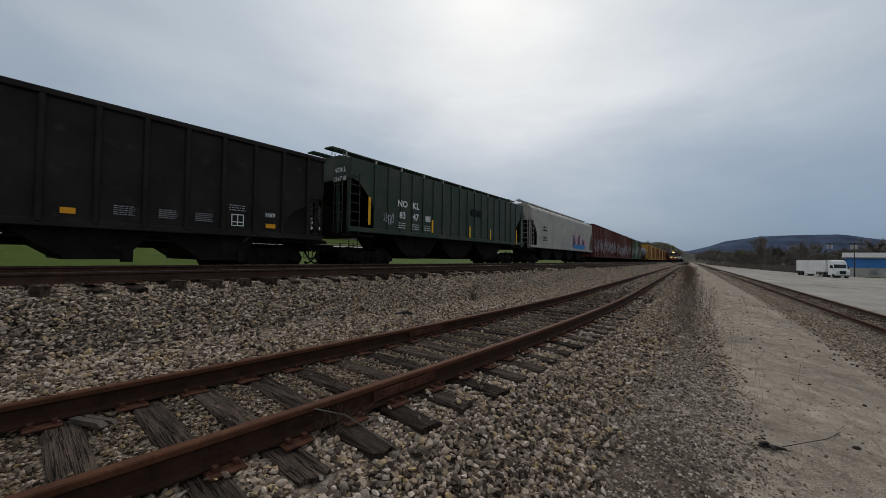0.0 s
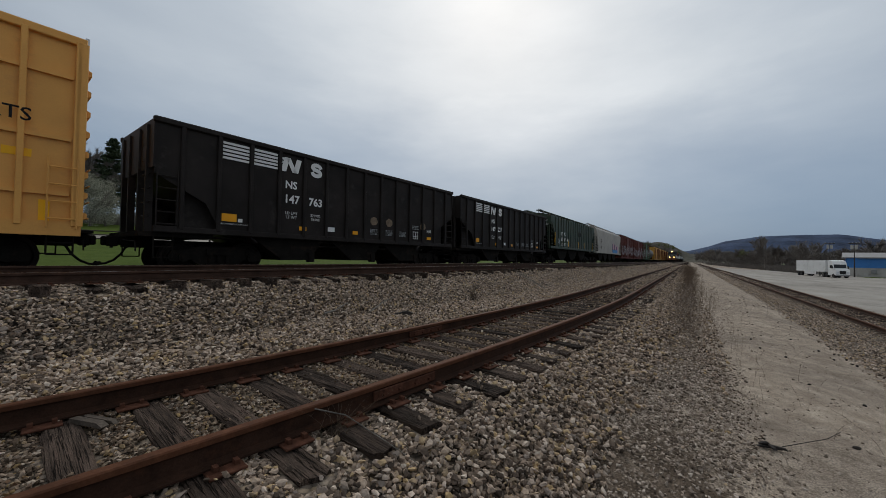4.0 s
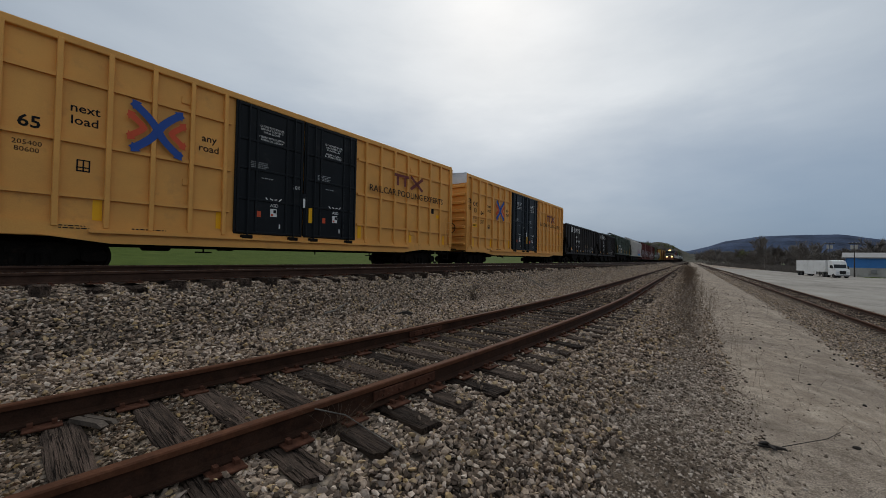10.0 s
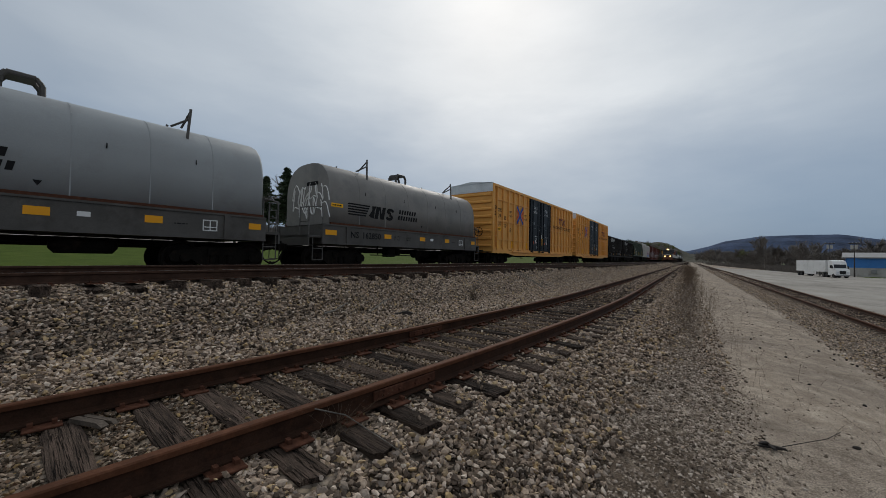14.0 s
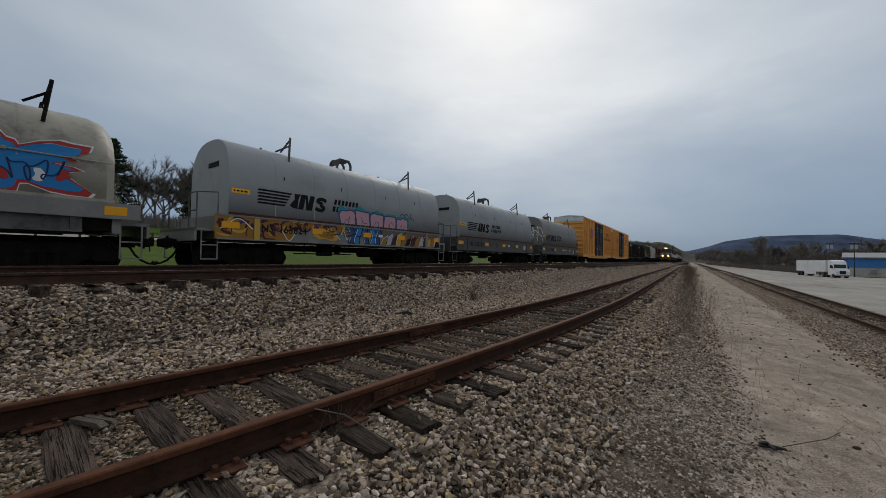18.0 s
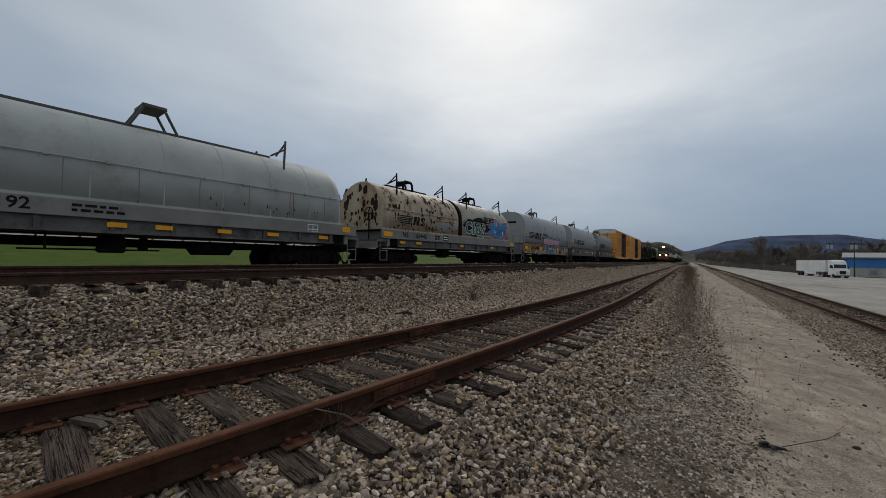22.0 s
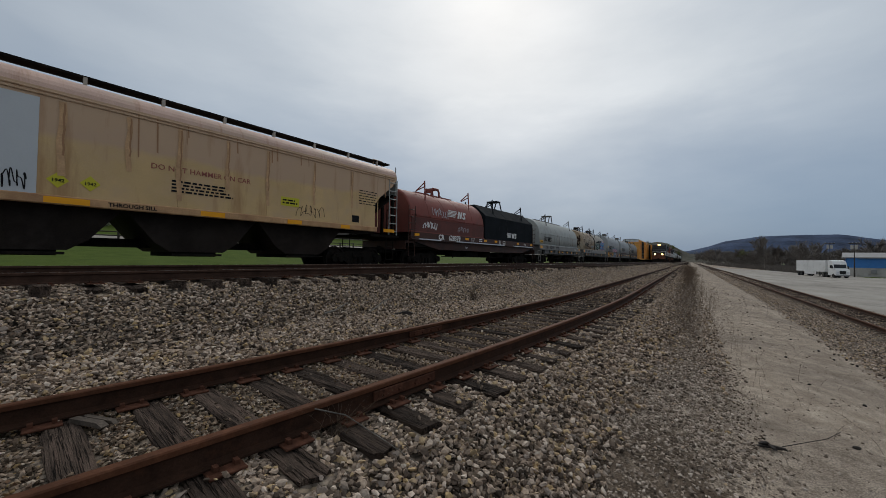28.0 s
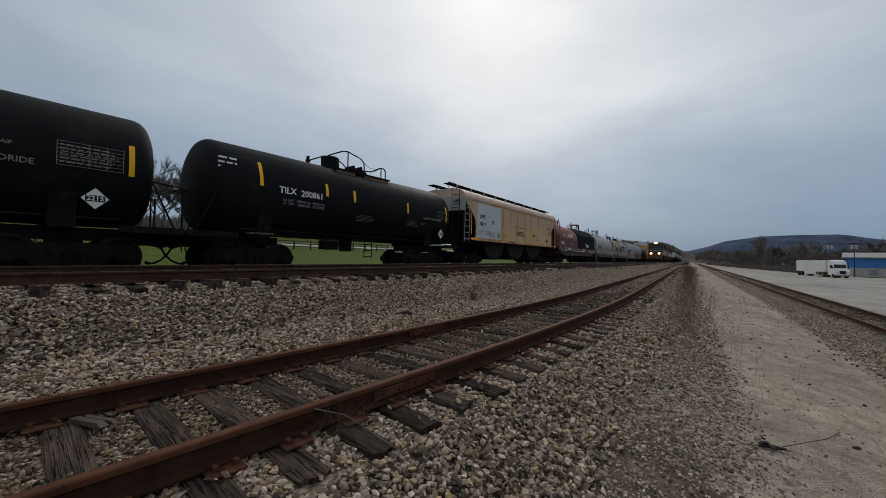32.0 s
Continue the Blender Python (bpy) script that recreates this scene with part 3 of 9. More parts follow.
def bare_tree_meshes(seed, height, spread=0.45, twigs=1100, trunk=0.022, levels=4, thick=0.0022, reach=(0.05, 0.12)):
    """Trunk with tapering limbs, and a crown of fine twigs."""
    rng = random.Random(seed)
    limbs_co, limbs_f, tips = [], [], []

    def tube(p, q, r0, r1, n=5):
        d = (q - p).normalized()
        u = d.orthogonal().normalized()
        v = d.cross(u)
        b = len(limbs_co)
        for c, r in ((p, r0), (q, r1)):
            for i in range(n):
                a = 2 * math.pi * i / n
                limbs_co.append(tuple(c + (u * math.cos(a) + v * math.sin(a)) * r))
        for i in range(n):
            j = (i + 1) % n
            limbs_f.append((b + i, b + j, b + n + j, b + n + i))

    def grow(p, d, length, r, level):
        q = p + d * length
        tube(p, q, r, r * 0.68, 6 if level == 0 else 4)
        if level >= 1:
            tips.append((p, q))
        if level >= levels:
            return
        for _ in range(rng.choice((2, 3, 3)) if level else 4):
            side = Vector((rng.uniform(-1, 1), rng.uniform(-1, 1), rng.uniform(-0.15, 0.5)))
            nd = (d * rng.uniform(0.7, 1.1) + side * spread * 1.6).normalized()
            grow(p + d * length * rng.uniform(0.35, 1.0), nd, length * rng.uniform(0.6, 0.85), r * 0.58, level + 1)

    grow(Vector((0, 0, -0.3)), Vector((rng.uniform(-0.06, 0.06), rng.uniform(-0.06, 0.06), 1)).normalized(), height * 0.34, height * trunk, 0)
    tw_co, tw_f = [], []
    for _ in range(twigs):
        p, q = rng.choice(tips)
        s = p.lerp(q, rng.random())
        d = ((q - p).normalized() + Vector((rng.uniform(-1, 1), rng.uniform(-1, 1), rng.uniform(0.0, 1.5))) * 0.8).normalized() * height * rng.uniform(*reach)
        w = d.orthogonal().normalized() * height * thick
        b = len(tw_co)
        tw_co += [tuple(s - w), tuple(s + w), tuple(s + d)]
        tw_f.append((b, b + 1, b + 2))
    return raw_mesh("trunk", limbs_co, limbs_f), raw_mesh("crown", tw_co, tw_f)


def leaf_cloud(seed, clumps, count, size):
    """Many small leaf faces gathered in clumps (x, y, z, radius)."""
    rng = random.Random(seed)
    co, f = [], []
    for _ in range(count):
        cx, cy, cz, r = rng.choice(clumps)
        while True:
            v = Vector((rng.uniform(-1, 1), rng.uniform(-1, 1), rng.uniform(-1, 1)))
            if v.length < 1:
                break
        v = v * (0.55 + 0.45 * v.length)
        p = Vector((cx, cy, cz)) + v * r
        a = Vector((rng.uniform(-1, 1), rng.uniform(-1, 1), rng.uniform(-1, 1))).normalized()
        u = a.orthogonal().normalized() * size * rng.uniform(0.6, 1.3)
        w = a.cross(u).normalized() * size * rng.uniform(0.4, 0.9)
        b = len(co)
        co += [tuple(p - u), tuple(p + w), tuple(p + u), tuple(p - w)]
        f.append((b, b + 1, b + 2, b + 3))
    return raw_mesh("leaves", co, f)


def pine_meshes(seed, height):
    rng = random.Random(seed)
    tr = raw_mesh("trunk", *cone_tube(height, height * 0.014))
    co, f = [], []
    z = height * 0.22
    while z < height:
        u = (z / height - 0.22) / 0.78
        reach = height * 0.26 * (1 - u) ** 0.8 * rng.uniform(0.7, 1.15) + 0.2
        for _ in range(7):
            a = rng.uniform(0, 2 * math.pi)
            d = Vector((math.cos(a), math.sin(a), rng.uniform(-0.25, 0.25)))
            for k in range(9):
                p = Vector((0, 0, z)) + d * reach * (k + 1) / 9
                for _ in range(3):
                    n = Vector((rng.uniform(-1, 1), rng.uniform(-1, 1), rng.uniform(-0.3, 0.9))).normalized() * height * 0.036
                    w = n.orthogonal().normalized() * height * 0.009
                    b = len(co)
                    co += [tuple(p - w), tuple(p + w), tuple(p + n + w * 0.4), tuple(p + n - w * 0.4)]
                    f.append((b, b + 1, b + 2, b + 3))
        z += height * 0.035
    return tr, raw_mesh("needles", co, f)


def cone_tube(h, r, n=7):
    co = [(r * math.cos(2 * math.pi * i / n), r * math.sin(2 * math.pi * i / n), -0.3) for i in range(n)] + [(0.15 * r * math.cos(2 * math.pi * i / n), 0.15 * r * math.sin(2 * math.pi * i / n), h) for i in range(n)]
    return co, [(i, (i + 1) % n, n + (i + 1) % n, n + i) for i in range(n)]


TREE_KINDS = {}


def plant(kind, x, y, scale=1.0, turn=0.0, z=None):
    """Place one tree; the first of a kind is built, the rest share its meshes."""
    if kind not in TREE_KINDS:
        if kind.startswith("bare"):
            k = int(kind[-1])
            TREE_KINDS[kind] = [("trunk", bare_tree_meshes(k * 11 + 1, 13.0, 0.30 + 0.05 * k, 16000, 0.015, 5, 0.0010, (0.03, 0.085))), M_BARK, M_TWIG, "crown", "bare grey deciduous tree in early spring", "tree"]
        elif kind.startswith("wood"):
            k = int(kind[-1])
            TREE_KINDS[kind] = [("trunk", bare_tree_meshes(k * 13 + 4, 13.0, 0.27 + 0.05 * k, 9000, 0.016, 5, 0.0020, (0.03, 0.08))), M_BARK, M_TWIG, "crown", "bare brown woodland tree beside the tracks", "tree"]
        elif kind.startswith("bud"):
            k = int(kind[-1])
            a, b = bare_tree_meshes(k * 17 + 3, 11.0, 0.5, 300)
            rng = random.Random(k)
            cl = [(rng.uniform(-3, 3), rng.uniform(-3, 3), rng.uniform(5, 11), rng.uniform(0.9, 1.9)) for _ in range(16)]
            TREE_KINDS[kind] = [("trunk", (a, leaf_cloud(k, cl, 1500, 0.16))), M_BARK, M_BUDS, "crown", "deciduous tree with thin young green leaves", "tree"]
        elif kind.startswith("pine"):
            k = int(kind[-1])
            TREE_KINDS[kind] = [("trunk", pine_meshes(k * 5 + 2, 15.0)), M_BARK, M_PINE, "needles", "tall dark green pine tree", "tree"]
        else:
            k = int(kind[-1])
            a, b = bare_tree_meshes(k * 7 + 5, 5.0, 0.4, 200)
            rng = random.Random(k + 9)
            cl = [(rng.uniform(-1.2, 1.2) * (1 - 0.12 * h), rng.uniform(-1.2, 1.2) * (1 - 0.12 * h), h, rng.uniform(0.5, 0.95)) for h in [0.7 + 4.2 * i / 27 for i in range(28)]]
            TREE_KINDS[kind] = [("trunk", (a, leaf_cloud(k + 4, cl, 12000, 0.045))), M_BARK, M_BLOSSOM, "blossom", "small tree in full white blossom on the grass", "tree"]
    (n0, (m0, m1)), mat0, mat1, n1, label, cat = TREE_KINDS[kind]
    root = empty("tree", label, cat, "trees round the yard" if y < 0 else "trees beyond the field")
    root.matrix_basis = Matrix.Translation((x, y, (land(x, y) if z is None else z) - 0.05)) @ Matrix.Rotation(turn, 4, "Z") @ Matrix.Diagonal((scale, scale, scale, 1))
    part(n0, m0, mat0 if not m0.materials else None, root)
    part(n1, m1, mat1 if not m1.materials else None, root)
    return root


def far_woods(name, label, spots, rng, mat=None):
    """Woods too far off to tell the trees apart: one mesh of trunks and twigs."""
    me = bare_tree_meshes(17, 13.0, 0.36, 4200, 0.02, 5, 0.0038, (0.04, 0.10))[1]
    base = np.empty(len(me.vertices) * 3, np.float32)
    me.vertices.foreach_get("co", base)
    base = base.reshape(-1, 3, 3)
    bpy.data.meshes.remove(me)
    pick = np.random.RandomState(len(spots))
    out = []
    for x, y, s in spots:
        tri = base[pick.choice(len(base), 2000, replace=False)].copy()
        a = rng.uniform(0, 6.28)
        c, sn = math.cos(a), math.sin(a)
        tri = np.stack([tri[:, :, 0] * c - tri[:, :, 1] * sn, tri[:, :, 0] * sn + tri[:, :, 1] * c, tri[:, :, 2]], -1) * s
        h = 8.0 * s
        trunk = np.array([[(-0.2, 0.1, -1), (0.2, -0.1, -1), (0, 0, h)], [(-0.1, -0.2, -1), (0.1, 0.2, -1), (0, 0, h)]]) * np.array([s, s, 1.0])
        out.append(np.concatenate([tri, trunk]) + np.array([x, y, land(x, y)]))
    co = np.concatenate(out).reshape(-1, 3)
    faces = np.arange(len(co)).reshape(-1, 3)
    tagged(part(name, raw_mesh(name, co.tolist(), faces.tolist()), mat or M_TWIG), label, "woods", kind="stuff")


def far_field():
    rng = random.Random(31)
    # beyond the grass field behind the train
    x = -26.0
    i = 0
    while x < 75:
        y = 69 + rng.uniform(-3, 6)
        kind = "pine%d" % rng.choice((0, 1)) if rng.random() < 0.36 else "bare%d" % rng.choice((0, 1, 2))
        if 0.085 < x / y < 0.165:
            x += 1.0
            continue
        plant(kind, x, y, rng.uniform(0.85, 1.15) * (0.8 if kind[0] == "p" else 0.92), rng.uniform(0, 6.28))
        x += rng.uniform(1.5, 2.9)
        i += 1
    for x, y, s in ((9.3, 60.5, 1.15), (11.2, 61.2, 1.25), (13.0, 60.6, 1.2), (14.6, 61.5, 1.1)):
        plant("pear%d" % (int(x) % 2), x, y, s, x)
    for k in range(26):
        x, y = rng.uniform(-40, 110), 84 + rng.uniform(0, 30)
        if not (0.085 < x / y < 0.165 and y < 96):
            plant("bare%d" % rng.choice((0, 1, 2)), x, y, rng.uniform(0.9, 1.2), rng.uniform(0, 6.28))
    plant("bare1", 8.6, 66.5, 0.5, 0.6)
    for k in range(9):
        plant(rng.choice(("pine0", "pine1", "bare0", "bare2")), 9.0 + 1.6 * k + rng.uniform(-0.5, 0.5), 101 + rng.uniform(0, 8), rng.uniform(0.9, 1.2), rng.uniform(0, 6.28))
    # wooded rise left of the tracks, far off, and the woods behind the building
    rise = [(x, x * math.tan(radians(a)), (0.55 + 0.55 * smooth(0.6, 3.2, a)) * rng.uniform(0.85, 1.15) * x / 400 * 1.25) for x, a in [(rng.uniform(330, 560), rng.uniform(1.2, 8.5)) for _ in range(150)]]
    behind = [(rng.uniform(165, 270), rng.uniform(-125, -46), rng.uniform(0.65, 1.0)) for _ in range(75)]
    ahead = [(rng.uniform(430, 800), rng.uniform(-40, -7), rng.uniform(0.9, 1.5)) for _ in range(60)]
    far_woods("woods", "distant bare woods on the rise beyond the tracks", rise[:105], rng)
    far_woods("woods", "distant budding pale green woods on the rise beyond the tracks", rise[105:], rng, M_BUDS)
    far_woods("woods", "bare brown woods behind the industrial building", behind, rng)
    far_woods("woods", "bare grey-brown woods beside the tracks far ahead", ahead, rng)
    # brush and woods right of the tracks
    for k in range(165):
        u = rng.random()
        xx = 150 + 260 * u
        yy = -(31 - 17 * u) - rng.uniform(0, 30)
        plant(rng.choice(("wood0", "wood1", "wood2")) if k % 23 else "bud0", xx, yy, rng.choice((0.40, 0.48, 0.56, 0.62, 0.7, 0.9)) * rng.uniform(0.9, 1.1) * (1.0 + 0.3 * u), rng.uniform(0, 6.28))
    plant("wood1", 200, -25.5, 1.25, 1.0)
    plant("wood0", 214, -31, 1.0, 2.0)
    # underbrush: twiggy thickets
    co, f = [], []
    for _ in range(26000):
        u = rng.random()
        bx, by = 150 + 300 * u, -(29.5 - 17 * u) - rng.random() ** 1.5 * 24
        if rng.random() < 0.25:
            bx, by = rng.uniform(300, 560), rng.uniform(16, 60)
        h = rng.uniform(0.5, 2.6)
        b = len(co)
        z = land(bx, by)
        dx, dy = rng.uniform(-0.7, 0.7), rng.uniform(-0.7, 0.7)
        w = rng.uniform(0.06, 0.2)
        co += [(bx - w, by + w, z), (bx + w, by - w, z), (bx + dx, by + dy, z + h)]
        f.append((b, b + 1, b + 2))
    for _ in range(16000):
        bx, by = rng.uniform(-30, 95), 64 + rng.random() * 14
        if 0.085 < bx / by < 0.165:
            continue
        h = rng.uniform(0.8, 4.2) * (0.6 + 0.4 * noise.noise((bx * 0.15, 5.0, 0.0)))
        z, w = land(bx, by), rng.uniform(0.03, 0.10)
        b = len(co)
        co += [(bx - w, by + w, z - 0.1), (bx + w, by - w, z - 0.1), (bx + rng.uniform(-0.7, 0.7), by + rng.uniform(-0.7, 0.7), z + max(h, 0.5))]
        f.append((b, b + 1, b + 2))
    tagged(part("underbrush", raw_mesh("underbrush", co, f), M_TWIG), "leafless brown thicket along the yard and tracks", "brush", kind="stuff")


def ridge(name, label, mat, rows):
    """A long hill: ground line and crest by azimuth (degrees from the tracks), distance and height."""
    co, f = [], []
    n = 160
    for i in range(n + 1):
        a = -70 + 100.0 * i / n
        crest = ramp_line(rows, a)
        wob = 2.5 * noise.noise((a * 0.6, 1.0, 0.0)) + 1.6 * noise.noise((a * 3.1, 2.0, 0.0)) + 0.8 * noise.noise((a * 9.0, 4.0, 0.0))
        for dist, k in ((0.78, 0.0), (0.86, 0.35), (0.93, 0.75), (1.0, 1.0), (1.15, 0.5)):
            d = RIDGE_FAR * dist
            co.append((d * math.cos(radians(a)), d * math.sin(radians(a)), -8 + (crest + wob + 8) * k))
    for i in range(n):
        for j in range(4):
            b = i * 5 + j
            f.append((b, b + 5, b + 6, b + 1))
    me = raw_mesh(name, co, f)
    tagged(part(name, me, mat), label, "hill", kind="structure")


RIDGE_FAR = 2600.0
ridge("backdrop", "long wooded ridge under low cloud, distance haze painted blue-grey", M_HILL, [(-70, 150), (-40, 160), (-24, 100), (-16.4, 111), (-14.6, 131), (-13.2, 144), (-9.5, 145), (-6.8, 141), (-4.75, 125), (-3.4, 116), (-1.7, 85), (0.0, 64), (3.0, 34), (6.0, 40), (30, 60)])
RIDGE_FAR = 1300.0
ridge("backdrop_slope", "nearer brown wooded slope below the ridge", M_HILL2, [(-70, 40), (-30, 34), (-17, 24), (-8, 30), (-3, 22), (0.3, 24), (1.35, 38), (2.3, 54), (3.6, 60), (5.0, 54), (9, 56), (30, 60)])
far_field()


# ---- the yard ----
M_WHITEP = material("white_truck_paint", (0.72, 0.72, 0.70), 0.35, vary=0.06, scale=0.8, bump=0.02, dirt=(0.5, 0.49, 0.47), dirt_amount=0.2)
M_TRAILER = material("white_trailer_panels", (0.66, 0.66, 0.64), 0.45, vary=0.06, scale=0.5, bump=0.03, dirt=(0.45, 0.43, 0.4), dirt_amount=0.25)
M_TYRE = material("black_tyre", (0.02, 0.02, 0.02), 0.8, vary=0.2, scale=6)
M_BLUEWALL = material("blue_metal_siding", (0.055, 0.20, 0.50), 0.5, vary=0.1, scale=0.4, bump=0.05)
M_BLOCK = material("pale_block_wall", (0.42, 0.40, 0.37), 0.85, vary=0.12, scale=0.5, bump=0.1, dirt=(0.3, 0.28, 0.25), dirt_amount=0.3)
M_ROOFG = material("grey_metal_roof", (0.30, 0.29, 0.28), 0.6, vary=0.1, scale=0.3, bump=0.05)
M_POLE = material("weathered_pole", (0.05, 0.042, 0.036), 0.9, vary=0.3, scale=2)


def wheel_round(r, w):
    return lathe_y([(r * 0.55, -w / 2), (r * 0.9, -w / 2), (r, -w * 0.35), (r, w * 0.35), (r * 0.9, w / 2), (r * 0.55, w / 2)], 1, 16)


def semi_truck(m):
    root = empty("semi_truck", "white road tractor with a long white box trailer", "truck", m=m)
    part("trailer_box", boxes((-13.6, 0.0, -1.28, 1.28, 1.2, 3.95), bevel=0.03), M_TRAILER, root)
    for x in (-8.0, -3.6):
        part("trailer_seam", boxes((x - 0.03, x + 0.03, -1.30, 1.30, 1.2, 3.93)), M_TRAILER, root)
    part("trailer_skirt", boxes((-9.5, -4.0, -1.27, -1.22, 0.55, 1.2), (-9.5, -4.0, 1.22, 1.27, 0.55, 1.2)), M_TRAILER, root)
    part("underrun_bar", boxes((-13.5, -13.3, -1.2, 1.2, 0.5, 0.62)), M_TYRE, root)
    part("landing_gear", boxes((-3.2, -3.0, -1.0, -0.85, 0.1, 1.2), (-3.2, -3.0, 0.85, 1.0, 0.1, 1.2)), M_TYRE, root)
    part("chassis", boxes((-2.2, 3.7, -0.45, 0.45, 0.7, 1.0), (-1.5, 1.0, -1.0, 1.0, 0.5, 0.9)), M_TYRE, root)
    cab = prism([(0.9, 0.75), (0.9, 3.9), (1.3, 4.05), (2.4, 3.75), (2.75, 3.05), (2.95, 2.15), (3.75, 1.85), (3.9, 1.5), (3.9, 0.6), (1.0, 0.6)], -1.22, 1.22, axis="y")
    part("cab", cab, M_WHITEP, root)
    part("windscreen", boxes((-0.012, 0.012, -1.05, 1.05, -0.42, 0.42)), plain("dark_windscreen", (0.02, 0.024, 0.03), 0.1), root).matrix_basis = pose(2.87, 0, 2.62, 0, -13, 0)
    for s in (-1, 1):
        part("side_window", boxes((1.7, 2.6, s * 1.22 - 0.012, s * 1.22 + 0.012, 2.2, 2.85)), plain("dark_side_window", (0.02, 0.024, 0.03), 0.1), root)
        part("mirror", boxes((2.8, 2.95, s * 1.35 - 0.1, s * 1.35 + 0.1, 2.1, 2.7), bevel=0.02), M_TYRE, root)
        part("headlamp", boxes((3.86, 3.93, s * 0.85 - 0.22, s * 0.85 + 0.22, 1.05, 1.3)), M_SILVER, root)
        part("fuel_tank", boxes((1.2, 2.9, s * 0.95 - 0.25, s * 0.95 + 0.25, 0.45, 1.0), bevel=0.1), M_SILVER, root)
    part("grille", boxes((3.88, 3.93, -0.55, 0.55, 0.85, 1.6)), M_TYRE, root)
    part("bumper", boxes((3.75, 4.05, -1.2, 1.2, 0.4, 0.75), bevel=0.05), M_GREYB, root)
    for x in (-12.6, -11.3, -1.0, 0.3, 3.0):
        for s in (-1, 1):
            w = part("wheel", wheel_round(0.5, 0.5), M_TYRE, root)
            w.matrix_basis = pose(x, s * 0.98, 0.5)
    return root


M_GREYB = material("grey_bumper", (0.25, 0.25, 0.25), 0.5, vary=0.1)
TRUCK_AT = Vector((136.0, -25.0, 0))
TRUCK_TO = Vector((118.6, -28.5, 0))
d = TRUCK_TO - TRUCK_AT
semi_truck(Matrix.Translation((TRUCK_AT.x, TRUCK_AT.y, land(TRUCK_AT.x, TRUCK_AT.y))) @ Matrix.Rotation(math.atan2(d.y, d.x), 4, "Z") @ pose(13.6, 0, 0))


def warehouse():
    root = empty("warehouse", "long low industrial building with blue siding over pale block walls", "building")
    root.matrix_basis = pose(138.5, -34.0, -1.66, 0, 0, -103)
    L, D = 50.0, 20.0
    part("lower_wall", boxes((0, L, -0.2, 0.2, 0, 2.3)), M_BLOCK, root)
    part("blue_siding", boxes((-0.05, L, -0.26, 0.2, 2.3, 4.75)), M_BLUEWALL, root)
    part("end_wall", boxes((-0.2, 0.2, 0.2, D, 0, 2.3)), M_BLOCK, root)
    part("end_siding", boxes((-0.26, 0.2, 0.2, D, 2.3, 4.75)), M_BLUEWALL, root)
    part("back_wall", boxes((0, L, D, D + 0.3, 0, 4.75)), M_BLOCK, root)
    part("roof", prism([(-0.9, 4.75), (-0.9, 5.0), (D / 2, 6.4), (D + 0.9, 5.0), (D + 0.9, 4.75)], -0.9, L + 0.9), M_ROOFG, root)
    for k in range(33):
        part("siding_rib", shared_box("siding_rib", (-0.04, 0.04, -0.31, -0.25, 2.32, 4.72)), M_BLUEWALL, root).matrix_basis = pose(0.7 + k * 1.5, 0, 0)
    for x in (11.0, 25.0, 40.0):
        part("loading_door", boxes((x - 1.7, x + 1.7, -0.3, -0.18, 0.0, 2.2)), M_GREYB, root)
    for x in (4.5, 17.0, 18.6):
        part("wall_box", boxes((x - 0.5, x + 0.5, -0.6, -0.2, 0.9, 1.9)), M_GREYB, root)
    return root


SHARED_BOXES = {}


def shared_box(key, dims):
    if key not in SHARED_BOXES:
        bm = boxes(dims)
        SHARED_BOXES[key] = bpy.data.meshes.new(key)
        bm.to_mesh(SHARED_BOXES[key])
        bm.free()
    return SHARED_BOXES[key]


def dumpster(x, y):
    root = empty("dumpster", "dark steel dumpster standing by the building", "dumpster", m=pose(x, y, land(x, y), 0, 0, -64))
    part("bin", prism([(-1.2, 0.15), (-1.35, 1.6), (1.35, 1.6), (1.2, 0.15)], -0.9, 0.9, axis="y"), M_TYRE, root)
    part("lid", boxes((-1.38, 1.38, -0.92, 0.92, 1.6, 1.68), bevel=0.02), M_TYRE, root)
    for dx in (-0.9, 0.9):
        part("skid", boxes((dx - 0.1, dx + 0.1, -0.9, 0.9, 0.0, 0.15)), M_TYRE, root)


def utility_pole(x, y, h, boxes_on=True):
    root = empty("utility_pole", "wooden utility pole with pale transformer cans", "utility pole", "poles by the yard", m=pose(x, y, land(x, y), 0, 0, 20))
    part("pole", raw_mesh("pole", *cone_tube(h, 0.17, 8)), M_POLE, root)
    part("crossarm", boxes((-0.06, 0.06, -1.2, 1.2, h - 0.7, h - 0.55)), M_POLE, root)
    for yy in (-1.05, -0.4, 0.4, 1.05):
        part("insulator", rods([((0, yy, h - 0.55), (0, yy, h - 0.35))], 0.05, 6), M_BLOCK, root)
    for yy in (-0.45, 0.4):
        part("transformer", rods([((0.1, yy, h - 2.1), (0.1, yy, h - 1.0))], 0.25, 10), M_BLOCK, root)
    return root


warehouse()
dumpster(146.5, -48.0)
utility_pole(149.0, -33.1, 9.6)
utility_pole(134.0, -34.1, 9.0)
part("power_line", rods([((134.0, -34.1, 6.6), (138.5, -52, 5.0)), ((149.0, -33.1, 7.2), (134.0, -34.1, 6.7))], 0.03, 4), M_TYRE)
tagged(bpy.data.objects["power_line"], "thin black power line between the poles", "power line")


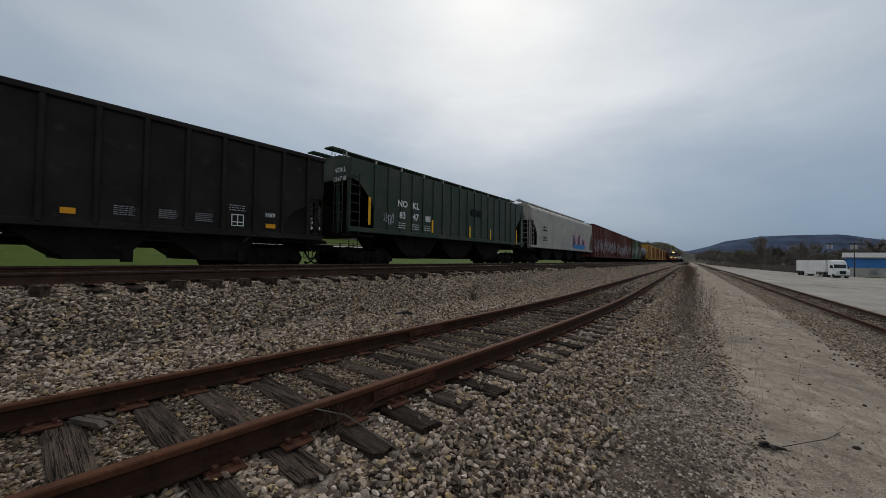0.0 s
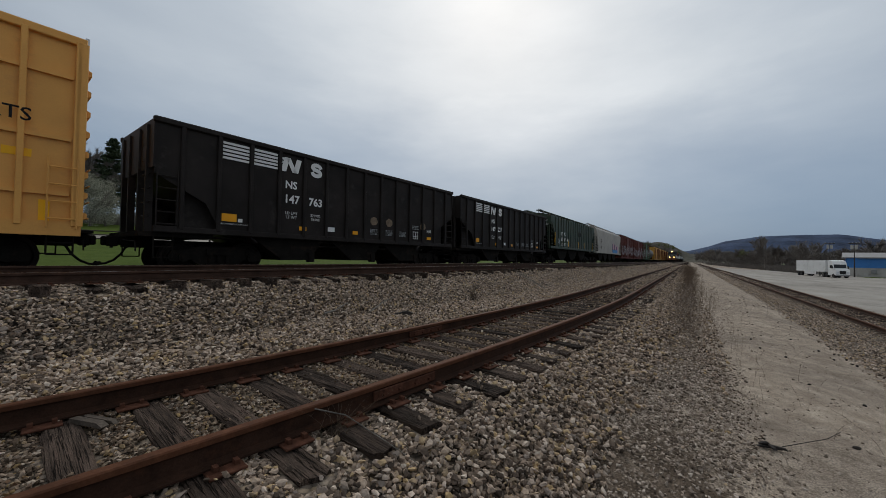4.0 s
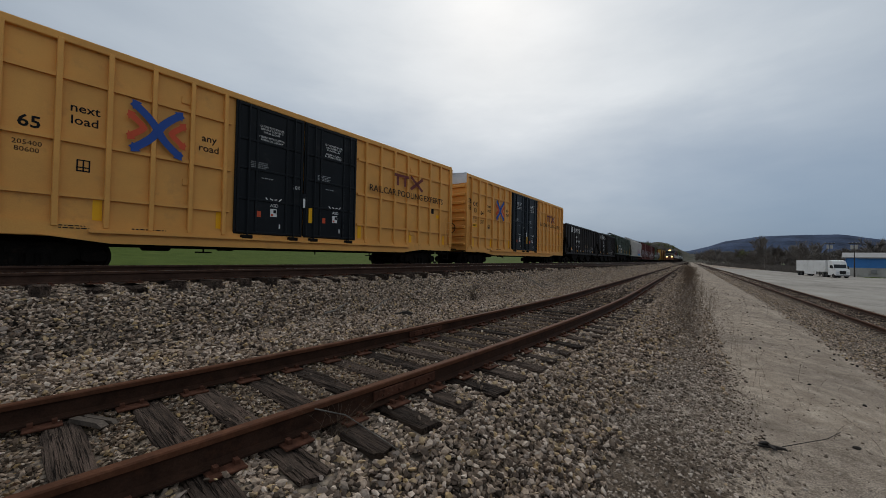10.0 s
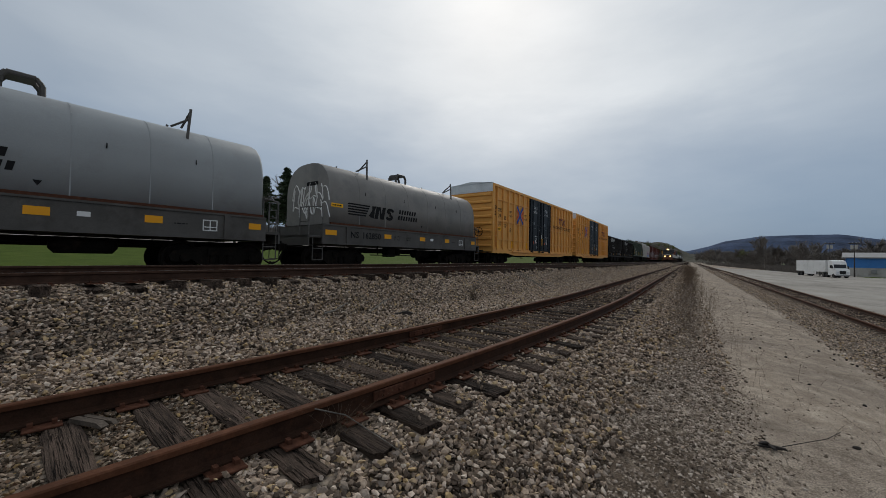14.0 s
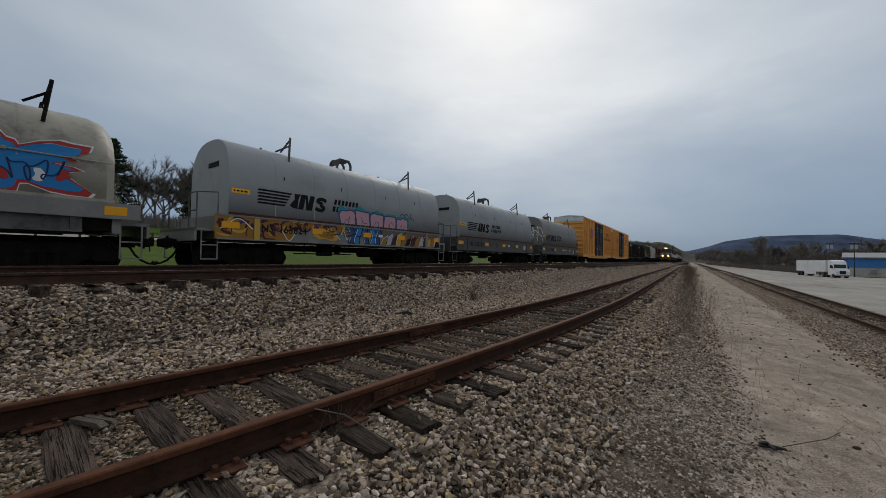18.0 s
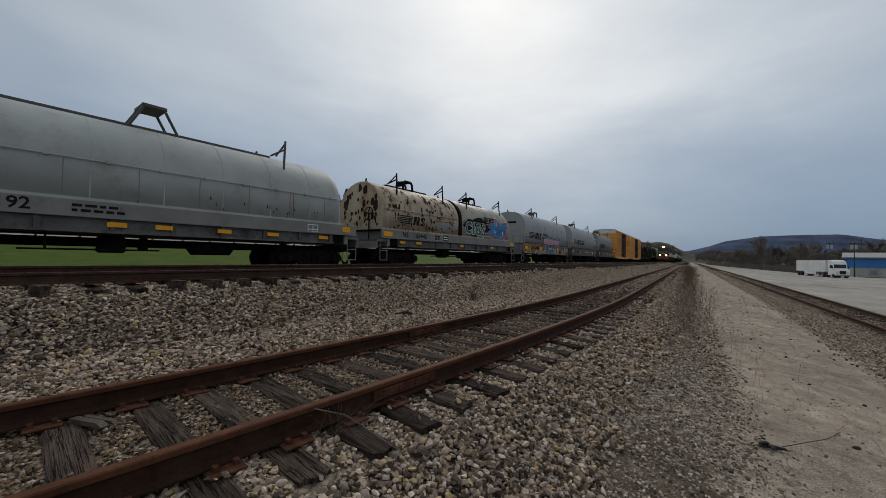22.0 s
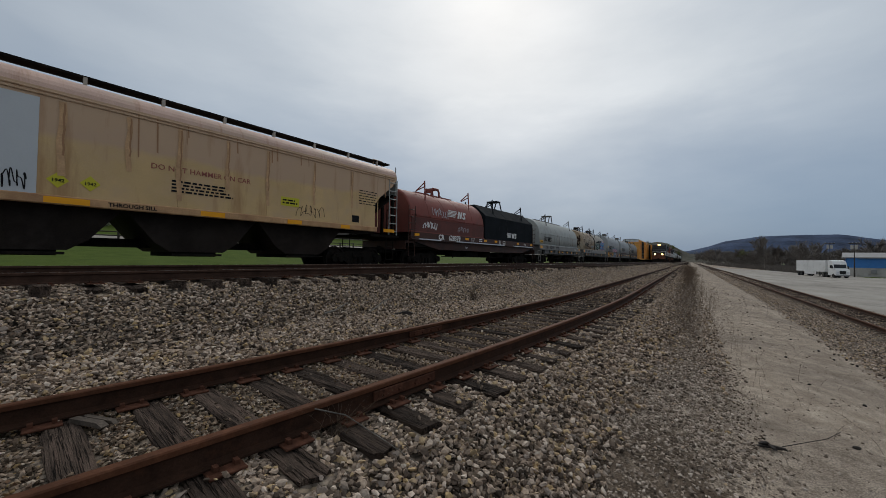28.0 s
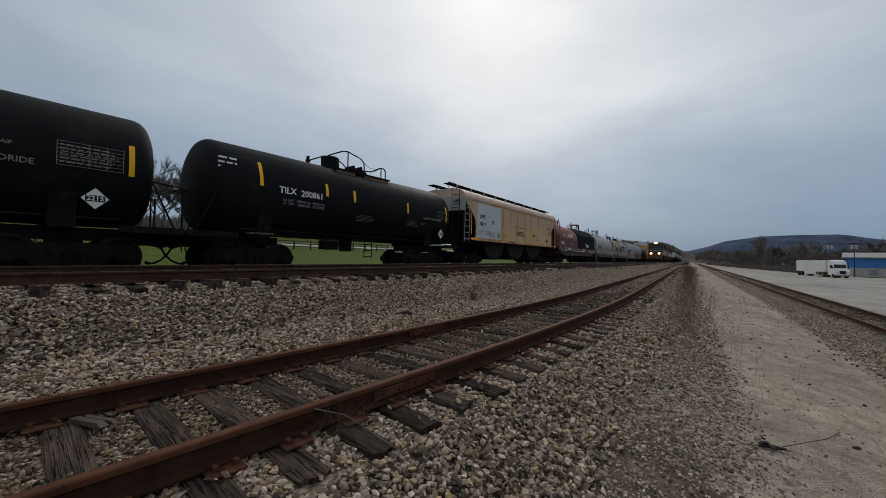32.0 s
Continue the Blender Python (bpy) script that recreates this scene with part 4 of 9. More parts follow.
def house(x, y, turn, w, d, h, wall_mat, label):
    root = empty("house", label, "house", "houses beyond the field", m=pose(x, y, land(x, y) - 0.1, 0, 0, turn))
    part("wall", boxes((-w / 2, w / 2, -d / 2, d / 2, 0, h)), wall_mat, root)
    part("roof", prism([(-d / 2 - 0.5, h - 0.1), (0, h + d * 0.32), (d / 2 + 0.5, h - 0.1)], -w / 2 - 0.4, w / 2 + 0.4), M_ROOFG, root)
    for k in (-0.3, 0.05, 0.33):
        win = part("window", boxes((k * w - 0.5, k * w + 0.5, -d / 2 - 0.06, -d / 2 + 0.02, 1.0, 2.3)), M_WHITEP, root)
        part("pane", boxes((k * w - 0.42, k * w + 0.42, -d / 2 - 0.08, -d / 2 - 0.055, 1.08, 2.22)), M_TYRE, win)
    part("door", boxes((-0.14 * w - 0.45, -0.14 * w + 0.45, -d / 2 - 0.07, -d / 2 + 0.02, 0.1, 2.1)), M_TYRE, root)
    part("chimney", boxes((w * 0.3, w * 0.3 + 0.6, -0.3, 0.3, h, h + d * 0.32 + 0.7)), M_BLOCK, root)
    part("foundation", boxes((-w / 2 - 0.03, w / 2 + 0.03, -d / 2 - 0.03, d / 2 + 0.03, -1.0, 0.1)), M_BLOCK, root)


house(12.2, 95.0, 8, 7.5, 6, 2.3, M_BLOCK, "small white house with a grey roof among trees")


def field_fence():
    root = empty("field_fence", "dark wooden rail fence across the grass field", "fence")
    y0 = 44.0
    x = -12.0
    post = shared_box("fence_post", (-0.07, 0.07, -0.07, 0.07, -0.3, 1.25))
    spots = []
    while x < 60:
        spots.append(x)
        part("post", post, M_POLE if not post.materials else None, root).matrix_basis = pose(x, y0, land(x, y0))
        x += 2.6
    for a, b in zip(spots, spots[1:]):
        for z in (0.45, 0.8, 1.15):
            za, zb = land(a, y0) + z, land(b, y0) + z
            part("rail", rods([((a, y0 - 0.08, za), (b, y0 - 0.08, zb))], 0.055, 4), M_POLE, root)


field_fence()


# ---- running gear shared by all cars (x along the car, z = 0 on the rail) ----
TRAIN, WHEELS = [], []
SHARED = {}


def shared(key, make):
    """One mesh for all repeats of a piece."""
    if key not in SHARED:
        bm = make()
        me = bpy.data.meshes.new(key)
        bm.to_mesh(me)
        bm.free()
        SHARED[key] = me
    return SHARED[key]


def wheelset_mesh():
    bm = bmesh.new()
    tmp = bpy.data.meshes.new("wheel")
    for s in (-1, 1):
        w = lathe_y([(0.10, 0.66), (0.30, 0.675), (0.40, 0.66), (0.49, 0.66), (0.485, 0.695), (0.46, 0.705), (0.455, 0.80), (0.40, 0.805), (0.37, 0.745), (0.16, 0.72), (0.13, 0.80), (0.09, 0.80)], s)
        w.to_mesh(tmp)
        w.free()
        bm.from_mesh(tmp)
    rod(bm, (0, -1.0, 0), (0, 1.0, 0), 0.085, 10)
    # lightening holes in the web read as bosses
    for s in (-1, 1):
        for k in range(3):
            a = 2 * math.pi * k / 3
            rod(bm, (0.27 * math.cos(a), s * 0.70, 0.27 * math.sin(a)), (0.27 * math.cos(a), s * 0.765, 0.27 * math.sin(a)), 0.035, 6)
    return bm


def side_frame_mesh():
    out = [(-1.20, 0.36), (-1.24, 0.50), (-1.16, 0.63), (-0.80, 0.68), (-0.45, 0.77), (0.45, 0.77), (0.80, 0.68), (1.16, 0.63), (1.24, 0.50), (1.20, 0.36), (0.98, 0.34), (0.72, 0.40), (0.42, 0.20), (-0.42, 0.20), (-0.72, 0.40), (-0.98, 0.34)]
    bm = prism(out, -0.055, 0.055, axis="y")
    for x in (-0.22, -0.0, 0.22):
        rod(bm, (x, -0.07, 0.30), (x, -0.07, 0.52), 0.075, 8)
    box(bm, -0.36, 0.36, -0.10, 0.06, 0.24, 0.30)
    box(bm, -0.34, 0.34, -0.12, 0.06, 0.53, 0.70)
    for x in (-0.89, 0.89):
        rod(bm, (x, 0, 0.46), (x, -0.13, 0.46), 0.125, 12)
        rod(bm, (x, -0.12, 0.46), (x, -0.15, 0.46), 0.075, 6)
        box(bm, x - 0.16, x + 0.16, -0.075, 0.06, 0.52, 0.64)
    bmesh.ops.recalc_face_normals(bm, faces=bm.faces)
    return bm


def add_bogie(root, x, turning=True, label=""):
    b = part("bogie", shared("bolster", lambda: boxes((-0.22, 0.22, -1.05, 1.05, 0.48, 0.74), (-0.30, 0.30, -0.35, 0.35, 0.74, 0.86), (-1.0, 1.0, -0.55, -0.49, 0.36, 0.44), (-1.0, 1.0, 0.49, 0.55, 0.36, 0.44), (-0.62, -0.52, -0.85, 0.85, 0.30, 0.40), (0.52, 0.62, -0.85, 0.85, 0.30, 0.40))), M_UNDER, root, label)
    b.matrix_basis = pose(x, 0, 0)
    for s in (-1, 1):
        f = part("side_frame", shared("side_frame", side_frame_mesh), M_UNDER, b)
        f.matrix_basis = pose(0, s * 1.0, 0, 0, 0, 0 if s < 0 else 180)
    for dx in (-0.89, 0.89):
        w = part("wheelset", shared("wheelset", wheelset_mesh), M_WHEEL, b)
        w.matrix_basis = pose(dx, 0, 0.46)
        if turning:
            WHEELS.append((w, dx))
    return b


def coupler_mesh():
    bm = boxes((-0.65, 0.10, -0.09, 0.09, 0.76, 0.98), bevel=0.02)
    box(bm, 0.08, 0.32, -0.17, 0.12, 0.72, 1.0, bevel=0.04)
    box(bm, 0.28, 0.40, -0.20, -0.10, 0.74, 0.98, bevel=0.03)
    rod(bm, (0.22, 0.05, 0.68), (0.22, 0.05, 1.06), 0.035, 8)
    return bm


def hose_mesh():
    pts = [(-0.15, -0.30, 0.72), (-0.05, -0.32, 0.52), (0.10, -0.30, 0.36), (0.28, -0.24, 0.27), (0.44, -0.15, 0.26)]
    bm = bmesh.new()
    for a, b in zip(pts, pts[1:]):
        rod(bm, a, b, 0.028, 7)
    rod(bm, (-0.35, -0.30, 0.80), (-0.12, -0.30, 0.70), 0.035, 7)
    rod(bm, (0.40, -0.16, 0.26), (0.50, -0.12, 0.30), 0.045, 7)
    return bm


def add_ends(root, half, wide=1.35, sill=True):
    """Couplers, air hoses and uncoupling levers at both ends."""
    for s in (-1, 1):
        turn = 0 if s > 0 else 180
        c = part("coupler", shared("coupler", coupler_mesh), M_UNDER, root)
        c.matrix_basis = pose(s * half, 0, 0, 0, 0, turn)
        h = part("air_hose", shared("air_hose", hose_mesh), M_UNDER, root)
        h.matrix_basis = pose(s * half, 0, 0, 0, 0, turn)
        part("uncoupling_lever", rods([((s * (half + 0.03), -1.3, 0.84), (s * (half + 0.03), -0.15, 0.90)), ((s * (half + 0.03), -1.3, 0.84), (s * (half + 0.03), -1.36, 0.60))], 0.016, 5), M_UNDER, root)


def add_stirrups(root, xs, y, z0=0.45, z1=1.0, mat=None):
    for x in xs:
        for s in (-1, 1):
            part("sill_step", rods([((x - 0.2, s * y, z0), (x + 0.2, s * y, z0)), ((x - 0.2, s * y, z0), (x - 0.2, s * y, z1)), ((x + 0.2, s * y, z0), (x + 0.2, s * y, z1)), ((x - 0.2, s * y, (z0 + z1) / 2), (x + 0.2, s * y, (z0 + z1) / 2))], 0.018, 5), mat or M_UNDER, root)


def add_ladder(root, x0, x1, y, zs, mat, z0=None, z1=None):
    a, b = z0 or min(zs) - 0.15, z1 or max(zs) + 0.15
    lines = [((x0, y, a), (x0, y, b)), ((x1, y, a), (x1, y, b))] + [((x0, y, z), (x1, y, z)) for z in zs]
    part("ladder", rods(lines, 0.019, 5), mat, root)


def bars(root, x, y, z, w, h, rows, mat, seed=0, fill=0.55, name="stencil"):
    """Rows of short bars for writing too small to read."""
    rng = random.Random(seed * 7 + int(x * 13) + rows)
    bm = bmesh.new()
    rh = h / rows
    for r in range(rows):
        zz, xx = z + h / 2 - (r + 0.5) * rh, x - w / 2
        end = x + w / 2 * rng.uniform(0.6, 1.0)
        while xx < end:
            k = min(rng.uniform(0.25, 0.9) * rh * 2.2, end - xx)
            box(bm, xx, xx + k, y - 0.003, y + 0.004, zz - rh * fill / 2, zz + rh * fill / 2)
            xx += k + rh * 0.45
    return part(name, bm, mat, root)


def patch(root, name, x, y, z, w, h, mat, label=""):
    return part(name, boxes((x - w / 2, x + w / 2, y - 0.004, y + 0.006, z - h / 2, z + h / 2)), mat, root, label)


def framed(root, x, y, z, w, h, mat):
    t = 0.025
    return part("stencil_box", boxes((x - w / 2, x + w / 2, y - 0.003, y + 0.004, z + h / 2 - t, z + h / 2), (x - w / 2, x + w / 2, y - 0.003, y + 0.004, z - h / 2, z - h / 2 + t), (x - w / 2, x - w / 2 + t, y - 0.003, y + 0.004, z - h / 2, z + h / 2), (x + w / 2 - t, x + w / 2, y - 0.003, y + 0.004, z - h / 2, z + h / 2), (x - t / 2, x + t / 2, y - 0.003, y + 0.004, z - h / 2, z + h / 2), (x - w / 2, x + w / 2, y - 0.003, y + 0.004, z - h * 0.2, z - h * 0.2 + t)), mat, root)


def name_bars(root, x, z, y, count, size, mat):
    """A painted name as a row of plain slanted letter blocks."""
    for k in range(count):
        x0 = x + k * size * 0.86
        bm = bmesh.new()
        bm.faces.new([bm.verts.new((x0 + dx * size, y - 0.004, z + dz * size)) for dx, dz in ((0.0, 0.0), (0.55, 0.0), (0.75, 1.0), (0.2, 1.0))])
        part("name_block", bm, mat, root)


def railroad_mark(root, x, y, z, s, mat, gap=0.0):
    """The railway's mark as plain shapes: slanted speed lines, then two block forms."""
    bm = bmesh.new()

    def quad(pts):
        a = [bm.verts.new((px * s + x, y - 0.004, pz * s + z)) for px, pz in pts]
        b = [bm.verts.new((px * s + x, y + 0.006, pz * s + z)) for px, pz in pts]
        bm.faces.new(a)
        for i in range(len(a)):
            j = (i + 1) % len(a)
            bm.faces.new((a[j], a[i], b[i], b[j]))

    for k in range(5):
        z0 = 0.36 - k * 0.15
        quad([(-1.9, z0), (-0.25 - 0.08 * k, z0), (-0.30 - 0.08 * k, z0 - 0.085), (-1.96, z0 - 0.085)])
    g = gap
    quad([(0.0 + g, 0.38), (0.28 + g, 0.38), (0.12 + g, -0.38), (-0.16 + g, -0.38)])
    quad([(0.24 + g, 0.38), (0.36 + g, 0.38), (0.46 + g, -0.38), (0.30 + g, -0.38)])
    quad([(0.52 + g, 0.38), (0.78 + g, 0.38), (0.62 + g, -0.38), (0.36 + g, -0.38)])
    curl = [(1.17 + 0.24 * math.cos(radians(t)), 0.185 + 0.11 * math.sin(radians(t))) for t in range(20, 271, 25)] + [(1.13 + 0.24 * math.cos(radians(t)), -0.185 + 0.115 * math.sin(radians(t))) for t in range(75, -161, -25)]
    stroke(root, "railway_mark", [((px + 0.16 * pz + g) * s + x, pz * s + z) for px, pz in curl], y - 0.004, 0.19 * s, mat)
    if gap:
        quad([(-0.12, 0.36), (0.22, 0.38), (0.10, 0.10), (0.06, -0.38), (-0.20, -0.34), (-0.36, -0.26), (-0.26, -0.10), (-0.10, 0.08)])
    bmesh.ops.recalc_face_normals(bm, faces=bm.faces)
    return part("railway_mark", bm, mat, root)


def splash(root, name, x, y, z, w, h, mat, seed, lobes=9, spike=0.35, thick=0.003):
    """A flat sprayed shape with an uneven outline."""
    rng = random.Random(seed)
    n = lobes * 4
    bm = bmesh.new()
    ring = []
    for i in range(n):
        a = 2 * math.pi * i / n
        r = 1 + spike * math.sin(a * lobes / 2 + seed) * rng.uniform(0.4, 1.0) + rng.uniform(-0.12, 0.12)
        cx, cz = math.cos(a), math.sin(a)
        q = max(abs(cx), abs(cz)) ** 0.7
        ring.append(bm.verts.new((x + w / 2 * cx / q * min(r, 1.25), y - thick, z + h / 2 * cz / q * min(r, 1.25))))
    c = bm.verts.new((x, y - thick, z))
    for i in range(n):
        bm.faces.new((ring[i], ring[(i + 1) % n], c))
    bmesh.ops.recalc_face_normals(bm, faces=bm.faces)
    return part(name, bm, mat, root)


def blot(root, name, x, y, z, rx, rz, mat, seed):
    """A rounded flat spot with a slightly uneven rim."""
    rng = random.Random(seed)
    bm = bmesh.new()
    bm.faces.new([bm.verts.new((x + rx * rng.uniform(0.88, 1.08) * math.cos(i * math.pi / 12), y - 0.003, z + rz * rng.uniform(0.88, 1.08) * math.sin(i * math.pi / 12))) for i in range(24)])
    bmesh.ops.recalc_face_normals(bm, faces=bm.faces)
    return part(name, bm, mat, root)


def hand_wheel():
    """A spoked brake wheel in the y-z plane."""
    rim = [(0, 0.27 * math.cos(i * math.pi / 9), 0.27 * math.sin(i * math.pi / 9)) for i in range(19)]
    return rods([(a, b) for a, b in zip(rim, rim[1:])] + [((0, 0, 0), rim[k]) for k in (1, 5, 9, 14)], 0.022, 5)


def stroke(root, name, pts, y, width, mat):
    """A painted line through points (x, z): one mitred ribbon."""
    p = [Vector((x, 0, z)) for x, z in pts]
    p = [p[0]] + [b for a, b in zip(p, p[1:]) if (b - a).length > 1e-4]
    bm = bmesh.new()
    pairs = []
    for i, v in enumerate(p):
        d = (p[min(i + 1, len(p) - 1)] - p[max(i - 1, 0)]).normalized()
        end = d * width * 0.3 * (-1 if i == 0 else 1 if i == len(p) - 1 else 0)
        nrm = Vector((-d.z, 0, d.x)) * width / 2
        c = Vector((v.x, y, v.z)) + end
        pairs.append((bm.verts.new(c - nrm), bm.verts.new(c + nrm)))
    for (a, b), (c, d) in zip(pairs, pairs[1:]):
        bm.faces.new((a, c, d, b))
    return part(name, bm, mat, root)


def scrawl(rng, x, z, w, h, loops):
    """A looping hand-drawn line."""
    p, q, k = rng.uniform(0, 6), rng.uniform(0, 6), rng.uniform(0.7, 1.3)
    pts = []
    n = loops * 30
    for i in range(n + 1):
        u = i / n
        a = 2 * math.pi * loops * u
        pts.append((x - w / 2 + w * u + 0.32 * w / loops * math.sin(a * k + p), z + h / 2 * (0.7 * math.sin(a + q) + 0.3 * math.sin(a * 2.3 + p))))
    return pts


def car(name, label, middle, category="freight car", group="cars of the departing train"):
    root = empty(name, label, category, group)
    TRAIN.append((root, middle))
    return root


def underframe(root, half, bogies, z=0.92, turning=True):
    part("centre_sill", boxes((-half, half, -0.16, 0.16, 0.70, z), (-half, half, -0.28, 0.28, z - 0.03, z)), M_UNDER, root)
    for x in bogies:
        add_bogie(root, x, turning)
    add_ends(root, half)


M_GRAF = [plain("spray_" + n, c, 0.5) for n, c in (("teal", (0.01, 0.10, 0.07)), ("blue", (0.02, 0.20, 0.48)), ("red", (0.40, 0.035, 0.03)), ("white", (0.70, 0.70, 0.68)), ("pink", (0.52, 0.30, 0.33)), ("orange", (0.62, 0.26, 0.02)), ("purple", (0.07, 0.03, 0.09)), ("silver", (0.42, 0.42, 0.44)), ("navy", (0.015, 0.03, 0.11)))]
G_TEAL, G_BLUE, G_RED, G_WHITE, G_PINK, G_ORANGE, G_PURPLE, G_SILVER, G_NAVY = M_GRAF


# ---- open hopper cars ----
def open_hopper(middle, number, limits, label, rust=False):
    root = car("hopper_car", label, middle, "hopper car")
    H, W, z0, z1 = 6.25, 1.52, 1.18, 3.86
    slope = 1.55
    # side sheets with the sloping ends cut away below
    for s in (-1, 1):
        prof = [(-H, z1), (-H, 2.55), (-H + 1.15, z0 + 0.75), (-H + slope, z0), (H - slope, z0), (H - 1.15, z0 + 0.75), (H, 2.55), (H, z1)]
        side = part("side_sheet", prism(prof, s * (W - 0.02), s * (W - 0.06), axis="y"), M_BLACK, root)
        part("top_chord", boxes((-H - 0.05, H + 0.05, s * (W - 0.06), s * (W + 0.06), z1 - 0.04, z1 + 0.10), bevel=0.02), M_BLACK, root)
        part("side_sill", boxes((-H, H, s * (W - 0.05), s * (W + 0.04), z0 - 0.09, z0 + 0.07), bevel=0.015), M_BLACK, root)
        for k in range(14):
            x = -5.66 + k * 0.871
            part("side_post", shared("hopper_post", lambda: boxes((-0.055, 0.055, -0.06, 0.02, z0, z1 - 0.02), bevel=0.02)), M_BLACK, root).matrix_basis = pose(x, s * (W - 0.0), 0, 0, 0, 0 if s < 0 else 180)
    # slope sheets and bays
    for s in (-1, 1):
        part("slope_sheet", prism([(s * H, 2.75), (s * (H - 0.04), 2.80), (s * (H - 2.6), 0.95), (s * (H - 2.6), 0.90)], -W + 0.06, W - 0.06, axis="y"), M_BLACK, root)
        for v in (-1, 1):
            part("bolster_web", prism([(s * (H - 0.55), z0), (s * (H - 1.7), z0), (s * (H - 1.7), 1.85), (s * (H - 0.55), 2.62)], v * 1.22, v * 1.26, axis="y"), M_BLACK, root)
        part("end_sheet", boxes((s * H - 0.03, s * H + 0.03, -W, W, 2.70, z1 + 0.05)), M_BLACK, root)
        for y in (-1.1, -0.45, 0.45, 1.1):
            part("end_post", boxes((s * H - 0.08, s * H + 0.08, y - 0.05, y + 0.05, 1.1, 3.8)), M_BLACK, root)
        part("end_platform", boxes((s * (H - 1.4), s * (H + 0.25), -1.4, 1.4, 0.98, 1.10)), M_UNDER, root)
        add_ladder(root, s * (H - 0.05), s * (H - 0.5), -W - 0.03, [1.3 + 0.3 * i for i in range(5)], M_BLACK)
        part("grab_iron", rods([((s * H, -W + 0.25 + 0.0, z), (s * H + s * 0.07, -W + 0.7, z)) for z in (1.5, 1.85, 2.2, 2.55, 2.9, 3.3)], 0.017, 5), M_BLACK, root)
    for x in (-2.55, 0.25, 2.85):
        part("discharge_bay", prism([(x - 1.3, z0), (x + 1.3, z0), (x + 1.12, 0.86), (x + 0.82, 0.50), (x - 0.30, 0.46), (x - 0.78, 0.80)], -1.30, 1.30, axis="y"), M_UNDER, root)
        part("bay_door", boxes((x - 0.30, x + 0.84, -1.34, 1.34, 0.40, 0.50), (x + 0.70, x + 0.90, -1.40, -1.2, 0.34, 0.66)), M_UNDER, root)
    part("train_line", rods([((-6.0, -1.2, 1.02), (6.0, -1.2, 1.02)), ((-3.2, -1.25, 0.88), (3.4, -1.25, 0.88))], 0.03, 6), M_UNDER, root)
    underframe(root, 6.5, (-4.55, 4.55))
    add_stirrups(root, (-6.0, 6.0), 1.42)
    y = -W - 0.005
    for k, bx in enumerate((-4.354, -3.483)):
        for i in range(5):
            part("speed_line", boxes((bx - 0.36, bx + 0.36, y - 0.004, y + 0.006, 3.25 + i * 0.105, 3.315 + i * 0.105)), M_WHITE, root)
    bm = bmesh.new()
    for quad in (((-3.02, 3.24), (-2.84, 3.24), (-2.72, 3.70), (-2.90, 3.70)), ((-2.86, 3.70), (-2.70, 3.70), (-2.46, 3.24), (-2.62, 3.24)), ((-2.60, 3.24), (-2.42, 3.24), (-2.30, 3.70), (-2.48, 3.70))):
        bm.faces.new([bm.verts.new((px, y - 0.006, pz)) for px, pz in quad])
    bmesh.ops.recalc_face_normals(bm, faces=bm.faces)
    part("railway_mark", bm, M_WHITE, root)
    for i in range(4):
        part("speed_line", boxes((-3.10 + 0.02 * i, -2.86 + 0.03 * i, y - 0.004, y + 0.006, 3.26 + i * 0.115, 3.33 + i * 0.115)), M_WHITE, root)
    curl = [(-1.735 + 0.155 * math.cos(radians(a)), 3.575 + 0.085 * math.sin(radians(a))) for a in range(10, 271, 20)] + [(-1.735 + 0.155 * math.cos(radians(a)), 3.385 + 0.09 * math.sin(radians(a))) for a in range(70, -171, -20)]
    stroke(root, "railway_mark", curl, y - 0.006, 0.135, M_WHITE)
    sign("reporting_mark", root, "NS", -2.65, y - 0.004, 2.82, 0.34, M_WHITE, 0.008)
    sign("car_number", root, number[:3], -2.62, y - 0.004, 2.36, 0.36, M_WHITE, 0.01)
    sign("car_number", root, number[3:], -1.74, y - 0.004, 2.36, 0.36, M_WHITE, 0.01)
    sign("stencil", root, "LD LMT\nLT WT", -2.62, y - 0.004, 1.85, 0.13, M_WHITE)
    sign("stencil", root, limits, -1.74, y - 0.004, 1.85, 0.13, M_WHITE)
    patch(root, "reflector", -4.50, y, 1.60, 0.40, 0.22, M_ORANGE)
    if rust:
        patch(root, "placard", -4.2, y, 1.54, 0.12, 0.10, M_WHITE)
    sign("stencil", root, "1 INCH TREAD COND SHOES", -4.36, y - 0.004, 1.42, 0.062, M_WHITE)
    for x, w in ((-2.2, 0.26), (0.0, 0.24), (4.42, 0.3)):
        patch(root, "reflector", x, y, 1.45, w, 0.13, M_ORANGE)
    patch(root, "placard", -1.1, y, 1.5, 0.32, 0.16, M_WHITE)
    for i, x in enumerate((0.95, 1.8, 2.6)):
        bars(root, x, y, 1.55, 0.42, 0.24, 5, M_GREYC, i, fill=0.4)
    framed(root, 3.45, y, 1.55, 0.34, 0.34, M_WHITE)
    bars(root, 3.45, y, 1.90, 0.46, 0.20, 3, M_GREYC, 9, fill=0.4)
    sign("stencil", root, "H69", 4.4, y - 0.004, 1.78, 0.18, M_WHITE, 0.004)
    if rust:
        for x in (0.95, 1.8, 3.98):
            blot(root, "rust_patch", x, y + 0.018, 1.98, 0.20, 0.17, M_BUFF, int(x * 10))
    # light shows between the posts at each end: brake gear stands there
    part("brake_gear", boxes((-6.1, -5.6, -0.5, 0.1, 1.1, 1.7), bevel=0.05), M_UNDER, root)
    return root


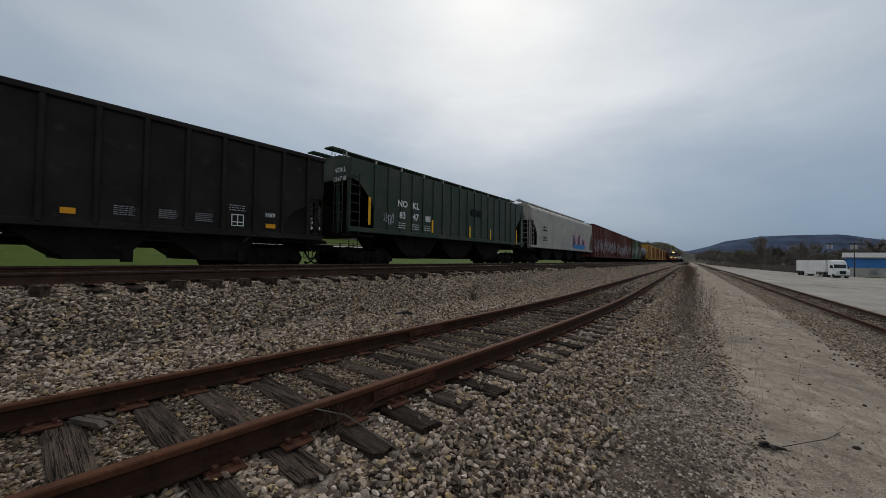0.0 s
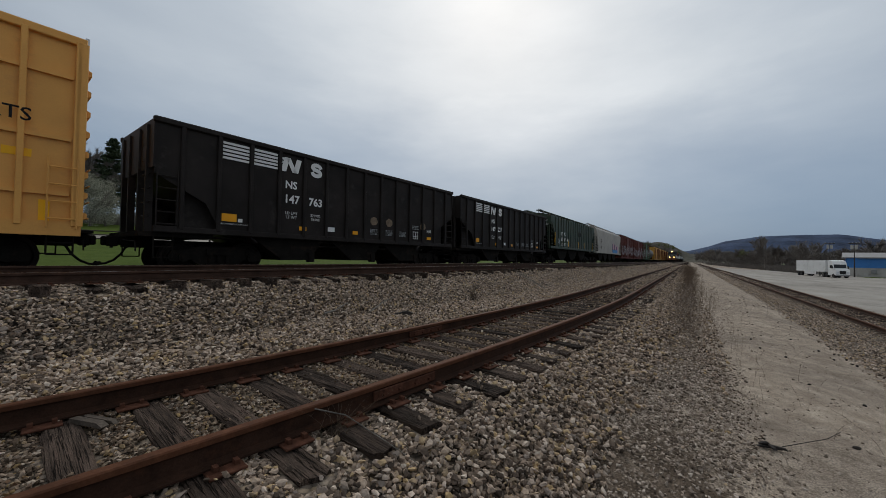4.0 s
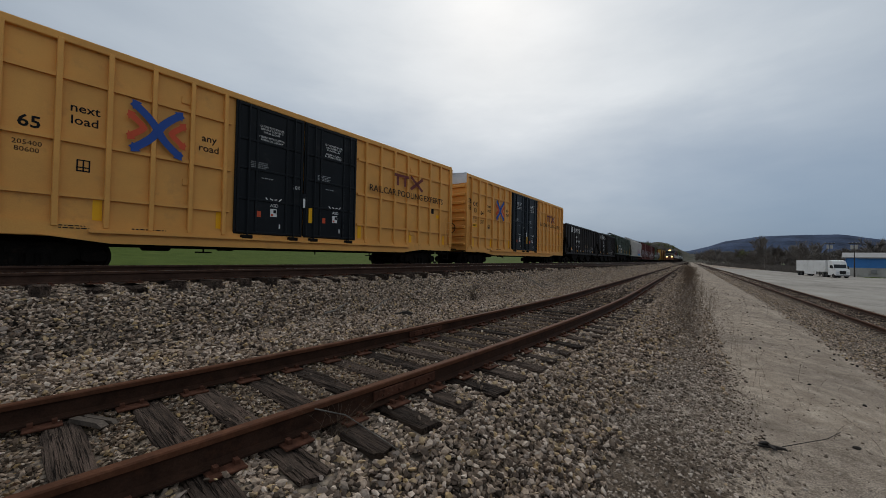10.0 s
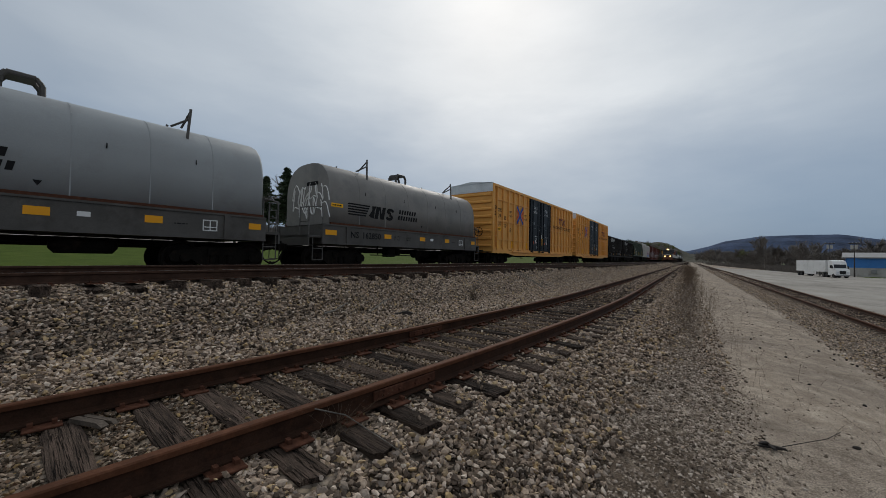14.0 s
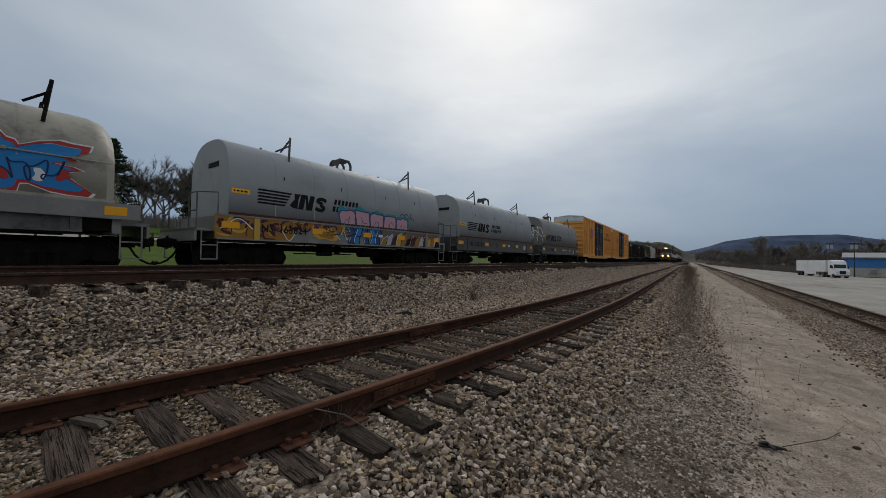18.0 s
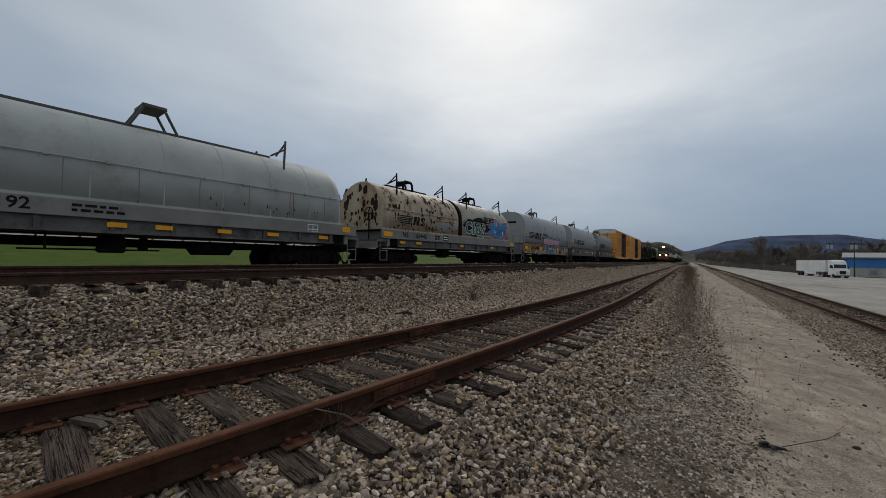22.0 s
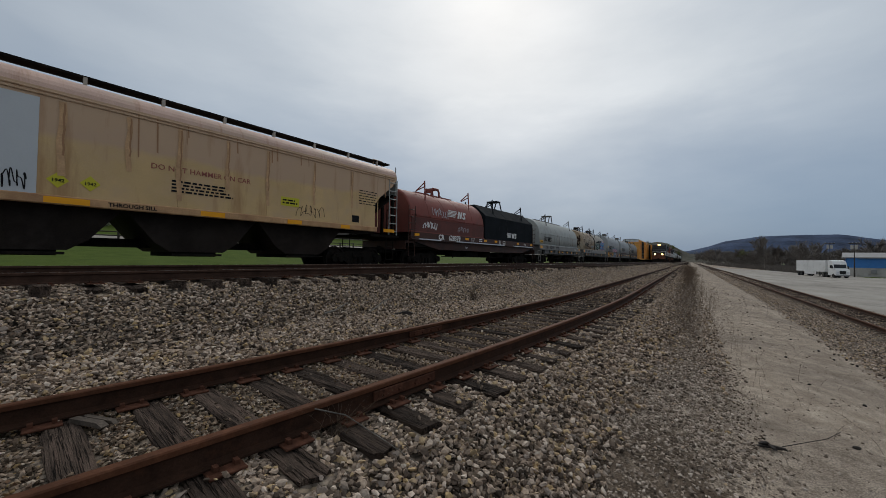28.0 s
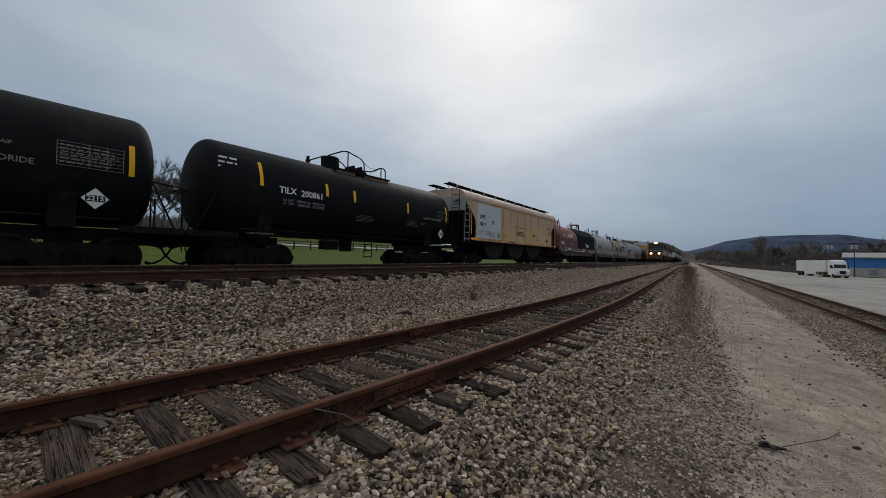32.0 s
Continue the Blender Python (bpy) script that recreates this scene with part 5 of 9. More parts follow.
M_BUFF = material("burnt_paint_spot", (0.19, 0.14, 0.095), 0.8, vary=0.3, scale=9, grain=60, bump=0.1)
open_hopper(61.5, "147763", "229900\n56100", "black steel open-top hopper car with white stencils and rusty patches", True)
open_hopper(74.80, "149237", "230400\n55600", "black steel open-top hopper car with white stencils")


# ---- high-cube boxcars ----
M_LOGO_BLUE, M_LOGO_RED, M_MAROON = plain("emblem_blue", (0.025, 0.08, 0.33)), plain("emblem_red", (0.62, 0.09, 0.035)), plain("maroon_marks", (0.16, 0.035, 0.03))
M_DOOR = material("black_door_paint", (0.010, 0.012, 0.014), 0.4, spec=0.12, vary=0.2, scale=1.0, bump=0.05, dirt=(0.03, 0.03, 0.03), dirt_amount=0.15)
M_YTAPE = plain("yellow_tape", (0.90, 0.46, 0.008), 0.4)


def boxcar(middle, numbers, label):
    root = car("boxcar", label, middle, "boxcar")
    H, W, z0, z1 = 8.1, 1.55, 1.0, 5.18
    part("body", boxes((-H, H, -W + 0.05, W - 0.05, z0, z1)), M_YELLOW, root)
    part("roof", prism([(-W + 0.03, z1), (-W + 0.03, z1 + 0.04), (0, z1 + 0.2), (W - 0.03, z1 + 0.04), (W - 0.03, z1)], -H - 0.03, H + 0.03), M_SILVER, root)
    for k in range(13):
        x = -H + 0.3 + k * (2 * H - 0.6) / 12
        part("roof_rib", shared("roof_rib", lambda: prism([(-W + 0.2, z1 + 0.05), (-W + 0.2, z1 + 0.09), (0, z1 + 0.24), (W - 0.2, z1 + 0.09), (W - 0.2, z1 + 0.05)], -0.04, 0.04)), M_SILVER, root).matrix_basis = pose(x, 0, 0)
    left = [-7.55 + k * 0.815 for k in range(7)]
    right = [2.45 + k * 0.79 for k in range(8)]
    for s in (-1, 1):
        part("eave", boxes((-H, H, s * (W - 0.05), s * (W + 0.045), z1 - 0.16, z1 + 0.01), bevel=0.015), M_YELLOW, root)
        part("side_sill", boxes((-H, H, s * (W - 0.06), s * (W + 0.03), z0 - 0.1, z0 + 0.2)), M_YELLOW, root)
        part("door_sill", prism([(-6.2, z0 - 0.08), (-5.0, z0 - 0.24), (4.6, z0 - 0.24), (5.8, z0 - 0.08)], s * (W - 0.05), s * (W + 0.05), axis="y"), M_YELLOW, root)
        for x in [-H + 0.06] + left + right + [H - 0.06]:
            if -2.5 < x < 2.0:
                continue
            wide = 0.17 if abs(x) > 8 else 0.10
            part("side_post", shared("boxcar_post%d" % (wide * 100), lambda: boxes((-wide / 2, wide / 2, -0.06, 0.04, z0 + 0.1, z1 - 0.1), bevel=0.012)), M_YELLOW, root).matrix_basis = pose(x, s * W - s * 0.0, 0, 0, 0, 0 if s < 0 else 180)
        for z in (4.28, 2.95, 1.78):
            for xa, xb in ((-7.55, -2.5), (2.05, 7.9)):
                part("side_rail", boxes((xa, xb, s * (W - 0.05), s * (W + 0.022), z - 0.04, z + 0.04)), M_YELLOW, root)
        # plug doors
        for xa, xb in ((-2.40, -0.26), (-0.22, 1.95)):
            d = part("door", boxes((xa, xb, s * (W - 0.03), s * (W + 0.05), z0 + 0.16, z1 - 0.16), bevel=0.02), M_DOOR, root, "black-painted plug door")
            t = s * (W + 0.05)
            for z in (z0 + 0.22, 2.2, 3.1, 3.95, z1 - 0.24):
                part("door_rib", boxes((xa + 0.05, xb - 0.05, t - s * 0.02, t + s * 0.03, z - 0.035, z + 0.035), bevel=0.01), M_DOOR, d)
            for x in (xa + 0.08, (xa * 0.72 + xb * 0.28), (xa * 0.28 + xb * 0.72), xb - 0.08):
                part("door_rib", boxes((x - 0.03, x + 0.03, t - s * 0.02, t + s * 0.035, z0 + 0.22, z1 - 0.22), bevel=0.01), M_DOOR, d)
            for x in (xa + 0.35, xb - 0.35):
                part("locking_bar", rods([((x, t + s * 0.06, z0 + 0.1), (x, t + s * 0.06, z1 - 0.2))], 0.022, 6), M_DOOR, d)
                part("door_roller", boxes((x - 0.16, x + 0.16, t - s * 0.03, t + s * 0.09, z0 + 0.02, z0 + 0.14), bevel=0.02), M_UNDER, d)
        part("door_track", boxes((-5.4, 4.9, s * (W - 0.03), s * (W + 0.13), z0 - 0.01, z0 + 0.05)), M_YELLOW, root)
        for e in (-1, 1):
            add_ladder(root, e * (H - 0.08), e * (H - 0.52), s * (W + 0.06), [1.25 + 0.36 * i for i in range(4)], M_YELLOW, 1.05, 2.55)
    # corrugated ends
    for e in (-1, 1):
        for k in range(8):
            z = z0 + 0.35 + k * 0.45
            part("end_rib", shared("end_rib", lambda: prism([(-0.05, -0.12), (0.10, -0.05), (0.10, 0.05), (-0.05, 0.12)], -W + 0.08, W - 0.08, axis="y")), M_YELLOW, root).matrix_basis = pose(e * H, 0, z, 0, 0, 0 if e > 0 else 180)
        part("end_cap", boxes((e * H - 0.03, e * H + 0.035, -W, W, 4.68, z1 + 0.06)), M_SILVER, root)
        part("grab_iron", rods([((e * (H + 0.12), -W + 0.1, z), (e * (H + 0.12), -W + 0.6, z)) for z in (1.3, 1.66, 2.02, 2.38)], 0.017, 5), M_YELLOW, root)
        part("end_platform", boxes((e * H, e * (H + 0.3), -0.9, 0.9, 1.0, 1.06)), M_UNDER, root)
    part("brake_wheel", hand_wheel(), M_UNDER, root).matrix_basis = pose(-H - 0.22, -0.7, 2.2)
    underframe(root, 8.15, (-6.2, 6.2))
    part("brake_rod", rods([((-5, -0.9, 0.72), (5, -0.9, 0.72)), ((-3, -1.2, 0.95), (-3, -1.2, 0.6)), ((0.5, -1.2, 0.95), (0.5, -1.2, 0.6)), ((3, -1.2, 0.95), (3, -1.2, 0.6)), ((-3.2, -1.2, 0.6), (-2.8, -1.2, 0.6)), ((2.8, -1.2, 0.6), (3.2, -1.2, 0.6))], 0.022, 5), M_UNDER, root)
    part("brake_cylinder", boxes((-4.2, -3.6, -0.7, -0.3, 0.62, 0.92), (-2.4, -2.0, -0.8, -0.4, 0.66, 0.92), bevel=0.05), M_UNDER, root)
    add_stirrups(root, (-7.8, 7.8), 1.45, 0.5)
    y = -W - 0.001
    for body, x, z in (("TB", -7.8, 3.72), ("OX", -7.1, 3.62), (numbers[0], -7.8, 3.34), (numbers[1], -7.12, 3.26), (numbers[2], -6.33, 3.18)):
        sign("car_number", root, body, x + 0.02, -W + 0.042 if abs(x) < 7.7 else y - 0.0, z, 0.34, M_INK, 0.006)
    ys = -W + 0.044
    sign("slogan", root, "next\nload", -5.5, ys, 3.55, 0.27, M_INK, 0.003)
    sign("slogan", root, "any\nroad", -3.05, ys, 3.55, 0.27, M_INK, 0.003)
    ye = -W - 0.063
    for side in (-1, 1):
        out = [(-4.22 + side * (0.02 + 0.44 * abs(v) ** 1.5), 3.56 + 0.52 * v) for v in [i / 8 - 1 for i in range(17)]]
        inn = [(-4.22 + side * (0.27 + 0.27 * abs(v) ** 1.2), 3.56 + 0.25 * v) for v in [i / 6 - 1 for i in range(13)]]
        stroke(root, "emblem", out, ye - 0.005 - 0.002 * side, 0.17, M_LOGO_BLUE)
        stroke(root, "emblem", inn, ye - 0.010, 0.13, M_LOGO_RED)
        for tips, mat, w in ((out, M_LOGO_BLUE, 0.15), (inn, M_LOGO_RED, 0.13)):
            for (ex, ez), v in ((tips[0], -1), (tips[-1], 1)):
                bm = bmesh.new()
                bm.faces.new([bm.verts.new((ex + side * dx, ye - 0.012, ez + v * dz)) for dx, dz in ((-w * 0.9, 0.06), (w * 0.25, -w * 0.95), (w * 0.35, 0.10))])
                bmesh.ops.recalc_face_normals(bm, faces=bm.faces)
                part("emblem", bm, mat, root)
    sign("stencil", root, "LD LMT\nLT WT", -7.13, ys, 2.74, 0.135, M_INK)
    sign("stencil", root, "205400\n80600", -6.33, ys, 2.68, 0.14, M_INK)
    patch(root, "yellow_label", -7.12, ys, 2.42, 0.5, 0.2, M_YTAPE)
    bars(root, -7.12, ys - 0.008, 2.42, 0.42, 0.12, 2, M_INK, 6)
    framed(root, -5.5, ys, 2.45, 0.22, 0.26, M_INK)
    patch(root, "data_plate", -6.75, ys, 1.38, 0.26, 0.14, M_YELLOW)
    bars(root, -6.75, ys - 0.006, 1.38, 0.22, 0.09, 3, M_INK, 2, fill=0.3)
    bars(root, -5.6, -W - 0.035, 1.1, 0.5, 0.10, 2, M_INK, 3, fill=0.4)
    bars(root, -4.3, -W - 0.035, 1.12, 0.7, 0.06, 1, M_INK, 4, fill=0.4)
    for x, z in ((-3.62, 4.55), (-3.55, 2.42), (5.15, 4.45), (5.15, 1.62)):
        part("card_board", boxes((x - 0.10, x + 0.10, ys - 0.03, ys + 0.01, z - 0.09, z + 0.09), bevel=0.01), M_YELLOW, root)
    for x, z, h in ((-7.3, 1.45, 0.5), (-5.25, 1.5, 0.46), (-2.75, 1.5, 0.46), (2.2, 1.5, 0.5), (5.1, 1.45, 0.46), (7.55, 1.4, 0.46)):
        patch(root, "reflector", x, ys, z, 0.16, h, M_YTAPE)
    patch(root, "reflector", -0.1 + 0.12, -W - 0.06, 1.9, 0.13, 0.5, M_YTAPE)
    sign("slogan", root, "RAILCAR POOLING EXPERTS", 4.95, -W - 0.063, 3.28, 0.375, M_INK, 0.003)
    yb = -W - 0.063
    part("maroon_emblem", boxes((3.95, 4.85, yb - 0.002, yb + 0.002, 4.0, 4.12), (4.1, 4.22, yb - 0.002, yb + 0.002, 3.62, 4.0), (4.55, 4.67, yb - 0.002, yb + 0.002, 3.62, 4.0)), M_MAROON, root)
    stroke(root, "maroon_emblem", [(5.0, 4.12), (5.75, 3.6)], yb, 0.13, M_MAROON)
    stroke(root, "maroon_emblem", [(5.75, 4.12), (5.0, 3.6)], yb, 0.13, M_MAROON)
    # black door markings
    yd = -W - 0.056
    for x0, d in ((-1.35, 0), (0.9, 1)):
        sign("door_notice", root, ("CLOSE THIS DOOR\nBEFORE CLOSING\nMAIN DOOR", "CLOSE AND LOCK\nDOORS BEFORE\nMOVING CAR")[d], x0, yd, 4.36, 0.088, M_WHITE)
        sign("door_notice", root, ("CIERRE ESTA PUERTA\nANTES DE CERRAR\nLA PUERTA PRINCIPAL", "CIERRE Y PONGA\nEL SEGURO ANTES\nDE MOVER EL CARRO")[d], x0, yd, 4.04, 0.084, M_WHITE)
        bars(root, x0 - 0.35, yd, 3.22, 0.55, 0.26, 5, M_GREYC, d, fill=0.4)
        bars(root, x0 - 0.1, yd, 2.88, 0.4, 0.05, 1, M_GREYC, d)
        sign("stencil", root, "ASD", x0 + 0.12, yd, 2.08, 0.14, M_WHITE)
        patch(root, "placard", x0 + 0.10, yd, 1.86, 0.2, 0.24, M_WHITE)
        patch(root, "placard_mark", x0 + 0.14, yd - 0.007, 1.90, 0.09, 0.10, M_INK)
        patch(root, "placard_mark", x0 + 0.05, yd - 0.007, 1.79, 0.07, 0.06, M_LOGO_RED)
        patch(root, "placard", x0 - 0.35, yd, 1.78, 0.12, 0.18, M_LOGO_RED)
        for k in range(4):
            stroke(root, "stencil", [(x0 - 0.15 + 0.14 * k, 2.3 - 0.02 * k), (x0 - 0.08 + 0.14 * k, 2.22 + 0.03 * k)], yd, 0.03, M_WHITE)
        patch(root, "stencil", x0 + 0.3, yd, 1.45, 0.04, 0.14, M_WHITE)
    sign("stencil", root, "70K", -0.5, yd, 2.75, 0.17, M_WHITE)
    part("latch_handle", boxes((-0.32, -0.18, yd - 0.06, yd, 2.1, 2.6), bevel=0.02), M_DOOR, root)
    patch(root, "stencil", -0.26, yd - 0.07, 2.28, 0.07, 0.3, M_WHITE)
    patch(root, "notice_plate", 6.6, ys, 2.78, 0.3, 0.22, M_INK)
    patch(root, "yellow_label", 7.15, ys, 2.55, 0.4, 0.16, M_YTAPE)
    return root


boxcar(45.95, ("63", "13", "64"), "yellow ribbed boxcar with black double plug doors")
boxcar(28.35, ("63", "39", "65"), "yellow ribbed boxcar with black double doors, ahead of the coil cars")


# ---- coil cars ----
def arch(w, z0, zs, top, n=14, power=2.2):
    """Profile of a rounded hood: straight sides from z0 to zs, then an arch to top."""
    pts = [(-w, z0), (-w, zs)]
    for i in range(1, n):
        a = math.pi * (1 - i / n)
        c, s = math.cos(a), math.sin(a)
        r = (abs(c) ** power + abs(s) ** power) ** (-1 / power)
        pts.append((w * c * r, zs + (top - zs) * s * r))
    return pts + [(w, zs), (w, z0)]


def hood(root, x0, x1, mat, w=1.40, z0=1.72, zs=2.75, top=3.9, power=2.4, faceted=False, round_ends=(0.12, 0.12), rod_z=None, label="", ledge=None):
    prof = [(-w, z0), (-w, 3.12), (-0.62, top), (0.62, top), (w, 3.12), (w, z0)] if faceted else arch(w, z0, zs, top, power=power)

    def ring(x, k):
        return [(x, y * k, z if z <= z0 + 0.01 else z0 + (z - z0) * k) for y, z in prof]

    secs = [ring(x0, 1 - round_ends[0] * 0.55), ring(x0 + round_ends[0] * 0.6, 1 - round_ends[0] * 0.16), ring(x0 + round_ends[0] * 1.6, 1.0), ring(x1 - round_ends[1] * 1.6, 1.0), ring(x1 - round_ends[1] * 0.6, 1 - round_ends[1] * 0.16), ring(x1, 1 - round_ends[1] * 0.55)]
    h = part("hood", loft(secs), mat, root, label, smooth_shade=False)
    if not faceted:
        flags = [abs(p.normal.x) < 0.6 for p in h.data.polygons]
        h.data.polygons.foreach_set("use_smooth", flags)
    # seams
    n = max(2, round((x1 - x0) / 1.45))
    for i in range(1, n):
        x = x0 + (x1 - x0) * i / n
        part("seam", loft([[(x - 0.012, y * 1.004, z * 1.002) for y, z in prof], [(x + 0.012, y * 1.004, z * 1.002) for y, z in prof]]), mat, h)
    k = 0.10 if ledge else 0.035
    for s in (-1, 1):
        part("hood_skirt", boxes((x0 + 0.02, x1 - 0.02, s * (w - 0.03), s * (w + k), z0 - 0.03, z0 + 0.05)), ledge or mat, h)
    if rod_z:
        bm = rods([((x0 + 0.1, -w - 0.03, rod_z), (x1 - 0.1, -w - 0.03, rod_z))], 0.016, 5)
        k = 0
        while x0 + 0.4 + k * 1.0 < x1 - 0.2:
            box(bm, x0 + 0.37 + k, x0 + 0.44 + k, -w - 0.06, -w + 0.02, rod_z - 0.03, rod_z + 0.04)
            k += 1.0
        part("clamp_rod", bm, mat, h)
    return h


def lifting_gear(h, x0, x1, mat, top=3.9, style="hoop", beam=True):
    xm = (x0 + x1) / 2
    for x, s in ((x0 + (x1 - x0) * 0.2, 1), (x1 - (x1 - x0) * 0.2, -1)):
        for y in (-1, 1):
            part("stacking_bracket", rods([((x - 0.02, y * 1.16, top - 0.52), (x + 0.10, y * 1.0, top + 0.46))], 0.038, 5), mat, h)
            part("bracket_brace", rods([((x + 0.05, y * 1.04, top + 0.16), (x - 0.30, y * 0.80, top - 0.08))], 0.03, 5), mat, h)
            part("bracket_brace", rods([((x + 0.08, y * 1.0, top + 0.36), (x + 0.02, y * 0.55, top + 0.02))], 0.03, 5), mat, h)
    if style == "hoop":
        bm = bmesh.new()
        for y in (-0.22, 0.22):
            pts = [(xm - 0.34, y, top - 0.05), (xm - 0.33, y, top + 0.28), (xm - 0.22, y, top + 0.43), (xm + 0.22, y, top + 0.43), (xm + 0.33, y, top + 0.28), (xm + 0.34, y, top - 0.05)]
            for a, b in zip(pts, pts[1:]):
                rod(bm, a, b, 0.055, 6)
        box(bm, xm - 0.24, xm + 0.24, -0.25, 0.25, top + 0.38, top + 0.45)
        box(bm, xm - 0.32, xm - 0.26, -0.25, 0.25, top + 0.18, top + 0.40)
    else:
        bm = rods([((xm - 0.55, y, top - 0.02), (xm - 0.22, y, top + 0.62)) for y in (-0.35, 0.35)] + [((xm + 0.55, y, top - 0.02), (xm + 0.22, y, top + 0.62)) for y in (-0.35, 0.35)], 0.04, 6)
        box(bm, xm - 0.28, xm + 0.28, -0.40, 0.40, top + 0.58, top + 0.68, bevel=0.02)
    part("lifting_eye", bm, mat, h)
    if beam:
        part("lifting_beam", boxes((xm - (x1 - x0) * beam, xm + (x1 - x0) * beam, -0.20, 0.20, top - 0.06, top + 0.07), bevel=0.01), mat, h)


def coil_frame(root, H, mat, sill_top=1.70, sill_bottom=0.98, bogies=4.0, style="deep", walk_mat=None):
    W = 1.46
    for s in (-1, 1):
        if style == "deep":
            part("side_sill", boxes((-H + 0.5, H - 0.5, s * (W - 0.05), s * (W + 0.03), sill_bottom, sill_top)), mat, root)
            for zf in (sill_bottom, sill_top - 0.05):
                part("sill_flange", boxes((-H + 0.5, H - 0.5, s * (W + 0.03), s * (W + 0.06), zf, zf + 0.05)), mat, root)
            for x in (-H + 1.6, H - 1.6):
                part("sill_gusset", boxes((x - 0.08, x + 0.08, s * (W - 0.02), s * (W + 0.07), sill_bottom, sill_top - 0.05)), mat, root)
        else:
            part("side_sill", boxes((-H + 0.2, H - 0.2, s * (W - 0.05), s * (W + 0.03), 1.36, sill_top), (-H + 0.2, H - 0.2, s * (W - 0.05), s * (W + 0.12), 1.33, 1.38)), mat, root)
            part("lower_sill", boxes((-H + 1.2, H - 1.2, s * (W - 0.07), s * (W - 0.01), 1.02, 1.34), (-H + 1.2, H - 1.2, s * (W - 0.07), s * (W + 0.05), 1.0, 1.06)), walk_mat or mat, root)
            n = int(2 * (H - 1.3) / 1.15)
            for i in range(n + 1):
                x = -H + 1.35 + i * (2 * H - 2.7) / n
                part("sill_gusset", shared("sill_gusset", lambda: boxes((-0.05, 0.05, -0.06, 0.06, 1.05, 1.34))), walk_mat or mat, root).matrix_basis = pose(x, s * W, 0)
    part("trough", boxes((-H + 0.6, H - 0.6, -1.38, 1.38, 1.05, 1.62)), M_UNDER, root)
    for e in (-1, 1):
        part("end_platform", boxes((e * (H - 0.55), e * H, -1.40, 1.40, 1.20, 1.28), (e * (H - 0.05), e * H, -1.40, 1.40, 0.92, 1.28), (e * (H - 0.7), e * (H - 0.55), -1.45, 1.45, 1.0, 1.66)), mat, root)
        if style != "deep":
            continue
        for sd in (-1, 1):
            part("handrail", rods([((e * (H - 0.05), sd * v, 1.28), (e * (H - 0.05), sd * v, 2.25)) for v in (0.8, 1.35)] + [((e * (H - 0.05), sd * 1.35, z), (e * (H - 0.05), sd * 0.8, z)) for z in (1.75, 2.25)], 0.02, 5), M_SILLD, root)
        part("handrail", rods([((e * (H - 0.55), -1.42, 1.3), (e * (H - 0.55), -1.42, 2.3)), ((e * (H - 0.05), -1.35, 2.25), (e * (H - 0.55), -1.42, 2.3))], 0.02, 5), M_SILLD, root)
    underframe(root, H, (-bogies, bogies))
    add_stirrups(root, (-H + 0.35, H - 0.35), 1.44, 0.42, 1.2, mat)
    part("air_tank", loft([[(x, -0.6 + r * math.cos(a), 0.72 + r * math.sin(a)) for a in [2 * math.pi * i / 14 for i in range(14)]] for x, r in ((0.6, 0.08), (0.7, 0.2), (1.7, 0.2), (1.8, 0.08))]), M_UNDER, root)
    part("brake_valve", boxes((-1.3, -0.8, -0.9, -0.5, 0.55, 0.95), (-0.5, -0.3, -0.7, -0.5, 0.62, 0.95), bevel=0.04), M_UNDER, root)
    part("brake_rod", rods([((-H + 2.2, -0.5, 0.78), (H - 2.2, -0.5, 0.78)), ((-2.2, -1.2, 1.0), (-2.2, -1.2, 0.62)), ((-2.6, -1.2, 0.62), (-0.2, -1.2, 0.62))], 0.022, 5), M_UNDER, root)
    return -W - 0.035


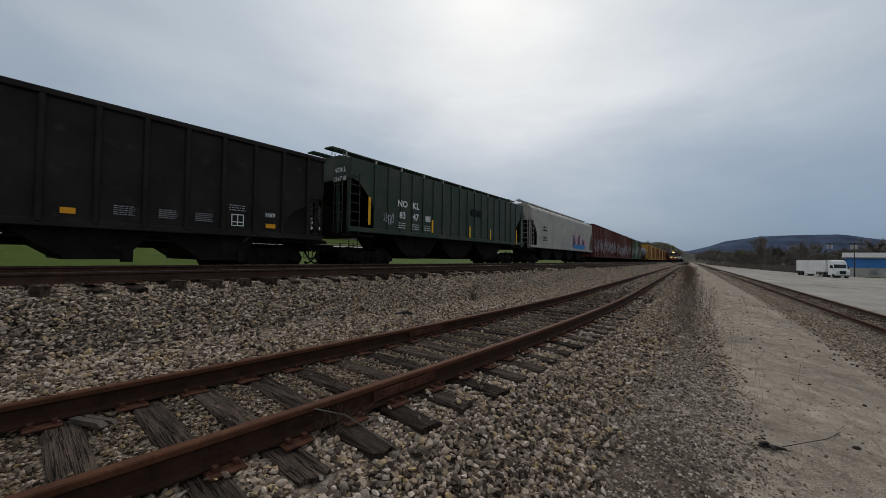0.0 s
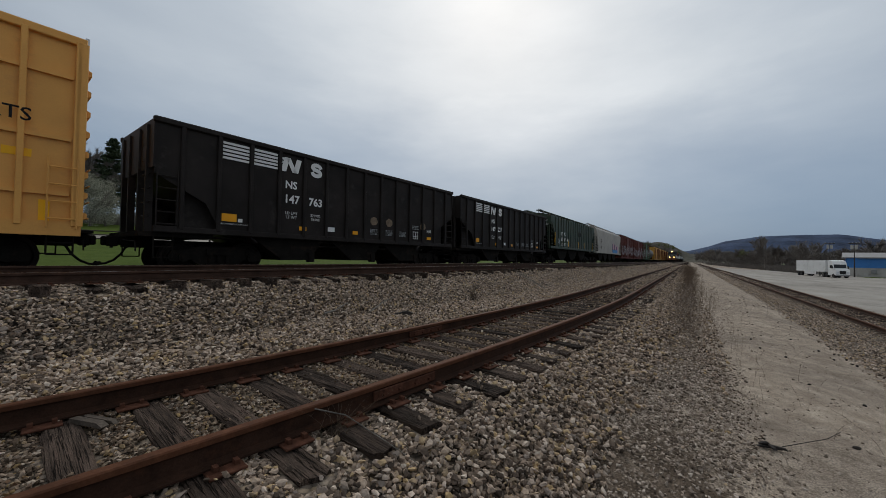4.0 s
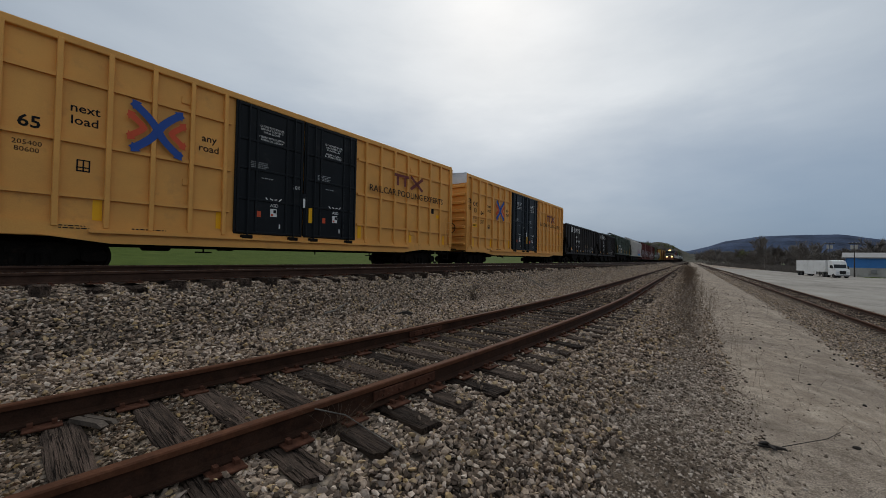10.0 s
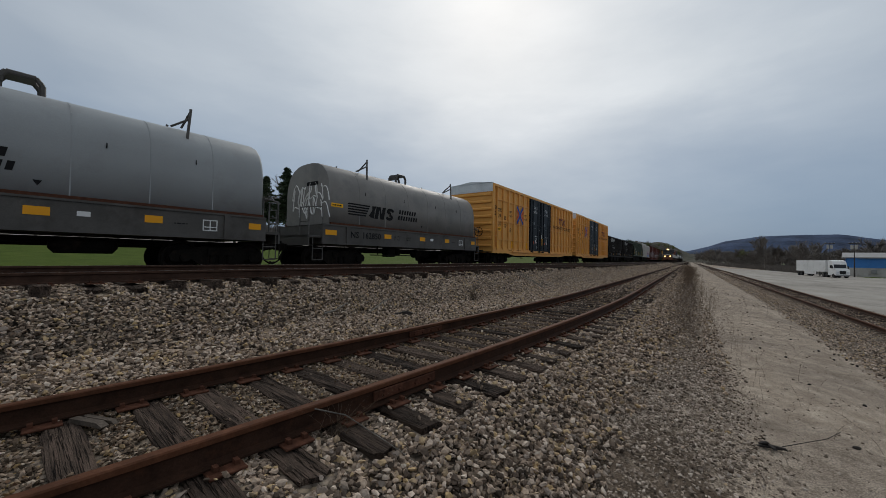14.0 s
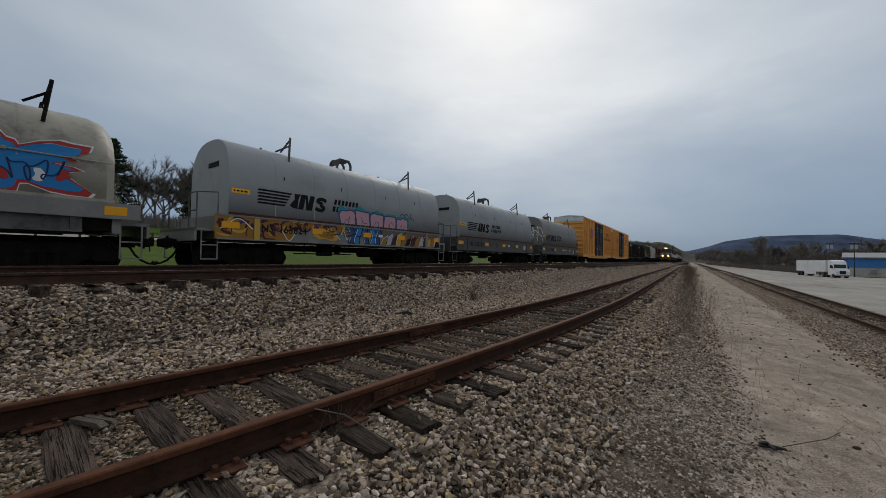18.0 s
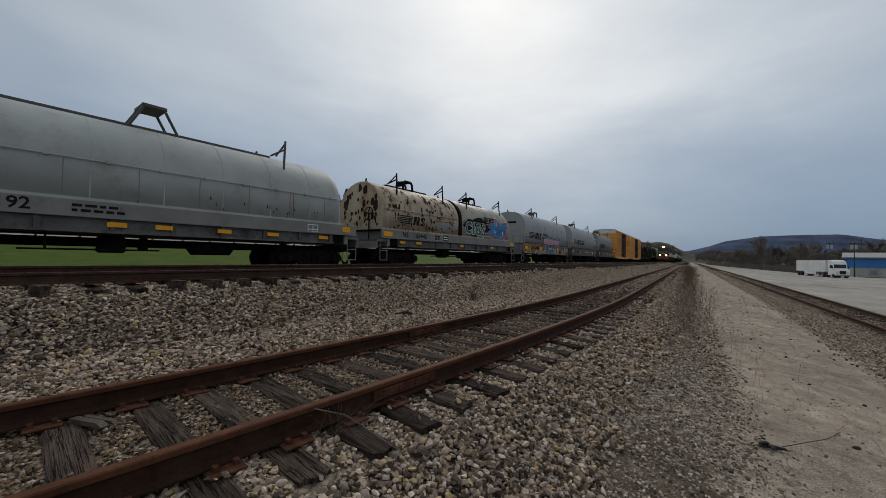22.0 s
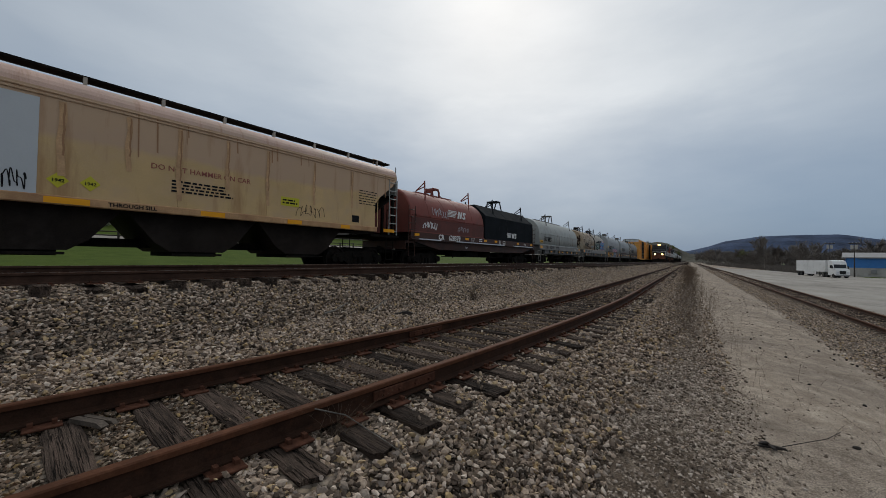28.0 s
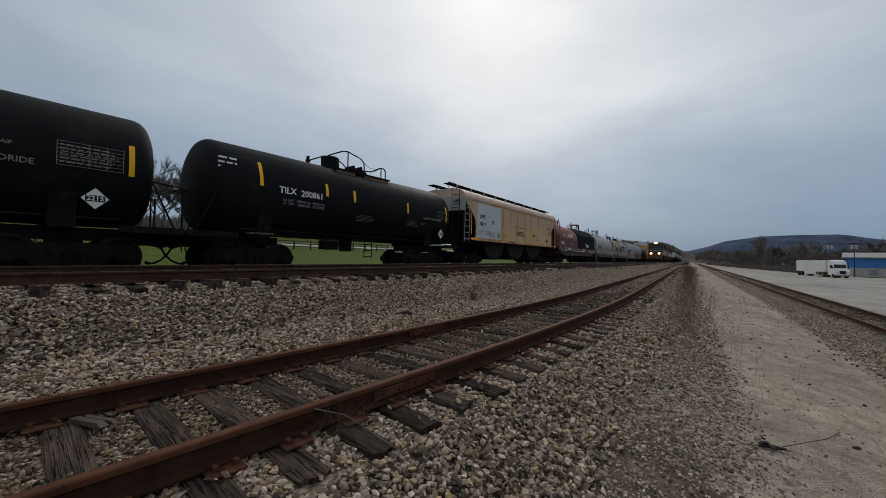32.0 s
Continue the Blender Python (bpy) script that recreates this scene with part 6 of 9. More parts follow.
def coil_grey(middle, number, limits, label, mat, graffiti=0):
    root = car("coil_car", label, middle, "coil car")
    H = 5.58
    y = coil_frame(root, H, M_GREY2 if graffiti != 2 else M_GREY)
    h = hood(root, -4.76, 5.02, mat, power=2.7, zs=2.7, round_ends=(0.01, 0.06), top=4.07, ledge=M_PLATE)
    lifting_gear(h, -4.76, 5.02, M_GREY2, 4.07, beam=False)
    yh = -1.404
    railroad_mark(root, -2.65, yh, 2.35, 0.66, M_INK, 0.25)
    name_bars(root, -1.18, 2.43, yh, 7, 0.19, M_INK)
    name_bars(root, -1.24, 2.17, yh, 8, 0.19, M_INK)
    patch(root, "yellow_label", -4.42, yh, 2.42, 0.52, 0.14, M_YTAPE)
    bars(root, -4.42, yh - 0.008, 2.42, 0.42, 0.08, 1, M_INK, 2)
    front = 0.014 if graffiti == 2 else 0.0
    sign("car_number", root, number, -2.80, y - 0.004 - front, 1.36, 0.33, M_INK, 0.006)
    sign("reporting_mark", root, "NS", -3.66, y - 0.004 - front, 1.36, 0.33, M_INK, 0.006)
    for x, w in ((-4.72, 0.48), (-1.9, 0.40), (0.35, 0.38), (2.3, 0.36), (4.75, 0.35)):
        patch(root, "reflector", x, y - front, 1.40, w, 0.18, M_ORANGE)
    sign("stencil", root, "LD LMT\nLT WT", -1.35, y - 0.004 - front, 1.36, 0.115, M_INK)
    sign("stencil", root, limits, -0.65, y - 0.004 - front, 1.36, 0.115, M_INK)
    patch(root, "placard", 1.05, y - front, 1.40, 0.22, 0.11, M_WHITE)
    bars(root, 2.9, y - front, 1.34, 0.36, 0.05, 1, M_INK, 7, fill=0.5)
    # short black upright marks high on the hood side
    for x in (-3.1, -0.85, 1.4, 3.2):
        part("dark_hood_mark", boxes((x - 0.012, x + 0.012, yh - 0.006, yh + 0.002, 2.95, 3.08)), M_INK, root)
    bm = bmesh.new()
    bm.faces.new([bm.verts.new((0.35 + dx, yh - 0.004, 1.98 + dz)) for dx, dz in ((-0.07, 0.06), (0.0, -0.06), (0.07, 0.06))])
    part("lifting_mark", bm, M_INK, root)
    framed(root, 3.55, y, 1.34, 0.36, 0.3, M_WHITE)
    part("end_mark", boxes((-4.785, -4.765, -0.7, 0.0, 3.2, 3.34)), M_INK, root)
    if graffiti == 1:
        for k, (yy, z, w, h, loops) in enumerate(((-0.2, 2.95, 2.2, 0.75, 5), (-0.35, 2.35, 1.9, 0.8, 4), (0.1, 2.65, 1.6, 1.1, 3))):
            pts = scrawl(random.Random(5 + k), yy, z, w, h, loops)
            bm = bmesh.new()
            for a, b in zip(pts, pts[1:]):
                rod(bm, (-4.765, a[0], a[1]), (-4.765, b[0], b[1]), 0.024, 4)
            part("spray_line", bm, G_WHITE, root)
    if graffiti == 2:
        # painted sill: ochre and maroon swirls, then blue script, then orange shards
        ys = y - 0.001
        rng = random.Random(3)
        patch(root, "sprayed_field", -3.95, ys + 0.002, 1.345, 2.35, 0.70, G_OCHRE)
        patch(root, "sprayed_field", -3.98, ys - 0.036, 1.32, 0.17, 0.62, G_GOLD)
        patch(root, "sprayed_field", -1.75, ys + 0.002, 1.56, 2.05, 0.26, G_OCHRE)
        patch(root, "sprayed_field", 0.15, ys + 0.002, 1.60, 1.75, 0.16, G_DENIM)
        patch(root, "sprayed_field", 3.05, ys + 0.002, 1.345, 3.85, 0.66, G_DUST)
        for i in range(58):
            x, r = -5.0 + i * 0.070, rng.uniform(0.10, 0.32)
            zc = 1.36 + rng.uniform(-0.12, 0.14) if x < -2.8 else 1.54
            a0, turn = rng.uniform(0, 6.28), rng.uniform(1.5, 4.0) * rng.choice((-1, 1))
            pts = [(x + r * (0.5 + 0.5 * k / 10) * math.cos(a0 + turn * k / 10) * 1.3, min(max(zc + r * (0.5 + 0.5 * k / 10) * math.sin(a0 + turn * k / 10), 1.04), 1.66)) for k in range(11)]
            stroke(root, "spray_line", pts, ys - 0.003 - 0.0002 * i, rng.uniform(0.025, 0.10), (G_MAROON, G_GOLD, G_OCHRE, G_MAROON, G_PURPLE, G_MAROON, G_OCHRE)[i % 7])
        for x0, w0, z1 in ((-4.55, 0.9, 1.60), (-2.95, 0.5, 1.35), (-1.35, 0.8, 1.45), (-0.75, 0.3, 1.50)):
            stroke(root, "spray_line", [(x0 - w0 / 2 + w0 * u, z1 - 0.32 * math.sin(u * 2.6 + x0) ** 2) for u in [k / 14 for k in range(15)]], ys - 0.012, 0.028, G_WHITE)
        splash(root, "sprayed_shape", -1.55, ys - 0.010, 1.32, 0.85, 0.44, G_GOLD, 31, 5, 0.25)
        splash(root, "sprayed_shape", -1.55, ys - 0.013, 1.30, 0.6, 0.26, G_OCHRE, 32, 5, 0.25)
        for i, (x, lean) in enumerate(((-0.45, 0.3), (-0.10, -0.2), (0.28, 0.15), (0.62, -0.3), (0.95, 0.2))):
            body = [(x + lean * 0.35 * math.sin(3.4 * u + i), 1.08 + 0.50 * u) for u in [k / 10 for k in range(11)]]
            stroke(root, "spray_line", body, ys - 0.004, 0.27, M_INK)
            stroke(root, "spray_line", body, ys - 0.007, 0.19, G_BLUE if i % 2 else G_DENIM)
            stroke(root, "spray_line", [(px - 0.11, pz + 0.01) for px, pz in body], ys - 0.010, 0.022, G_WHITE)
            stroke(root, "spray_line", [(x - 0.12, 1.30), (x + 0.16, 1.36 + 0.1 * lean)], ys - 0.011, 0.05, G_NAVY)
        for i in range(13):
            x = 1.30 + i * 0.29
            bm = bmesh.new()
            hgt = rng.uniform(0.28, 0.58)
            bm.faces.new([bm.verts.new((x + dx, ys - 0.004 - 0.0004 * i, zz)) for dx, zz in ((-0.22, 1.04), (0.24, 1.04 + 0.04 * (i % 3)), (rng.uniform(0.0, 0.2), 1.06 + hgt), (rng.uniform(-0.2, -0.05), 1.04 + hgt * rng.uniform(0.6, 1.0)))])
            bmesh.ops.recalc_face_normals(bm, faces=bm.faces)
            part("sprayed_shape", bm, (G_OCHRE, G_SILVER, G_MAROON, G_GOLD, G_OCHRE, M_INK, G_MAROON)[i % 7], root)
            stroke(root, "spray_line", [(x - 0.22, 1.06), (x - 0.10, 1.04 + hgt * 0.8), (x + 0.1, 1.06 + hgt)], ys - 0.010, rng.uniform(0.015, 0.035), (G_WHITE, M_INK, G_PURPLE)[i % 3])
        for i in range(5):
            x, zc = -0.55 + i * 0.74, 1.97 + 0.04 * (i % 2) - 0.02 * i
            splash(root, "sprayed_letter", x, yh - 0.002, zc, 0.92, 0.86, G_SEA, 90 + i, 5, 0.12)
            splash(root, "sprayed_letter", x, yh - 0.005, zc, 0.78, 0.72, G_DENIM, 90 + i, 4, 0.08)
            splash(root, "sprayed_letter", x, yh - 0.008, zc, 0.68, 0.62, G_PINK, 90 + i, 4, 0.08)
            stroke(root, "spray_line", scrawl(random.Random(i), x, zc - 0.06, 0.26, 0.32, 1), yh - 0.012, 0.025, G_DENIM)
            stroke(root, "spray_line", [(x - 0.22, 1.74), (x - 0.18, 1.60), (x - 0.12, 1.72), (x - 0.04, 1.52), (x + 0.04, 1.74)], ys - 0.016, 0.04, G_SEA)
        stroke(root, "spray_line", scrawl(random.Random(2), 2.75, 2.35, 0.9, 0.3, 3), yh - 0.003, 0.03, G_NAVY)
    return root


G_OCHRE, G_MAROON, G_GOLD, G_DENIM, G_SEA, G_DUST = [plain("spray_" + n, c, 0.6) for n, c in (("ochre", (0.33, 0.155, 0.028)), ("maroon", (0.07, 0.02, 0.022)), ("gold", (0.55, 0.33, 0.06)), ("denim", (0.03, 0.07, 0.20)), ("sea_green", (0.03, 0.24, 0.26)), ("dusty_brown", (0.16, 0.115, 0.085)))]
M_GREY2 = material("dull_grey_sill_paint", (0.088, 0.082, 0.075), 0.55, vary=0.18, scale=1.0, dirt=(0.06, 0.053, 0.047), dirt_amount=0.45, bump=0.05)
M_RUSTY = streaked(material("rust_streaked_cream_paint", (0.43, 0.36, 0.265), 0.55, vary=0.2, scale=0.8, dirt=(0.27, 0.17, 0.09), dirt_amount=0.42, bump=0.1), (0.20, 0.095, 0.036), 0.9, 7.0, 0.6, 0.50, 0.72)
M_DUSTY = material("dusty_cream_paint", (0.34, 0.31, 0.25), 0.45, vary=0.15, scale=0.8, dirt=(0.13, 0.11, 0.09), dirt_amount=0.45, bump=0.05)
M_SILLD = material("grimy_sill_paint", (0.13, 0.125, 0.12), 0.6, vary=0.3, scale=1.2, dirt=(0.045, 0.038, 0.033), dirt_amount=0.5)

coil_grey(13.44, "162850", "222200\n63800", "grey coil car with rounded hood and white scrawled end", M_GREY, 1)
coil_grey(1.32, "162133", "221000\n65000", "grey coil car with a rounded steel hood", M_GREYC, 0)
coil_grey(-10.30, "163824", "222000\n64000", "grey coil car with bright spray painting along its side sill", M_GREYC, 2)


def coil_rusty():
    root = car("coil_car", "coil car with rust-streaked cream hood and spray-painted second hood", -23.2, "coil car")
    H = 6.4
    y = coil_frame(root, H, M_GREY, 1.70, style="walk", bogies=4.65, walk_mat=M_SILLD)
    part("brake_wheel", hand_wheel(), M_UNDER, root).matrix_basis = pose(-H + 0.02, -0.85, 2.35)
    part("brake_stand", rods([((-H + 0.05, -0.85, 1.25), (-H + 0.05, -0.85, 2.35))], 0.03, 6), M_UNDER, root)
    a = hood(root, -6.15, -0.46, M_RUSTY, power=2.0, zs=2.55, top=3.85, rod_z=2.6, round_ends=(0.05, 0.05), label="rust-streaked cream steel hood")
    lifting_gear(a, -6.15, -0.46, M_UNDER, 3.85, beam=0.26)
    b = hood(root, -0.36, 5.75, M_DUSTY, power=2.0, zs=2.55, top=3.85, rod_z=2.6, round_ends=(0.03, 0.25), label="dusty cream steel hood with spray painting")
    lifting_gear(b, -0.62, 5.9, M_UNDER, 3.85, beam=0.2)
    part("end_band", loft([[(x, yy * 1.01, z * 1.004) for yy, z in arch(1.40, 1.75, 2.55, 3.85, power=2.0)] for x in (-0.38, -0.16)]), M_UNDER, b)
    yh = -1.405
    railroad_mark(root, -4.1, yh, 2.22, 0.52, M_INK)
    sign("slogan", root, "Thoroughbred", -2.85, yh - 0.003, 1.92, 0.17, M_RUSTSPOT, 0.003)
    sign("car_number", root, "168446", -3.75, y - 0.003, 1.53, 0.32, M_INK, 0.004)
    sign("reporting_mark", root, "NS", -4.78, y - 0.003, 1.53, 0.32, M_INK, 0.004)
    bars(root, -2.4, y, 1.53, 0.5, 0.24, 2, M_INK, 4)
    patch(root, "placard", -1.75, y, 1.53, 0.4, 0.28, M_INK)
    bars(root, -1.75, y - 0.008, 1.53, 0.34, 0.22, 2, M_WHITE, 5)
    sign("stencil", root, "P R O T E C T  I I", -1.62, yh - 0.003, 2.08, 0.21, plain("pale_blue_marks", (0.12, 0.32, 0.56)), 0.008)
    for x, w in ((-5.85, 0.5), (5.75, 0.4)):
        patch(root, "reflector", x, y, 1.52, w, 0.2, M_ORANGE)
    for x in (-3.9, -0.3, 3.0, -5.0):
        patch(root, "reflector", x, -1.53, 1.2, 0.36, 0.11, M_ORANGE)
    # sprayed letters and a blue and red form
    for i, (ch, x) in enumerate((("C", 0.5), ("I", 1.02), ("G", 1.52), ("S", 2.15))):
        sign("sprayed_letter", root, ch, x, yh - 0.006, 2.22 - 0.02 * i, 0.86, G_WHITE, 0.07)
        sign("sprayed_letter", root, ch, x, yh - 0.010, 2.22 - 0.02 * i, 0.86, G_TEAL, 0.035)
    splash(root, "sprayed_shadow", 1.6, yh - 0.001, 2.35, 3.0, 0.95, M_INK, 7, 9, 0.25)
    for k, (w, h, mat) in enumerate(((2.15, 1.2, G_WHITE), (2.08, 1.13, G_RED), (1.85, 0.95, G_BLUE))):
        ob = splash(root, "sprayed_shape", 3.95, 0, 2.34, w * 1.15, h, mat, 3, 13, 0.3)
        for v in ob.data.vertices:
            v.co.y = yh * math.sqrt(max(1 - max((v.co.z - 2.55) / 1.3, 0.0) ** 2, 0.0)) - 0.004 - 0.004 * k
    for k, (x, z) in enumerate(((3.55, 2.2), (4.05, 2.12), (4.55, 2.15), (4.9, 2.2))):
        splash(root, "sprayed_shape", x, yh - 0.016, z, 0.22, 0.22, (G_WHITE, G_RED)[k % 2], 20 + k, 5, 0.5)
    stroke(root, "spray_line", scrawl(random.Random(11), 4.15, 2.25, 1.5, 0.5, 5), yh - 0.020, 0.03, G_NAVY)
    railroad_mark(root, 2.85, yh, 2.88, 0.36, M_INK)
    rng = random.Random(77)
    def on_hood(z):
        return yh * math.sqrt(max(1 - max((z - 2.55) / 1.3, 0.0) ** 2, 0.0)) - 0.012

    for i in range(150):
        x = min(max(rng.choice((-5.5, -4.9, -4.4, -3.6, -3.0, -2.6, -2.0, -1.2)) + rng.gauss(0, 0.18), -5.85), -0.85)
        z = rng.choice((3.5, 3.35, 3.2, 3.0, 2.85, 2.7, 2.5, 2.3, 2.0, 1.85)) + rng.uniform(-0.12, 0.08)
        w = rng.uniform(0.03, 0.12) if i > 5 else rng.uniform(0.13, 0.24)
        ob = splash(root, "rust_patch", x, 0, z, w, w * rng.uniform(0.7, 1.5), M_RUSTSPOT, 200 + i, 5, 0.5)
        for v in ob.data.vertices:
            v.co.y = on_hood(v.co.z)
        if i % 3:
            continue
        run_down = rng.uniform(0.1, 0.5)
        steps = [max(z - run_down * k / 6, 1.78) for k in range(7)]
        ob = stroke(root, "rust_streak", [(x + 0.008 * k, zz) for k, zz in enumerate(steps)], 0, rng.uniform(0.012, 0.045), M_RUSTSPOT if i % 12 == 0 else M_STREAK)
        for v in ob.data.vertices:
            v.co.y = on_hood(v.co.z) + 0.004
    for i in range(46):
        yy, z = rng.uniform(-1.15, 1.15), rng.uniform(1.9, 3.55)
        w = rng.uniform(0.05, 0.22) if z > 2.6 else rng.uniform(0.03, 0.12)
        if math.hypot(yy / 1.4, max(z - 2.55, 0) / 1.3) > 0.86:
            continue
        bm = bmesh.new()
        ring = [(yy + w * rng.uniform(0.5, 1.1) * math.cos(k * 0.785), z + w * 1.5 * rng.uniform(0.5, 1.1) * math.sin(k * 0.785)) for k in range(8)]
        bm.faces.new([bm.verts.new((-6.156, p, q)) for p, q in ring])
        part("rust_patch", bm, M_RUSTSPOT, root)
    stroke(root, "stencil_frame", [(-2.62, 1.85), (-2.55, 2.36), (-0.85, 2.36), (-0.85, 1.85)], yh - 0.003, 0.03, M_STREAK)
    return root


M_RUSTSPOT = plain("dark_rust_spot", (0.032, 0.015, 0.010), 0.85)
M_STREAK = plain("rust_streak", (0.20, 0.10, 0.045), 0.8)
coil_rusty()


def coil_pale():
    root = car("coil_car", "pale grey coil car with one long rounded hood", -36.55, "coil car")
    H = 6.05
    y = coil_frame(root, H, M_GREY, 1.70, style="walk", bogies=4.3, walk_mat=M_SILLD)
    h = hood(root, -5.68, 5.3, M_PALE, power=2.0, zs=2.55, top=3.9, rod_z=2.62, round_ends=(0.02, 0.25))
    lifting_gear(h, -5.68, 5.3, M_GREY2, 3.9, style="frame", beam=0.3)
    yh = -1.405
    railroad_mark(root, -3.62, yh, 2.22, 0.50, M_INK)
    sign("end_mark", root, "NS", 0, 0, 0, 0.4, M_INK).matrix_basis = pose(-5.70, -0.55, 3.2, 0, 0, -90)
    sign("car_number", root, "165192", -2.95, y - 0.003, 1.53, 0.34, M_INK, 0.006)
    sign("reporting_mark", root, "NS", -4.1, y - 0.003, 1.53, 0.34, M_INK, 0.006)
    bars(root, -1.4, y, 1.53, 0.9, 0.22, 2, M_INK, 7)
    patch(root, "yellow_label", -5.15, yh, 1.98, 0.6, 0.16, M_YTAPE)
    bars(root, -5.15, yh - 0.008, 1.98, 0.5, 0.09, 1, M_INK, 1)
    for x, w in ((-5.45, 0.46), (5.4, 0.35)):
        patch(root, "reflector", x, y, 1.54, w, 0.2, M_ORANGE)
    for x in (-3.2, -1.1, -0.2, 1.2, 2.6, 4.4):
        patch(root, "reflector", x, -1.53, 1.2, 0.36, 0.11, M_ORANGE)
    framed(root, 4.0, y, 1.5, 0.4, 0.26, M_WHITE)
    rng = random.Random(17)
    for i in range(26):
        x = rng.choice((-5.4, -3.3, -0.6, 0.9, 1.1, 2.0, 2.4, 2.6, 3.2, 4.2)) + rng.gauss(0, 0.12)
        z = rng.uniform(1.8, 2.15)
        stroke(root, "rust_streak", [(x, z), (x + 0.01, z - rng.uniform(0.04, 0.10))], yh - 0.003, rng.uniform(0.012, 0.03), M_RUSTSPOT)
    for x in (-4.6, -2.0, -0.7, 0.6, 1.9, 3.2, 4.5):
        part("side_seam", boxes((x - 0.009, x + 0.009, yh - 0.004, yh + 0.002, 1.78, 2.58)), M_GREY, root)
    for x in (-3.0, 3.3):
        stroke(root, "rust_streak", [(x, 2.6), (x + 0.03, 1.9)], yh - 0.002, 0.022, M_STREAK)
    return root


coil_pale()


def coil_red():
    root = car("coil_car", "oxide red coil car with red rounded and black faceted hoods", -50.6, "coil car")
    H = 7.3
    W = 1.46
    red = M_RED
    for s in (-1, 1):
        part("side_sill", boxes((-H + 0.3, H - 0.3, s * (W - 0.05), s * (W + 0.03), 1.42, 1.72)), M_REDSILL, root)
        part("walkway", boxes((-H + 0.2, H - 0.2, s * (W - 0.05), s * (W + 0.18), 1.36, 1.42)), M_REDSILL, root)
        for xa, xb in ((-6.6, -4.9), (-3.6, 1.9), (3.2, 6.4)):
            part("worn_edge", boxes((xa, xb, s * (W + 0.10), s * (W + 0.186), 1.375, 1.426)), M_SILVER, root, "worn bare-steel walkway edge")
        part("lower_sill", prism([(-H + 0.3, 1.36), (-H + 2.4, 0.95), (H - 2.4, 0.95), (H - 0.3, 1.36)], s * (W - 0.1), s * (W - 0.03), axis="y"), M_REDSILL, root)
    part("trough", boxes((-H + 0.6, H - 0.6, -1.36, 1.36, 1.05, 1.62)), M_UNDER, root)
    for e in (-1, 1):
        part("end_platform", boxes((e * (H - 0.6), e * H, -1.40, 1.40, 1.22, 1.30), (e * (H - 0.05), e * H, -1.40, 1.40, 0.92, 1.30)), M_REDSILL, root)
        add_ladder(root, e * (H - 0.12), e * (H - 0.55), -1.5, [1.5 + 0.3 * i for i in range(5)], M_REDSILL, 0.6, 2.9)
    underframe(root, H, (-5.45, 5.45))
    for x, w in ((-2.6, 0.7), (-0.9, 1.3), (0.9, 0.7), (2.6, 0.9)):
        part("brake_gear", boxes((x - w / 2, x + w / 2, -1.0, -0.4, 0.60, 0.96), bevel=0.06), M_UNDER, root)
    part("brake_rod", rods([((-4, -1.0, 0.62), (4, -1.0, 0.62)), ((-3.3, -1.2, 0.95), (-3.3, -1.2, 0.55)), ((3.6, -1.2, 0.95), (3.6, -1.2, 0.55))], 0.024, 5), M_UNDER, root)
    a = hood(root, -6.95, -0.35, M_RED, w=1.40, power=2.0, zs=2.5, top=3.85, rod_z=2.5, round_ends=(0.06, 0.08), label="oxide red rounded steel hood")
    lifting_gear(a, -6.95, -0.35, M_RED, 3.85, beam=0.24)
    # the hood is a darker red below the clamp rod
    part("hood_lower_band", boxes((-6.9, -0.42, -1.412, -1.395, 1.74, 2.42)), M_REDLOW, a, "darker red band along the hood's foot")
    b = hood(root, -0.22, 6.9, M_DARK, w=1.42, top=3.85, faceted=True, round_ends=(0.02, 0.02), label="black faceted steel hood")
    lifting_gear(b, -0.22, 6.9, M_DARK, 3.85, style="frame", beam=False)
    yh = -1.405
    railroad_mark(root, -3.15, yh - 0.02, 2.84, 0.48, M_WHITE)
    railroad_mark(root, 3.45, yh - 0.022, 2.1, 0.42, M_WHITE)
    yy = -W - 0.035
    sign("car_number", root, "628379", -3.55, yy - 0.003, 1.56, 0.36, M_WHITE, 0.012)
    sign("stencil", root, "LD LMT\nLT WT", -1.75, yy - 0.003, 1.57, 0.12, M_WHITE)
    sign("car_number", root, "6628", 5.35, yy - 0.003, 1.57, 0.16, M_WHITE, 0.004)
    sign("reporting_mark", root, "CR", -4.72, yy - 0.003, 1.56, 0.36, M_WHITE, 0.012)
    bars(root, -0.85, yy, 1.6, 0.36, 0.2, 2, M_WHITE, 4)
    framed(root, 1.55, yy, 1.57, 0.22, 0.24, M_WHITE)
    framed(root, 2.1, yy, 1.57, 0.34, 0.24, M_WHITE)
    bars(root, -0.8, yh, 1.95, 0.5, 0.16, 2, M_WHITE, 6)
    bars(root, -2.3, -W + 0.02, 1.12, 0.25, 0.1, 2, M_WHITE, 6)
    for x in (-6.6, -2.35, -0.3, 1.0, 4.2, 6.5):
        patch(root, "reflector", x, yy, 1.6, 0.34, 0.12, M_ORANGE)
